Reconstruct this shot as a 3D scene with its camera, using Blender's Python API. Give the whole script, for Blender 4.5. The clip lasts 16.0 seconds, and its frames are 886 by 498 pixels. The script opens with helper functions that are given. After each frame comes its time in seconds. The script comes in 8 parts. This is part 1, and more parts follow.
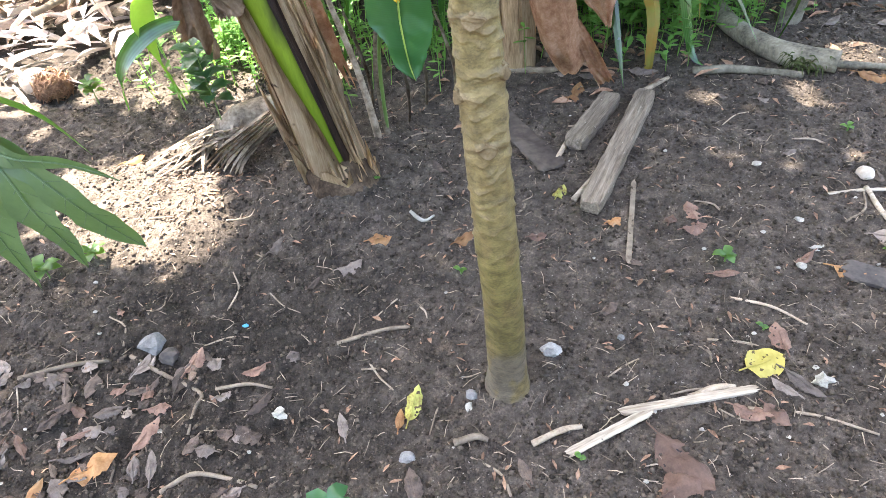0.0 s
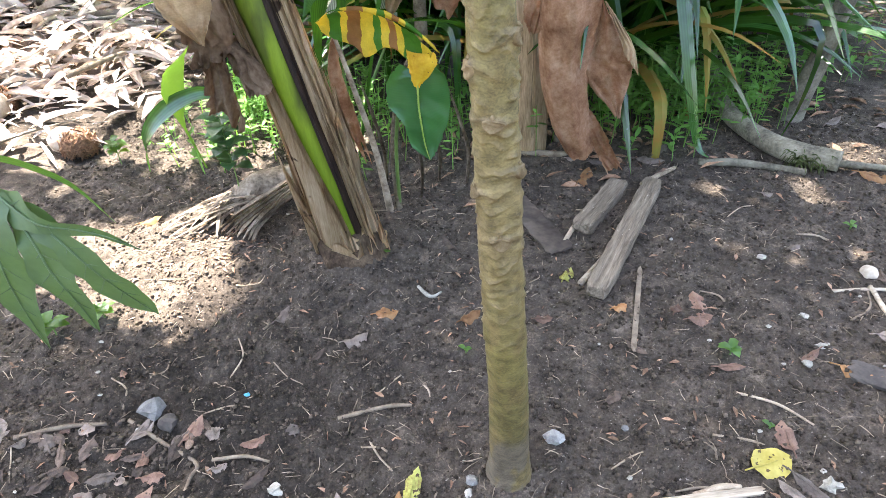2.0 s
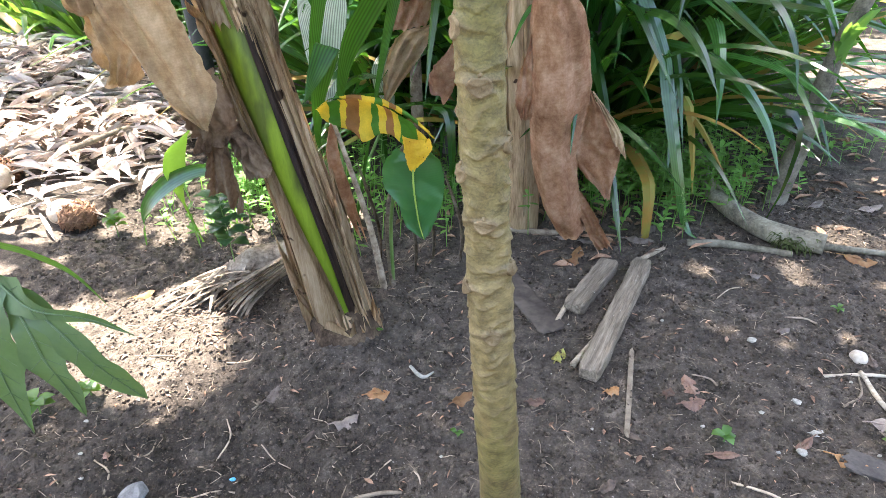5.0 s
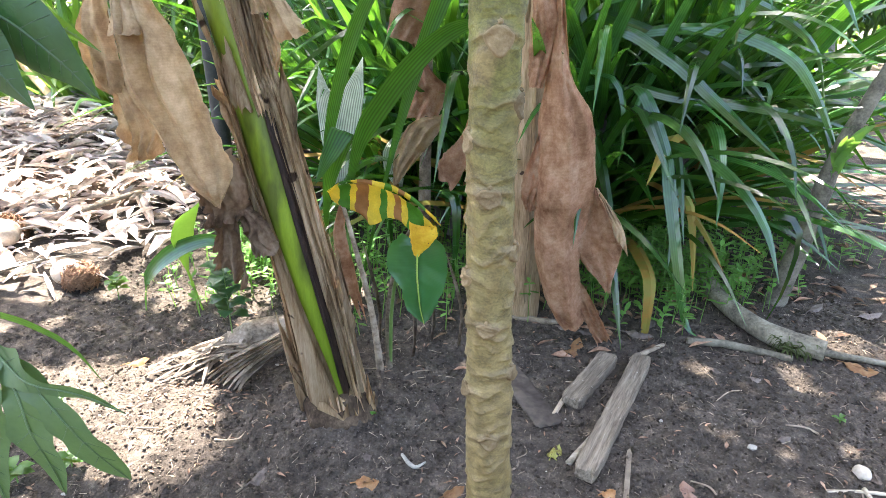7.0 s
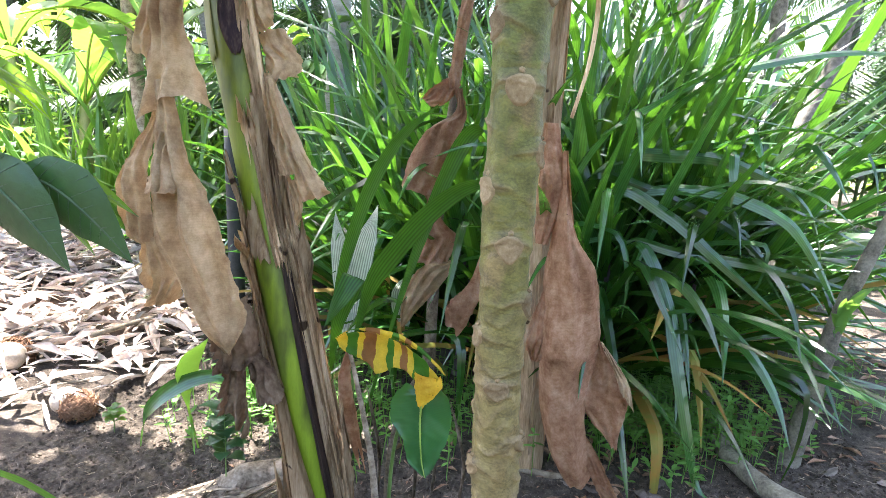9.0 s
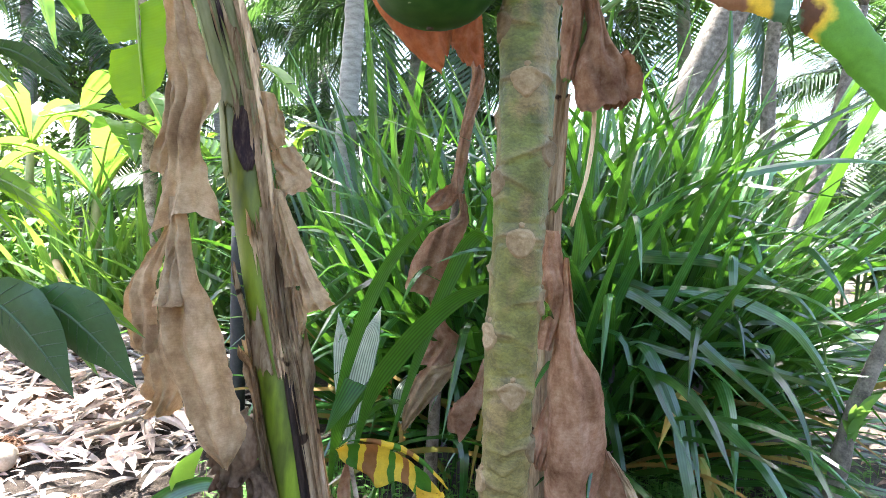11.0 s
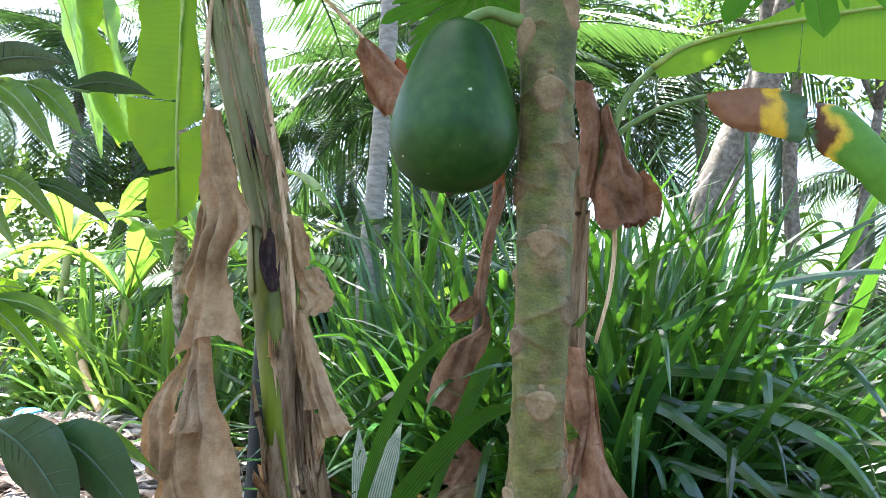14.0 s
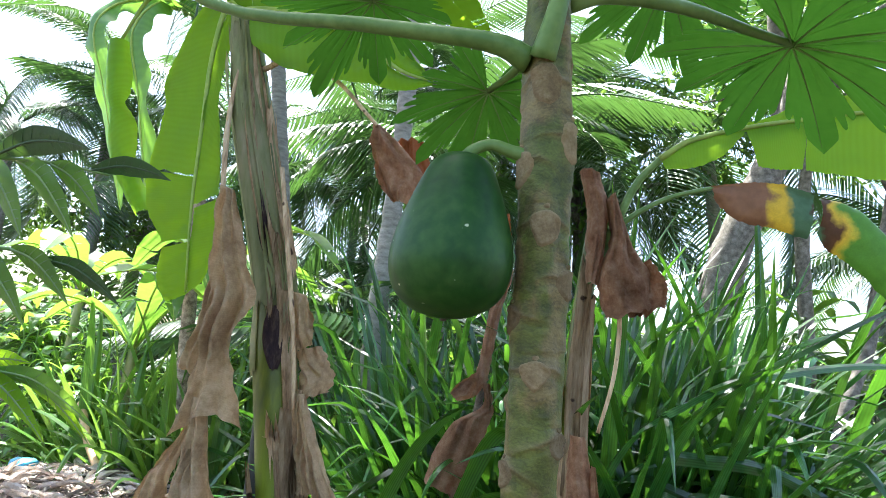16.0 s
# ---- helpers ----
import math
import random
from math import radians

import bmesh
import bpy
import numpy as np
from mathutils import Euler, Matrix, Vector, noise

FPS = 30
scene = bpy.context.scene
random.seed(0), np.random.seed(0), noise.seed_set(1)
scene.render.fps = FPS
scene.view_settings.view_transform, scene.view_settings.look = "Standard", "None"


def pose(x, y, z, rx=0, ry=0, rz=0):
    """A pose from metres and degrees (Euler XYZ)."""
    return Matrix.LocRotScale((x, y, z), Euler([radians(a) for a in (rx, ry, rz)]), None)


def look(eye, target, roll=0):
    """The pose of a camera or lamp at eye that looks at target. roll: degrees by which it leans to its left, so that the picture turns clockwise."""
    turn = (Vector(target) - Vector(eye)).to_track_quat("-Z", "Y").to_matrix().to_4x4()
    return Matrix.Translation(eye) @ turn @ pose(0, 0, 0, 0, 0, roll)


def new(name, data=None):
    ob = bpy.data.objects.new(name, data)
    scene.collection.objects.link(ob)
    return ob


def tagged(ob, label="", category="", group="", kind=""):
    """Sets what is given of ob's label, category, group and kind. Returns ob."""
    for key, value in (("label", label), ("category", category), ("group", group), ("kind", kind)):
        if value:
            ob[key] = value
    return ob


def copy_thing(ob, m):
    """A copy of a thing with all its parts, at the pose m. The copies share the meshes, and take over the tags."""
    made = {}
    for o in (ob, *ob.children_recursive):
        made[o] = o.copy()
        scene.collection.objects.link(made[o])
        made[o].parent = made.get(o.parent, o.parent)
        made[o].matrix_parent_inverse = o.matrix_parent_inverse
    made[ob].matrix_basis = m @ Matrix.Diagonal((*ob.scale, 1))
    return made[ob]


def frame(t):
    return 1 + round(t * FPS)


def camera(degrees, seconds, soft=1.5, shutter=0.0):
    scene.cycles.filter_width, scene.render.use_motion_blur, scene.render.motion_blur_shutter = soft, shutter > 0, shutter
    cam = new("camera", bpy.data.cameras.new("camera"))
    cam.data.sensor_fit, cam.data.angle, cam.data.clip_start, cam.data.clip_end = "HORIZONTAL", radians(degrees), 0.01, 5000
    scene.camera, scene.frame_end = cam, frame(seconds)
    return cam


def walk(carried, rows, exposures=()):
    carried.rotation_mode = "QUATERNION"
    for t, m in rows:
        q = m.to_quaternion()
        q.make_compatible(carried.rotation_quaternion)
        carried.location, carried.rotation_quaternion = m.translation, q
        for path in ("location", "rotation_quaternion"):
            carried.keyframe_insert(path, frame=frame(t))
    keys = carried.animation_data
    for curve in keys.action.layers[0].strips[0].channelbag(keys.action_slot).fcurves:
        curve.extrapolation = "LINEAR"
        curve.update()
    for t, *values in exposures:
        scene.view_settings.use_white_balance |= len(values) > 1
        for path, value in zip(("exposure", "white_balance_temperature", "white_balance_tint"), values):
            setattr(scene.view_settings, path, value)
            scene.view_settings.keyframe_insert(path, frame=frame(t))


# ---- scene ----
cam = camera(72.5, 16.0, 0.65)
PATH = [
    (0, (0.018, -0.855, 1.289), (-0.075, 0.615, -0.064), -7.2),
    (0.5, (0.01, -0.853, 1.309), (-0.104, 0.667, 0.014), -6.5),
    (1, (0.004, -0.857, 1.327), (-0.116, 0.714, 0.095), -5.1),
    (1.5, (0.004, -0.852, 1.331), (-0.108, 0.746, 0.134), -4.3),
    (2, (0.006, -0.849, 1.332), (-0.084, 0.76, 0.147), -4.0),
    (2.5, (0.01, -0.847, 1.338), (-0.089, 0.78, 0.178), -4.1),
    (3, (0.016, -0.841, 1.346), (-0.072, 0.796, 0.2), -4.3),
    (3.5, (0.013, -0.838, 1.354), (-0.056, 0.824, 0.244), -3.7),
    (4, (0.013, -0.839, 1.363), (-0.056, 0.847, 0.29), -3.3),
    (4.2, (0.011, -0.843, 1.368), (-0.058, 0.852, 0.309), -3.2),
    (6.3, (0.01, -0.837, 1.405), (-0.044, 0.951, 0.51), -1.1),
    (6.5, (0.01, -0.841, 1.411), (-0.046, 0.958, 0.539), -0.7),
    (7, (0.004, -0.834, 1.427), (-0.057, 1.004, 0.64), 0.7),
    (7.5, (0.004, -0.834, 1.444), (-0.059, 1.035, 0.735), 1.4),
    (8, (-0.001, -0.837, 1.471), (-0.078, 1.074, 0.886), 1.5),
    (8.5, (-0.005, -0.845, 1.502), (-0.09, 1.093, 1.017), 2.2),
    (9, (-0.007, -0.847, 1.531), (-0.1, 1.11, 1.131), 2.7),
    (9.5, (-0.01, -0.851, 1.558), (-0.114, 1.123, 1.25), 2.8),
    (9.7, (-0.012, -0.86, 1.57), (-0.122, 1.117, 1.289), 3.0),
    (11.8, (-0.01, -0.849, 1.634), (-0.116, 1.147, 1.576), 2.3),
    (12, (-0.003, -0.846, 1.637), (-0.097, 1.152, 1.595), 2.2),
    (12.5, (0.001, -0.854, 1.651), (-0.099, 1.144, 1.666), 1.8),
    (13, (0.0, -0.851, 1.667), (-0.133, 1.144, 1.734), 2.4),
    (13.5, (-0.007, -0.867, 1.687), (-0.18, 1.122, 1.81), 3.2),
    (14, (-0.008, -0.858, 1.71), (-0.217, 1.123, 1.881), 2.9),
    (14.5, (-0.002, -0.87, 1.733), (-0.25, 1.102, 1.953), 3.8),
    (15, (0.0, -0.872, 1.754), (-0.253, 1.095, 2.015), 4.1),
    (15.5, (0.004, -0.878, 1.779), (-0.247, 1.084, 2.073), 5.2),
    (16, (0.01, -0.883, 1.806), (-0.246, 1.07, 2.153), 5.5),
]
walk(cam, [(t, look(eye, target, roll)) for t, eye, target, roll in PATH],
     exposures=[(0, 3.72, 6850, 13), (1.5, 3.62, 6800, 13), (4, 3.58, 6700, 13), (7, 3.60, 6600, 13), (9, 3.44, 6420, 14), (12, 3.25, 6200, 15), (14, 2.95, 6120, 13), (15.4, 2.84, 6080, 10), (15.8, 2.66, 6120, 8), (16, 2.61, 6120, 8)])

# ---- light ----
SUN_TO = Vector((-0.21, 0.30, 0.93)).normalized()
world = bpy.data.worlds.new("sky")
scene.world = world
world.use_nodes = True
wn = world.node_tree.nodes
sky = wn.new("ShaderNodeTexSky")
sky.sky_type = "NISHITA"
sky.sun_disc = False
sky.sun_elevation = math.asin(SUN_TO.z)
sky.sun_rotation = math.atan2(SUN_TO.x, SUN_TO.y)
sky.air_density, sky.dust_density, sky.ozone_density = 1.0, 3.5, 1.0
world.node_tree.links.new(sky.outputs["Color"], wn["Background"].inputs["Color"])
wn["Background"].inputs["Strength"].default_value = 0.112
sun_data = bpy.data.lights.new("sun", "SUN")
sun_data.energy, sun_data.angle, sun_data.color = 5.0, radians(0.53), (1.0, 0.965, 0.91)
sun = new("sun", sun_data)
sun.matrix_world = look(SUN_TO * 30, (0, 0, 0))


# ---- materials ----
def shade(els, stops):
    """Fills a colour ramp with (position, colour) stops."""
    els[0].position, els[0].color = stops[0][0], (*stops[0][1], 1)
    els[1].position, els[1].color = stops[-1][0], (*stops[-1][1], 1)
    for p, c in stops[1:-1]:
        els.new(p).color = (*c, 1)


def mat(name, cols, scale=6.0, rough=0.75, bump=0.3, stretch=(1, 1, 1), trans=0.0, tcol=None, rnd=0.22, island=False,
        coord="Object", fine=7.0, spec=0.3, spots=None, veins=None, coat=0.0, bdist=0.01, nrough=0.5, span=0.14):
    """Mottled surface: cols is two to four colours from low to high noise; spots=(scale, threshold, colour); veins=(per unit of u, amount)."""
    m = bpy.data.materials.new(name)
    m.use_nodes = True
    nt = m.node_tree
    N, L = nt.nodes, nt.links
    bsdf = N["Principled BSDF"]
    tc = N.new("ShaderNodeTexCoord")
    mp = N.new("ShaderNodeMapping")
    mp.inputs["Scale"].default_value = stretch
    L.new(tc.outputs[coord], mp.inputs["Vector"])
    n1 = N.new("ShaderNodeTexNoise")
    n1.inputs["Scale"].default_value, n1.inputs["Detail"].default_value = scale, 6
    n2 = N.new("ShaderNodeTexNoise")
    n2.inputs["Scale"].default_value, n2.inputs["Detail"].default_value = scale * fine, 5
    for n in (n1, n2):
        n.inputs["Roughness"].default_value = nrough
        L.new(mp.outputs["Vector"], n.inputs["Vector"])
    mixf = N.new("ShaderNodeMix")
    mixf.inputs["Factor"].default_value = 0.35
    L.new(n1.outputs["Fac"], mixf.inputs[2])
    L.new(n2.outputs["Fac"], mixf.inputs[3])
    ramp = N.new("ShaderNodeValToRGB")
    els = ramp.color_ramp.elements
    lo, hi = 0.5 - span, 0.5 + span
    shade(els, [(lo + (hi - lo) * i / (len(cols) - 1), c) for i, c in enumerate(cols)])
    L.new(mixf.outputs[0], ramp.inputs["Fac"])
    out = ramp.outputs["Color"]
    if veins:
        uvn = N.new("ShaderNodeTexCoord")
        wv = N.new("ShaderNodeTexWave")
        wv.wave_type, wv.bands_direction = "BANDS", veins[2] if len(veins) > 2 else "X"
        wv.inputs["Scale"].default_value, wv.inputs["Distortion"].default_value = veins[0], 0.6
        L.new(uvn.outputs["UV"], wv.inputs["Vector"])
        mv = N.new("ShaderNodeMix")
        mv.data_type, mv.blend_type = "RGBA", "MULTIPLY"
        mv.inputs["Factor"].default_value = veins[1]
        L.new(out, mv.inputs[6])
        L.new(wv.outputs["Color"], mv.inputs[7])
        out = mv.outputs[2]
    if spots:
        sn = N.new("ShaderNodeTexNoise")
        sn.inputs["Scale"].default_value, sn.inputs["Detail"].default_value = spots[0], 2
        L.new(tc.outputs[coord], sn.inputs["Vector"])
        sr = N.new("ShaderNodeValToRGB")
        sr.color_ramp.elements[0].position, sr.color_ramp.elements[1].position = spots[1], spots[1] + 0.03
        L.new(sn.outputs["Fac"], sr.inputs["Fac"])
        ms = N.new("ShaderNodeMix")
        ms.data_type = "RGBA"
        L.new(sr.outputs["Color"], ms.inputs["Factor"])
        L.new(out, ms.inputs[6])
        ms.inputs[7].default_value = (*spots[2], 1)
        out = ms.outputs[2]
    if rnd:
        if island:
            src = N.new("ShaderNodeNewGeometry").outputs["Random Per Island"]
        else:
            src = N.new("ShaderNodeObjectInfo").outputs["Random"]
        mr = N.new("ShaderNodeMapRange")
        mr.inputs["To Min"].default_value, mr.inputs["To Max"].default_value = 1 - rnd * 1.4, 1 + rnd
        L.new(src, mr.inputs["Value"])
        hs = N.new("ShaderNodeHueSaturation")
        L.new(mr.outputs["Result"], hs.inputs["Value"])
        L.new(out, hs.inputs["Color"])
        out = hs.outputs["Color"]
    L.new(out, bsdf.inputs["Base Color"])
    bsdf.inputs["Specular IOR Level"].default_value = spec
    rr = N.new("ShaderNodeMapRange")
    rr.inputs["To Min"].default_value, rr.inputs["To Max"].default_value = max(0.05, rough - 0.12), min(1, rough + 0.12)
    L.new(n2.outputs["Fac"], rr.inputs["Value"])
    L.new(rr.outputs["Result"], bsdf.inputs["Roughness"])
    bsdf.inputs["Coat Weight"].default_value = coat
    if bump:
        b = N.new("ShaderNodeBump")
        b.inputs["Strength"].default_value, b.inputs["Distance"].default_value = bump, bdist
        L.new(mixf.outputs[0], b.inputs["Height"])
        L.new(b.outputs["Normal"], bsdf.inputs["Normal"])
    if trans:
        tr = N.new("ShaderNodeBsdfTranslucent")
        mx = N.new("ShaderNodeMixShader")
        mx.inputs["Fac"].default_value = trans
        if tcol:
            mt = N.new("ShaderNodeMix")
            mt.data_type, mt.blend_type = "RGBA", "MIX"
            mt.inputs["Factor"].default_value = 0.75
            L.new(out, mt.inputs[6])
            mt.inputs[7].default_value = (*tcol, 1)
            L.new(mt.outputs[2], tr.inputs["Color"])
        else:
            L.new(out, tr.inputs["Color"])
        L.new(bsdf.outputs[0], mx.inputs[1])
        L.new(tr.outputs[0], mx.inputs[2])
        L.new(mx.outputs[0], N["Material Output"].inputs["Surface"])
    return m


def banded(name, stops, attr_scale, rough=0.6, bump=0.5, trans=0.0, axis=2, wob=0.1, grain=(60, 60, 8), blotch=None, rings=None, cork=None, low=0.75):
    """Colour that changes along one object axis (stops: position, colour) with an uneven border and a fibrous grain."""
    m = mat(name, [(low, low, low), (1.0, 1.0, 1.0)], 1.0, rough, bump, stretch=grain, rnd=0.0, trans=trans, bdist=0.0025)
    nt = m.node_tree
    N, L = nt.nodes, nt.links
    bsdf = N["Principled BSDF"]
    grey = bsdf.inputs["Base Color"].links[0].from_socket
    tc = N.new("ShaderNodeTexCoord")
    sep = N.new("ShaderNodeSeparateXYZ")
    L.new(tc.outputs["Object"], sep.inputs[0])
    nz = N.new("ShaderNodeTexNoise")
    nz.inputs["Scale"].default_value, nz.inputs["Detail"].default_value = 9, 4
    L.new(tc.outputs["Object"], nz.inputs["Vector"])
    ma = N.new("ShaderNodeMath")
    ma.operation = "MULTIPLY_ADD"
    ma.inputs[1].default_value = wob * 2
    L.new(nz.outputs["Fac"], ma.inputs[0])
    L.new(sep.outputs[axis], ma.inputs[2])
    mr = N.new("ShaderNodeMapRange")
    mr.inputs["From Min"].default_value, mr.inputs["From Max"].default_value = attr_scale[0] + wob, attr_scale[1] + wob
    L.new(ma.outputs[0], mr.inputs["Value"])
    ramp = N.new("ShaderNodeValToRGB")
    els = ramp.color_ramp.elements
    shade(els, stops)
    L.new(mr.outputs["Result"], ramp.inputs["Fac"])
    mx = N.new("ShaderNodeMix")
    mx.data_type, mx.blend_type = "RGBA", "MULTIPLY"
    mx.inputs["Factor"].default_value = 1.0
    L.new(ramp.outputs["Color"], mx.inputs[6])
    L.new(grey, mx.inputs[7])
    L.new(mx.outputs[2], bsdf.inputs["Base Color"])
    if rings:
        wv = N.new("ShaderNodeTexWave")
        wv.wave_type, wv.bands_direction = "BANDS", "Z"
        for key, val in (("Scale", rings[0]), ("Distortion", 7.0), ("Detail", 4.0), ("Detail Scale", 2.2), ("Detail Roughness", 0.65)):
            wv.inputs[key].default_value = val
        L.new(tc.outputs["Object"], wv.inputs["Vector"])
        wr = N.new("ShaderNodeValToRGB")
        shade(wr.color_ramp.elements, [(0.0, (rings[1],) * 3), (0.22, (1 - 0.3 * rings[1],) * 3), (0.55, (1.0, 1.0, 1.0)), (1.0, (0.9, 0.9, 0.9))])
        L.new(wv.outputs["Fac"], wr.inputs["Fac"])
        wm = N.new("ShaderNodeMix")
        wm.data_type, wm.blend_type = "RGBA", "MULTIPLY"
        wm.inputs["Factor"].default_value = 1.0
        L.new(grey, wm.inputs[6])
        L.new(wr.outputs["Color"], wm.inputs[7])
        L.new(wm.outputs[2], mx.inputs[7])
    if blotch:
        bs, lo, hi, col = blotch
        bmp = N.new("ShaderNodeMapping")
        bmp.inputs["Scale"].default_value = bs
        L.new(tc.outputs["Object"], bmp.inputs["Vector"])
        bn = N.new("ShaderNodeTexNoise")
        bn.inputs["Scale"].default_value, bn.inputs["Detail"].default_value = 1.0, 5
        L.new(bmp.outputs["Vector"], bn.inputs["Vector"])
        br = N.new("ShaderNodeMapRange")
        br.inputs["From Min"].default_value, br.inputs["From Max"].default_value, br.inputs["To Max"].default_value = lo, hi, 0.85
        L.new(bn.outputs["Fac"], br.inputs["Value"])
        bx = N.new("ShaderNodeMix")
        bx.data_type = "RGBA"
        L.new(br.outputs["Result"], bx.inputs["Factor"])
        L.new(ramp.outputs["Color"], bx.inputs[6])
        bx.inputs[7].default_value = (*col, 1)
        L.new(bx.outputs[2], mx.inputs[6])
        if cork:
            at = N.new("ShaderNodeAttribute")
            at.attribute_name = "cork"
            cx = N.new("ShaderNodeMix")
            cx.data_type = "RGBA"
            L.new(at.outputs["Fac"], cx.inputs["Factor"])
            L.new(bx.outputs[2], cx.inputs[6])
            cx.inputs[7].default_value = (*cork, 1)
            L.new(cx.outputs[2], mx.inputs[6])
    for n in list(N):
        if n.type == "BSDF_TRANSLUCENT":
            L.new(mx.outputs[2], n.inputs["Color"])
    return m


# near-black lowest stop: shade in the soil pits painted into the colour
SOIL = mat("soil", [(0.012, 0.0095, 0.0075), (0.050, 0.040, 0.031), (0.086, 0.069, 0.054), (0.18, 0.146, 0.114)], 11.0, 0.95, 1.0, fine=13, rnd=0, spec=0.15, nrough=0.82, span=0.13,
           spots=(120, 0.69, (0.24, 0.21, 0.175)), bdist=0.010)
# a second, grainy relief on the soil
_n, _l = SOIL.node_tree.nodes, SOIL.node_tree.links
_v, _b, _t = _n.new("ShaderNodeTexVoronoi"), _n.new("ShaderNodeBump"), _n.new("ShaderNodeTexCoord")
_v.inputs["Scale"].default_value, _v.inputs["Randomness"].default_value = 150.0, 1.0
_b.inputs["Strength"].default_value, _b.inputs["Distance"].default_value = 0.7, 0.003
_b.invert = True
_l.new(_t.outputs["Object"], _v.inputs["Vector"])
_l.new(_v.outputs["Distance"], _b.inputs["Height"])
_l.new(_n["Principled BSDF"].inputs["Normal"].links[0].from_socket, _b.inputs["Normal"])
_l.new(_b.outputs["Normal"], _n["Principled BSDF"].inputs["Normal"])
# soil darker around one point of the bed, with an uneven border
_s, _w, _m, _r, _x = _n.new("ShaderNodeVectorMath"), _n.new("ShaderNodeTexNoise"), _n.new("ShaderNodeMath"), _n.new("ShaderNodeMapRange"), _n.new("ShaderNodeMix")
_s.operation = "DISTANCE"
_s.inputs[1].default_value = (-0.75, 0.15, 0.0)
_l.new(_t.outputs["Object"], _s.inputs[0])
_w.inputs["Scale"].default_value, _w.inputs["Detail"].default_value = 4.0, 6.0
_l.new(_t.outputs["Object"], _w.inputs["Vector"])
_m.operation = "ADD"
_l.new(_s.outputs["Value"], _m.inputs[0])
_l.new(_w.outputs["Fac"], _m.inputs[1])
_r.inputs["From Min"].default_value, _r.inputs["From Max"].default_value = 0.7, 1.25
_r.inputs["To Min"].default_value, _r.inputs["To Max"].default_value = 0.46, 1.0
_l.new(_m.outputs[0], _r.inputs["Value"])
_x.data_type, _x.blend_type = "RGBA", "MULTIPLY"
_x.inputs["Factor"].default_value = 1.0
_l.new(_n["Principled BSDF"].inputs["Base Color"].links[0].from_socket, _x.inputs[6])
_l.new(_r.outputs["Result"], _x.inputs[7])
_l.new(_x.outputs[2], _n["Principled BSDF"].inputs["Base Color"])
CLOD = mat("clod", [(0.042, 0.033, 0.025), (0.118, 0.092, 0.069)], 30, 0.95, 0.6, island=True, rnd=0.45, spec=0.1)
STONE = mat("stone", [(0.16, 0.15, 0.14), (0.33, 0.32, 0.30)], 40, 0.85, 0.4, rnd=0.3)
CHIP = mat("chip", [(0.22, 0.20, 0.16), (0.46, 0.43, 0.36)], 50, 0.6, 0.3, rnd=0.15)
TWIG = mat("twig", [(0.17, 0.125, 0.085), (0.36, 0.29, 0.21)], 30, 0.85, 0.5, stretch=(1, 1, 1), rnd=0.35)
TWIGS = mat("twig_bits", [(0.12, 0.09, 0.065), (0.34, 0.27, 0.19)], 30, 0.85, 0.4, island=True, rnd=0.5)
PALEWOOD = mat("pale_wood", [(0.17, 0.13, 0.09), (0.36, 0.30, 0.225), (0.48, 0.42, 0.335)], 4, 0.9, 0.8, stretch=(1, 10, 10), fine=6, spec=0.1, bdist=0.002)
OLDWOOD = mat("old_wood", [(0.062, 0.048, 0.034), (0.15, 0.12, 0.088), (0.27, 0.22, 0.165)], 5, 0.95, 1.0, stretch=(1, 12, 12), fine=5, spec=0.1, bdist=0.003, spots=(60, 0.70, (0.34, 0.30, 0.24)), nrough=0.65)
OLDWOOD_DARK = mat("damp_old_wood", [(0.030, 0.024, 0.020), (0.065, 0.052, 0.042), (0.11, 0.09, 0.072)], 6, 0.95, 1.0, fine=6, spec=0.1)
DARKWOOD = mat("dark_wood", [(0.045, 0.038, 0.034), (0.10, 0.085, 0.072)], 14, 0.9, 0.9)
BARK = mat("bark", [(0.075, 0.065, 0.052), (0.155, 0.138, 0.112), (0.26, 0.235, 0.20)], 18, 0.9, 0.7)
BROWNBARK = mat("brown_bark", [(0.085, 0.072, 0.052), (0.20, 0.175, 0.125), (0.31, 0.275, 0.205)], 14, 0.85, 0.7)
MOSS = mat("moss", [(0.05, 0.07, 0.02), (0.13, 0.15, 0.05)], 60, 1.0, 1.0)
LITTER_BROWN = mat("litter_brown", [(0.12, 0.065, 0.04), (0.26, 0.15, 0.09), (0.36, 0.24, 0.16)], 30, 0.7, 0.4, rnd=0.35, trans=0.1, island=True)
LEAF_RED = mat("dead_leaf_red", [(0.12, 0.066, 0.046), (0.23, 0.14, 0.098)], 30, 0.65, 0.4, rnd=0.3, trans=0.08, spots=(60, 0.68, (0.03, 0.02, 0.02)))
LEAF_ORANGE = mat("dead_leaf_orange", [(0.22, 0.095, 0.035), (0.36, 0.20, 0.085)], 30, 0.65, 0.4, rnd=0.3, trans=0.12)
LEAF_GREY = mat("dead_leaf_grey", [(0.14, 0.105, 0.085), (0.27, 0.22, 0.18)], 40, 0.8, 0.5, rnd=0.35, trans=0.08)
LEAF_DARK = mat("dead_leaf_dark", [(0.05, 0.036, 0.028), (0.14, 0.10, 0.075)], 40, 0.75, 0.5, rnd=0.35, trans=0.05)
LEAF_YELLOW = mat("yellow_leaf", [(0.35, 0.29, 0.06), (0.48, 0.41, 0.11)], 18, 0.6, 0.3, rnd=0.05, trans=0.12, spots=(75, 0.635, (0.10, 0.07, 0.02)))
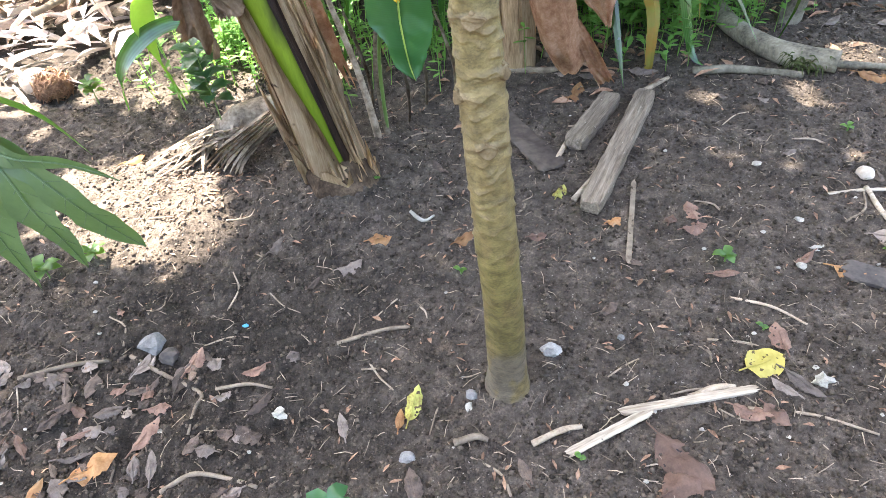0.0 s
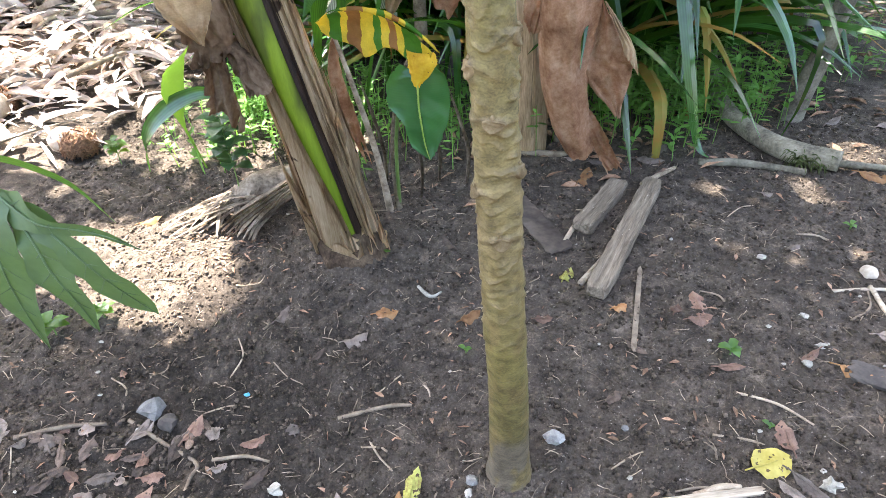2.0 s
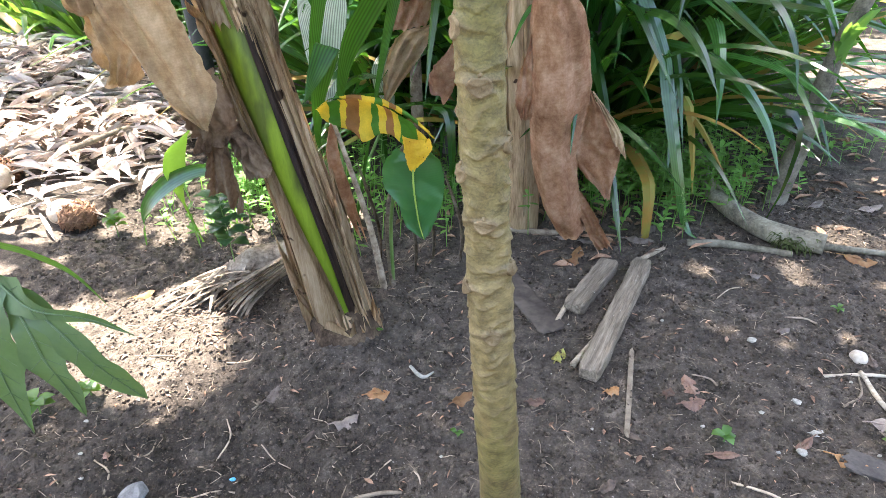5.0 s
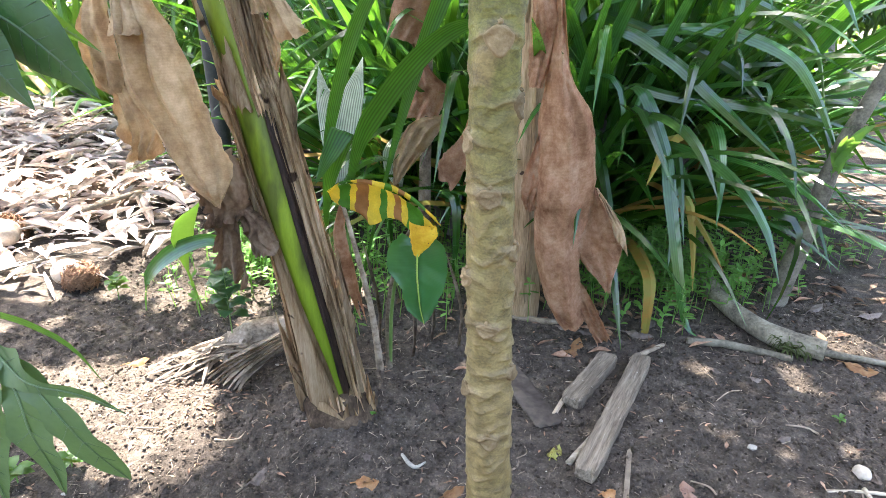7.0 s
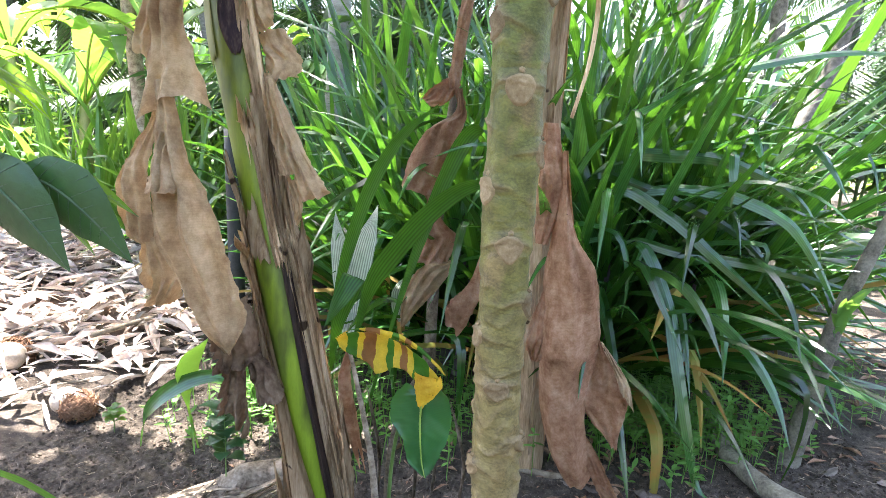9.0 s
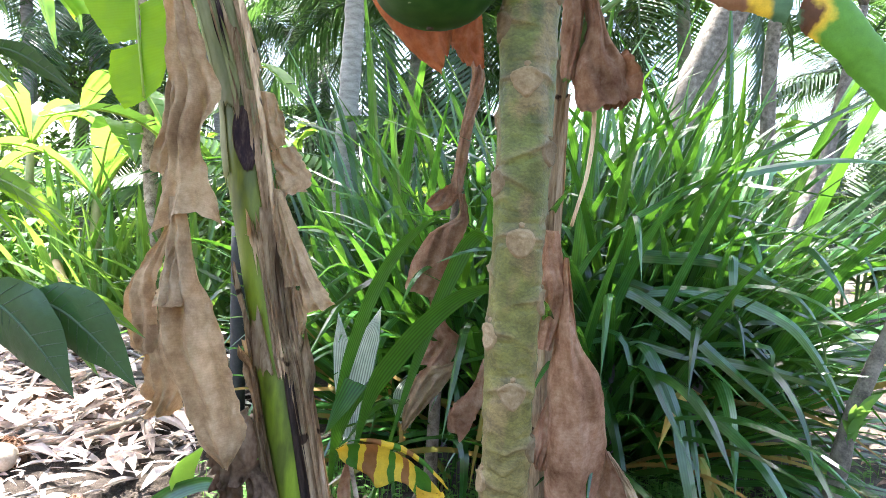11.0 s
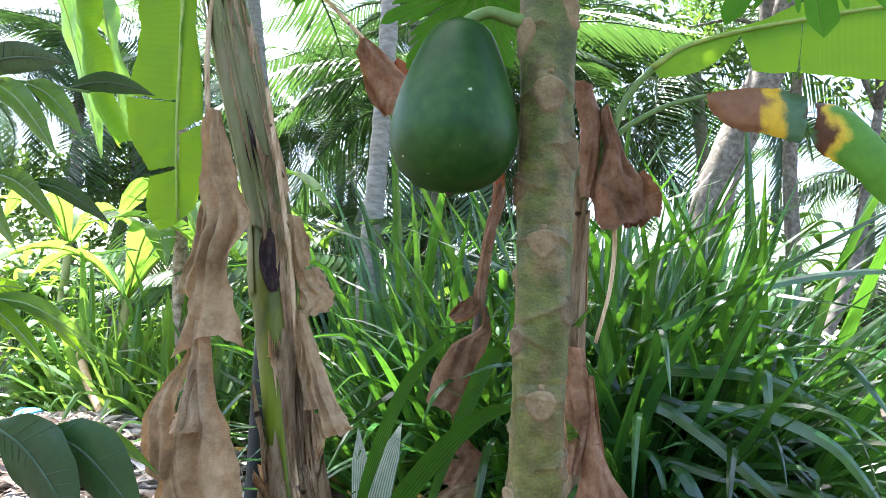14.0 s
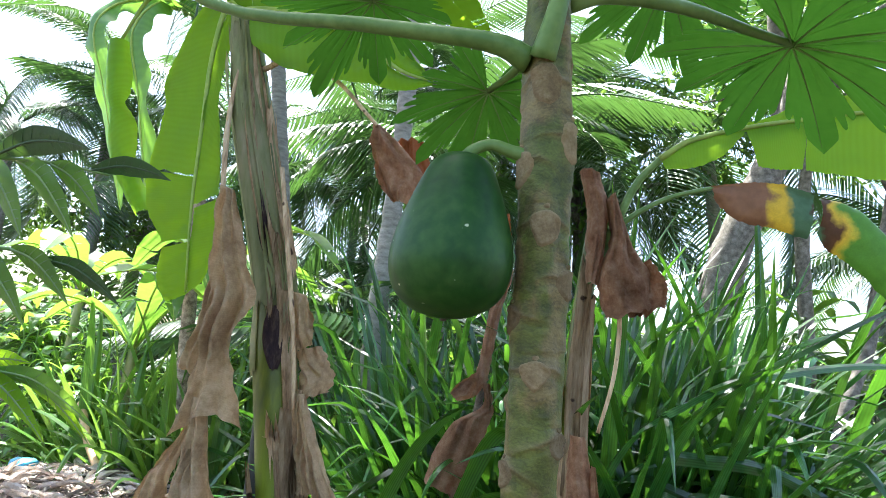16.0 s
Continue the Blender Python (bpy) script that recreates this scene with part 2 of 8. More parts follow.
LEAF_DECAY = mat("decaying_leaf", [(0.16, 0.10, 0.03), (0.30, 0.29, 0.07), (0.42, 0.42, 0.12)], 26, 0.65, 0.4, rnd=0.05, trans=0.12, spots=(60, 0.60, (0.07, 0.045, 0.02)))
PAPAYA_LEAF = mat("papaya_leaf", [(0.04, 0.12, 0.02), (0.08, 0.19, 0.03)], 6, 0.45, 0.2, rnd=0.1, trans=0.45, tcol=(0.13, 0.36, 0.02), spec=0.2)
HEAP_MAT = mat("heap_litter", [(0.30, 0.21, 0.16), (0.60, 0.50, 0.43), (0.80, 0.74, 0.67)], 7, 0.75, 0.4, island=True, rnd=0.5, trans=0.10, span=0.2)
# dark base of the heap: shade between the leaves put into its colour
HEAP_UNDER = mat("heap_under", [(0.07, 0.048, 0.035), (0.20, 0.145, 0.105)], 14, 0.9, 0.8, rnd=0)
STRAP = mat("strap_leaf", [(0.013, 0.058, 0.014), (0.030, 0.104, 0.024), (0.062, 0.158, 0.038)], 3.0, 0.22, 0.15, rnd=0.5, trans=0.25, tcol=(0.19, 0.50, 0.03),
            spec=0.8, veins=(1.9, 0.45))
# lighter copy of the strap leaf, with sunlight put into its colour
STRAP_SUN = mat("sunlit_strap_leaf", [(0.04, 0.12, 0.02), (0.09, 0.21, 0.035)], 3.0, 0.42, 0.15, rnd=0.30, trans=0.32, tcol=(0.30, 0.52, 0.05), spec=0.6, veins=(1.9, 0.4))
STRAP_OLD = mat("old_strap_leaf", [(0.35, 0.16, 0.03), (0.20, 0.22, 0.04)], 4.0, 0.6, 0.3, trans=0.2)
BROAD = mat("broad_leaf", [(0.035, 0.10, 0.022), (0.075, 0.17, 0.04)], 9.0, 0.42, 0.3, rnd=0.25, trans=0.42, tcol=(0.36, 0.62, 0.05), spec=0.5)
BROAD_DARK = mat("dark_broad_leaf", [(0.010, 0.040, 0.016), (0.026, 0.072, 0.026)], 9.0, 0.34, 0.5, rnd=0.15, trans=0.10, tcol=(0.25, 0.50, 0.05), spec=0.4)
LOBED = mat("lobed_leaf", [(0.055, 0.095, 0.042), (0.095, 0.145, 0.062)], 12.0, 0.5, 0.3, rnd=0.15, trans=0.18, tcol=(0.30, 0.50, 0.08), spec=0.4)
VEIN_DARK = mat("dark_vein", [(0.036, 0.072, 0.034), (0.066, 0.105, 0.052)], 20, 0.5, 0.1, rnd=0.1)
VEIN_LOBE = mat("lobe_vein", [(0.070, 0.115, 0.050), (0.105, 0.155, 0.070)], 20, 0.5, 0.1, rnd=0.1)
VEIN = mat("leaf_vein", [(0.13, 0.21, 0.08), (0.22, 0.30, 0.12)], 20, 0.5, 0.1, rnd=0.1)
RIBBED = mat("ribbed_leaf", [(0.016, 0.075, 0.010), (0.045, 0.145, 0.018)], 3.0, 0.36, 0.3, rnd=0.2, trans=0.16, tcol=(0.18, 0.44, 0.02), spec=0.3, veins=(2.2, 0.75))
BANANA = mat("banana_leaf", [(0.04, 0.13, 0.02), (0.08, 0.20, 0.03)], 2.5, 0.42, 0.2, rnd=0.15, trans=0.62, tcol=(0.46, 0.76, 0.02), spec=0.18, veins=(9.0, 0.22, "Y"), span=0.2)
BANANA_FAR = mat("far_banana_leaf", [(0.05, 0.14, 0.025), (0.10, 0.22, 0.04)], 2.5, 0.42, 0.2, rnd=0.2, trans=0.42, tcol=(0.28, 0.54, 0.05), spec=0.5, veins=(9.0, 0.2, "Y"))
# darker copy of the banana leaf for young plants, shade put into its colour
BANANA_SHADE = mat("shaded_young_banana_leaf", [(0.012, 0.085, 0.022), (0.03, 0.14, 0.04)], 2.5, 0.36, 0.2, rnd=0.1, trans=0.2, tcol=(0.2, 0.45, 0.05), spec=0.5, veins=(24.0, 0.15, "Y"))
MIDRIB = mat("midrib", [(0.28, 0.40, 0.07), (0.46, 0.56, 0.13)], 10, 0.45, 0.1, rnd=0.1, trans=0.3)
PETIOLE = mat("petiole", [(0.085, 0.155, 0.035), (0.17, 0.26, 0.075)], 10, 0.45, 0.15, rnd=0.1)
DRYBAN = mat("dry_banana_leaf", [(0.32, 0.20, 0.11), (0.57, 0.41, 0.245), (0.78, 0.61, 0.405)], 10, 0.85, 1.0, rnd=0.1, trans=0.10, tcol=(0.5, 0.3, 0.16), veins=(30.0, 0.05, "Y"), fine=5, spec=0.12, bdist=0.006, span=0.17, nrough=0.72)
DRYBROWN = mat("brown_dry_leaf", [(0.11, 0.065, 0.04), (0.25, 0.165, 0.105), (0.40, 0.295, 0.205)], 6, 0.85, 0.9, rnd=0.1, trans=0.06, fine=10, spec=0.12, bdist=0.006)
DRYRED = mat("russet_dry_leaf", [(0.18, 0.078, 0.038), (0.44, 0.255, 0.15), (0.68, 0.48, 0.33)], 8.0, 0.8, 1.0, rnd=0.12, trans=0.14, tcol=(0.5, 0.2, 0.08), veins=(30.0, 0.06, "Y"), fine=5, spec=0.12, bdist=0.006, span=0.17, nrough=0.72)
RUST = mat("rust_dry_leaf", [(0.22, 0.065, 0.025), (0.46, 0.17, 0.07), (0.60, 0.30, 0.16)], 8.0, 0.8, 0.8, rnd=0.1, trans=0.30, tcol=(0.60, 0.18, 0.05), veins=(30.0, 0.06, "Y"), fine=5, spec=0.12, bdist=0.005, span=0.18, nrough=0.7)
STEM_GREEN = banded("banana_stem", [(0.0, (0.15, 0.235, 0.013)), (0.35, (0.19, 0.26, 0.018)), (0.45, (0.17, 0.22, 0.014)), (0.55, (0.14, 0.165, 0.014)), (0.66, (0.13, 0.13, 0.03)), (1.0, (0.15, 0.18, 0.06))], (0.0, 3.0), 0.42, 0.3, blotch=((9, 9, 3), 0.52, 0.66, (0.06, 0.075, 0.012)))
SHEATH = mat("dry_sheath", [(0.22, 0.13, 0.066), (0.52, 0.365, 0.215), (0.74, 0.575, 0.385)], 6.0, 0.9, 0.8, stretch=(6, 6, 0.8), fine=5, rnd=0.28, spec=0.1, bdist=0.0015, spots=(13, 0.70, (0.09, 0.055, 0.035)), span=0.16, nrough=0.62)
ROOTBULB = mat("rootstock", [(0.018, 0.012, 0.008), (0.060, 0.040, 0.026), (0.15, 0.105, 0.068)], 22, 0.95, 1.0, fine=5, rnd=0, spec=0.1, stretch=(1, 1, 0.4), nrough=0.7)
STUMP = mat("weathered_stalk", [(0.10, 0.075, 0.052), (0.25, 0.195, 0.14), (0.40, 0.33, 0.25)], 6.0, 0.95, 0.8, stretch=(3, 3, 3), fine=5, rnd=0.4, spec=0.1)
ROTTED = mat("rotted_patch", [(0.022, 0.012, 0.014), (0.055, 0.028, 0.030), (0.15, 0.10, 0.075)], 7.0, 0.6, 0.5, stretch=(5, 5, 1.0), rnd=0, span=0.16)
SHEATH_GREEN = mat("green_sheath", [(0.23, 0.25, 0.085), (0.38, 0.385, 0.17), (0.55, 0.46, 0.28)], 5.0, 0.55, 0.3, stretch=(1.8, 1.8, 0.5), fine=6, rnd=0.15, spec=0.25, bdist=0.0012, span=0.2, nrough=0.6)
SHEATH_DARK = mat("dark_sheath", [(0.014, 0.009, 0.008), (0.075, 0.042, 0.028)], 6.0, 0.6, 0.6, stretch=(8, 8, 1.0), rnd=0.1)
TRUNK = banded("papaya_bark", [(0.0, (0.19, 0.15, 0.105)), (0.055, (0.19, 0.15, 0.10)), (0.085, (0.17, 0.135, 0.052)), (0.2, (0.24, 0.192, 0.066)), (0.32, (0.28, 0.21, 0.095)), (0.5, (0.225, 0.18, 0.066)),
                               (0.60, (0.170, 0.160, 0.038)), (0.75, (0.130, 0.146, 0.028)), (1.0, (0.110, 0.136, 0.026))], (0.0, 2.3), 0.55, 1.0, wob=0.12, grain=(34, 34, 46), blotch=((19, 19, 10), 0.50, 0.60, (0.245, 0.178, 0.072)), rings=(12.0, 0.93), cork=(0.235, 0.168, 0.086), low=0.42)
SCAR = mat("leaf_scar", [(0.11, 0.073, 0.037), (0.185, 0.132, 0.070), (0.27, 0.205, 0.12)], 34, 0.85, 0.9, rnd=0.25, spec=0.15, span=0.17, bdist=0.003, nrough=0.65)
FRUIT = mat("papaya_skin", [(0.007, 0.036, 0.005), (0.016, 0.058, 0.009), (0.034, 0.088, 0.016)], 9, 0.42, 0.08, rnd=0, spec=0.2, spots=(46, 0.715, (0.42, 0.46, 0.30)))
PALM = mat("palm_leaflet", [(0.017, 0.048, 0.017), (0.045, 0.10, 0.032)], 3, 0.38, 0.1, island=True, rnd=0.4, trans=0.22, tcol=(0.15, 0.32, 0.05), spec=0.6)
PALMTRUNK = mat("palm_bark", [(0.18, 0.17, 0.15), (0.38, 0.36, 0.33)], 9, 0.9, 0.7, stretch=(1, 1, 3))
CROWN = mat("tree_leaf", [(0.03, 0.075, 0.02), (0.07, 0.14, 0.035)], 2, 0.5, 0.1, island=True, rnd=0.4, trans=0.3, tcol=(0.26, 0.45, 0.05))
WEED = mat("weed_leaf", [(0.07, 0.19, 0.04), (0.15, 0.31, 0.07)], 8, 0.55, 0.1, island=True, rnd=0.35, trans=0.35, tcol=(0.35, 0.6, 0.08))
PLEAT = mat("pleated_leaf", [(0.44, 0.53, 0.40), (0.72, 0.77, 0.66)], 5, 0.4, 0.1, rnd=0.1, trans=0.3, veins=(3.2, 0.6))
HUSK = mat("coconut_husk", [(0.13, 0.065, 0.035), (0.30, 0.17, 0.10)], 40, 0.95, 1.0, rnd=0.2, island=True)
SHELL = mat("coconut_shell", [(0.36, 0.29, 0.22), (0.58, 0.50, 0.41)], 14, 0.7, 0.4, rnd=0.15)
BLUE = mat("blue_plastic", [(0.05, 0.28, 0.45), (0.12, 0.42, 0.60)], 20, 0.4, 0.1, rnd=0)
DARKPOST = mat("dark_post", [(0.018, 0.018, 0.018), (0.045, 0.045, 0.043)], 12, 0.7, 0.3, rnd=0)
BAMBOO = mat("bamboo", [(0.42, 0.25, 0.12), (0.60, 0.40, 0.22)], 8, 0.55, 0.2, rnd=0)


# ---- mesh helpers ----
ORIGIN = {}


def finish(name, bm, material, smooth=True):
    me = bpy.data.meshes.new(name)
    bm.to_mesh(me)
    bm.free()
    if smooth:
        me.polygons.foreach_set("use_smooth", [True] * len(me.polygons))
    for m in material if isinstance(material, (list, tuple)) else [material]:
        me.materials.append(m)
    return me


def thing(name, base, label, category, group="", kind=""):
    ob = new(name)
    ob.location = base
    ob.empty_display_size = 0.05
    ORIGIN[ob] = Vector(base)
    return tagged(ob, label, category, group, kind)


def part(name, bm, material, parent, label="", smooth=True):
    base = ORIGIN[parent]
    bmesh.ops.translate(bm, verts=bm.verts, vec=-base)
    ob = new(name, finish(name, bm, material, smooth))
    ob.parent = parent
    ORIGIN[ob] = base
    if label:
        tagged(ob, label)
    return ob


def solo(name, bm, material, base, label, category, group="", kind="", smooth=True):
    base = Vector(base)
    bmesh.ops.translate(bm, verts=bm.verts, vec=-base)
    ob = new(name, finish(name, bm, material, smooth))
    ob.location = base
    ORIGIN[ob] = base
    return tagged(ob, label, category, group, kind)


def spline(pts, n):
    """n + 1 points on a smooth curve through pts, with the way at each."""
    P = [Vector(p) for p in pts]
    P = [2 * P[0] - P[1]] + P + [2 * P[-1] - P[-2]]
    out = []
    for i in range(n + 1):
        f = i / n * (len(P) - 3)
        k = min(int(f), len(P) - 4)
        t = f - k
        a, b, c, d = P[k:k + 4]
        p = 0.5 * (2 * b + (c - a) * t + (2 * a - 5 * b + 4 * c - d) * t * t + (3 * b - a - 3 * c + d) * t ** 3)
        q = 0.5 * ((c - a) + 2 * (2 * a - 5 * b + 4 * c - d) * t + 3 * (3 * b - a - 3 * c + d) * t * t)
        out.append((p, q.normalized() if q.length > 1e-9 else Vector((0, 0, 1))))
    return out


def lerps(vals, s):
    f = s * (len(vals) - 1)
    k = min(int(f), len(vals) - 2)
    return vals[k] + (vals[k + 1] - vals[k]) * (f - k)


def tube(bm, pts, radii, seg=12, n=8, bumpy=0.0, bfreq=8.0, seed=0.0, capped=True, fn=None):
    """A round limb along a curve; radii are spread along it."""
    rings = []
    S = spline(pts, seg)
    ref = Vector((0.13, 0.97, 0.2))
    for i, (p, T) in enumerate(S):
        s = i / seg
        A = T.cross(ref).normalized()
        B = T.cross(A)
        r = lerps(radii, s)
        ring = []
        for j in range(n):
            a = 2 * math.pi * j / n
            d = A * math.cos(a) + B * math.sin(a)
            rr = r
            if bumpy:
                rr *= 1 + bumpy * noise.noise((p + d * r * 2) * bfreq + Vector((seed, 0, 0)))
            if fn:
                rr += fn(s, a, p)
            ring.append(bm.verts.new(p + d * rr))
        rings.append(ring)
    for a, b in zip(rings, rings[1:]):
        for j in range(n):
            bm.faces.new((a[j], a[(j + 1) % n], b[(j + 1) % n], b[j]))
    if capped:
        bm.faces.new(rings[0][::-1])
        bm.faces.new(rings[-1])
    return bm


def blade(bm, pts, width, seg=12, cross=4, cup=0.0, vee=0.0, side=None, ripple=0.0, rfreq=4.0, twist=0.0, seed=0.0, ragged=0.0, crumple=0.0, pleats=0.0, edge=0.0, frayed=0.0, s0=0.0, s1=1.0, u0=-1.0, u1=1.0):
    """A leaf along a curve. width: half widths spread along it; cup: curl across in radians; vee: fold; ripple: waves of the edge."""
    uv = bm.loops.layers.uv.verify()
    S = spline(pts, 40)
    rows = []
    for i in range(seg + 1):
        s = s0 + (s1 - s0) * i / seg
        k = s * 40
        p, T = S[int(round(k))] if abs(k - round(k)) < 1e-6 else (S[int(k)][0].lerp(S[min(40, int(k) + 1)][0], k - int(k)), S[int(k)][1].lerp(S[min(40, int(k) + 1)][1], k - int(k)).normalized())
        ref = Vector(side) if side is not None else (T.cross(Vector((0, 0, 1))) if abs(T.z) < 0.98 else Vector((1, 0, 0)))
        A = (ref - T * ref.dot(T)).normalized()
        N = A.cross(T)
        if twist:
            R = Matrix.Rotation(twist * s, 3, T)
            A, N = R @ A, R @ N
        w = lerps(width, s)
        row = []
        for j in range(cross + 1):
            u = u0 + (u1 - u0) * j / cross
            ww = w * (1 + ragged * noise.noise(Vector((s * 23 + seed, u * 0.4 + (5 if u > 0 else 0), seed))))
            if cup:
                th = u * cup
                x, h = ww * math.sin(th) / cup, ww * (1 - math.cos(th)) / cup
                if edge and abs(u) > 0.7:
                    e = (abs(u) - 0.7) * ww
                    x, h = x - math.copysign(e * edge * 0.55, u), h + e * edge * (1 if noise.noise(Vector((seed, u, 3))) > -0.2 else -1)
            else:
                x, h = ww * u, 0.0
            h += vee * abs(u) * ww
            if ripple:
                h += ripple * ww * abs(u) * noise.noise(Vector((s * rfreq + seed, u * 1.3, seed * 1.7)))
            if crumple:
                h += crumple * ww * (1.6 * noise.noise(Vector((s * 4 + seed, u * 1.4, seed))) + 0.8 * noise.noise(Vector((s * 9 + seed, u * 2.6, seed))) + 0.3 * noise.noise(Vector((s * 24 + seed, u * 6, seed + 4))))
            if pleats:
                k = (u * 2.3 + 0.9 * noise.noise(Vector((s * 2.2 + seed, seed, 1)))) % 1.0
                h += pleats * ww * (abs(2 * k - 1) - 0.5) * (0.4 + 0.9 * abs(noise.noise(Vector((s * 3 + seed, u, 6)))))
            along = frayed * noise.noise(Vector((u * 1.8, seed, 9))) * (smooth01(0.6, 1.0, s) - 0.4 * smooth01(0.3, 0.0, s)) if frayed else 0.0
            row.append((bm.verts.new(p + A * x + N * h + T * along), (0.5 + u / 2, s)))
        rows.append(row)
    for a, b in zip(rows, rows[1:]):
        for j in range(cross):
            q = (a[j], a[j + 1], b[j + 1], b[j])
            f = bm.faces.new([v for v, _ in q])
            for lp, (_, c) in zip(f.loops, q):
                lp[uv].uv = c
    return bm


def lump(bm, c, size, seed, rough=0.35, sub=2):
    """An uneven stone or clod."""
    g = bmesh.ops.create_icosphere(bm, subdivisions=sub, radius=1.0)
    for v in g["verts"]:
        k = 1 + rough * noise.noise(v.co * 1.4 + Vector((seed, seed * 2, 0)))
        v.co = Vector((v.co.x * size[0] * k, v.co.y * size[1] * k, v.co.z * size[2] * k)) + Vector(c)
    return bm


def smooth01(a, b, x):
    t = max(0.0, min(1.0, (x - a) / (b - a)))
    return t * t * (3 - 2 * t)


def ground_z(x, y, fine=True):
    """The height of the ground."""
    v = Vector((x, y, 0.0))
    far = smooth01(9, 18, abs(x) + abs(y))
    z = 0.03 * noise.noise(v * 0.7) + 0.035 * smooth01(0.6, 1.3, x) * (1 - smooth01(3, 5, x)) + 0.02 * smooth01(0.9, 1.5, y) * noise.noise(v * 1.5 + Vector((7, 3, 0)))
    d2 = ((x + 3.6) / 1.7) ** 2 + ((y - 4.0) / 1.7) ** 2
    z += 0.42 * math.exp(-d2 * 1.1)
    z += 0.06 * math.exp(-(((x + 0.42) / 0.28) ** 2 + ((y - 1.05) / 0.28) ** 2))
    if fine:
        left = 0.55 + 0.45 * smooth01(0.1, -0.5, x)
        z += (1 - far) * (0.012 * noise.noise(v * 5.0) + left * (0.018 * noise.noise(v * 12.0) + 0.016 * abs(noise.noise(v * 24.0))) + 0.009 * noise.noise(v * 43.0) + 0.006 * abs(noise.noise(v * 72.0)))
    return z * (1 - far)


def on_ground(x, y, dz=0.0):
    return Vector((x, y, ground_z(x, y) + dz))


# ---- ground: one sheet out to the horizon ----
def ground_sheet():
    def axis(lo, hi, cell, reach):
        mid = list(np.arange(lo, hi, cell))
        a, b, d = [], [], cell
        p = lo
        while p > -reach:
            d *= 1.16
            p -= d
            a.append(p)
        p, d = mid[-1], cell
        while p < reach:
            d *= 1.16
            p += d
            b.append(p)
        return a[::-1] + mid + b
    xs, ys = axis(-1.9, 1.9, 0.0065, 220), axis(-0.5, 2.3, 0.0065, 220)
    verts = [(x, y, ground_z(x, y)) for y in ys for x in xs]
    w = len(xs)
    idx = np.arange(len(verts)).reshape(len(ys), w)
    quads = np.stack([idx[:-1, :-1], idx[:-1, 1:], idx[1:, 1:], idx[1:, :-1]], -1).reshape(-1, 4)
    me = bpy.data.meshes.new("ground")
    me.from_pydata(verts, [], quads.tolist())
    me.polygons.foreach_set("use_smooth", [True] * len(me.polygons))
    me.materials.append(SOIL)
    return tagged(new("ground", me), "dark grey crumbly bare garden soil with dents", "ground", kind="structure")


ground_sheet()


# ---- papaya tree ----
TRUNK_LINE = [(0.080, 0.022, -0.03), (0.083, 0.022, 0.08), (0.073, 0.010, 0.40), (0.060, 0.0, 0.68), (0.051, 0.0, 0.89), (0.043, 0.0, 1.23), (0.043, -0.012, 1.62), (0.038, -0.030, 2.08), (0.026, -0.035, 2.30), (0.02, -0.03, 2.62)]
TRUNK_R = [0.056, 0.047, 0.041, 0.0385, 0.0355, 0.0345, 0.0365, 0.037, 0.035, 0.020]


def trunk_at(z):
    """Centre and radius of the papaya trunk at a height."""
    for (a, ra), (b, rb) in zip(zip(TRUNK_LINE, TRUNK_R), zip(TRUNK_LINE[1:], TRUNK_R[1:])):
        if z <= b[2]:
            t = (z - a[2]) / (b[2] - a[2])
            return Vector(a).lerp(Vector(b), t), ra + (rb - ra) * t
    return Vector(TRUNK_LINE[-1]), TRUNK_R[-1]


rng = random.Random(5)
SCARS = []
for i in range(37):
    z = 0.74 + 0.042 * i
    up_t = smooth01(0.9, 1.45, z)
    SCARS.append((z + rng.uniform(-0.006, 0.006), radians(-92 + 144 * (i - 15)) + rng.uniform(-0.12, 0.12), 0.0175 + 0.004 * up_t + 0.004 * smooth01(1.85, 2.1, z) + rng.uniform(-0.002, 0.002), 0.012 + 0.009 * up_t + 0.011 * smooth01(1.85, 2.1, z) + rng.uniform(-0.002, 0.002)))


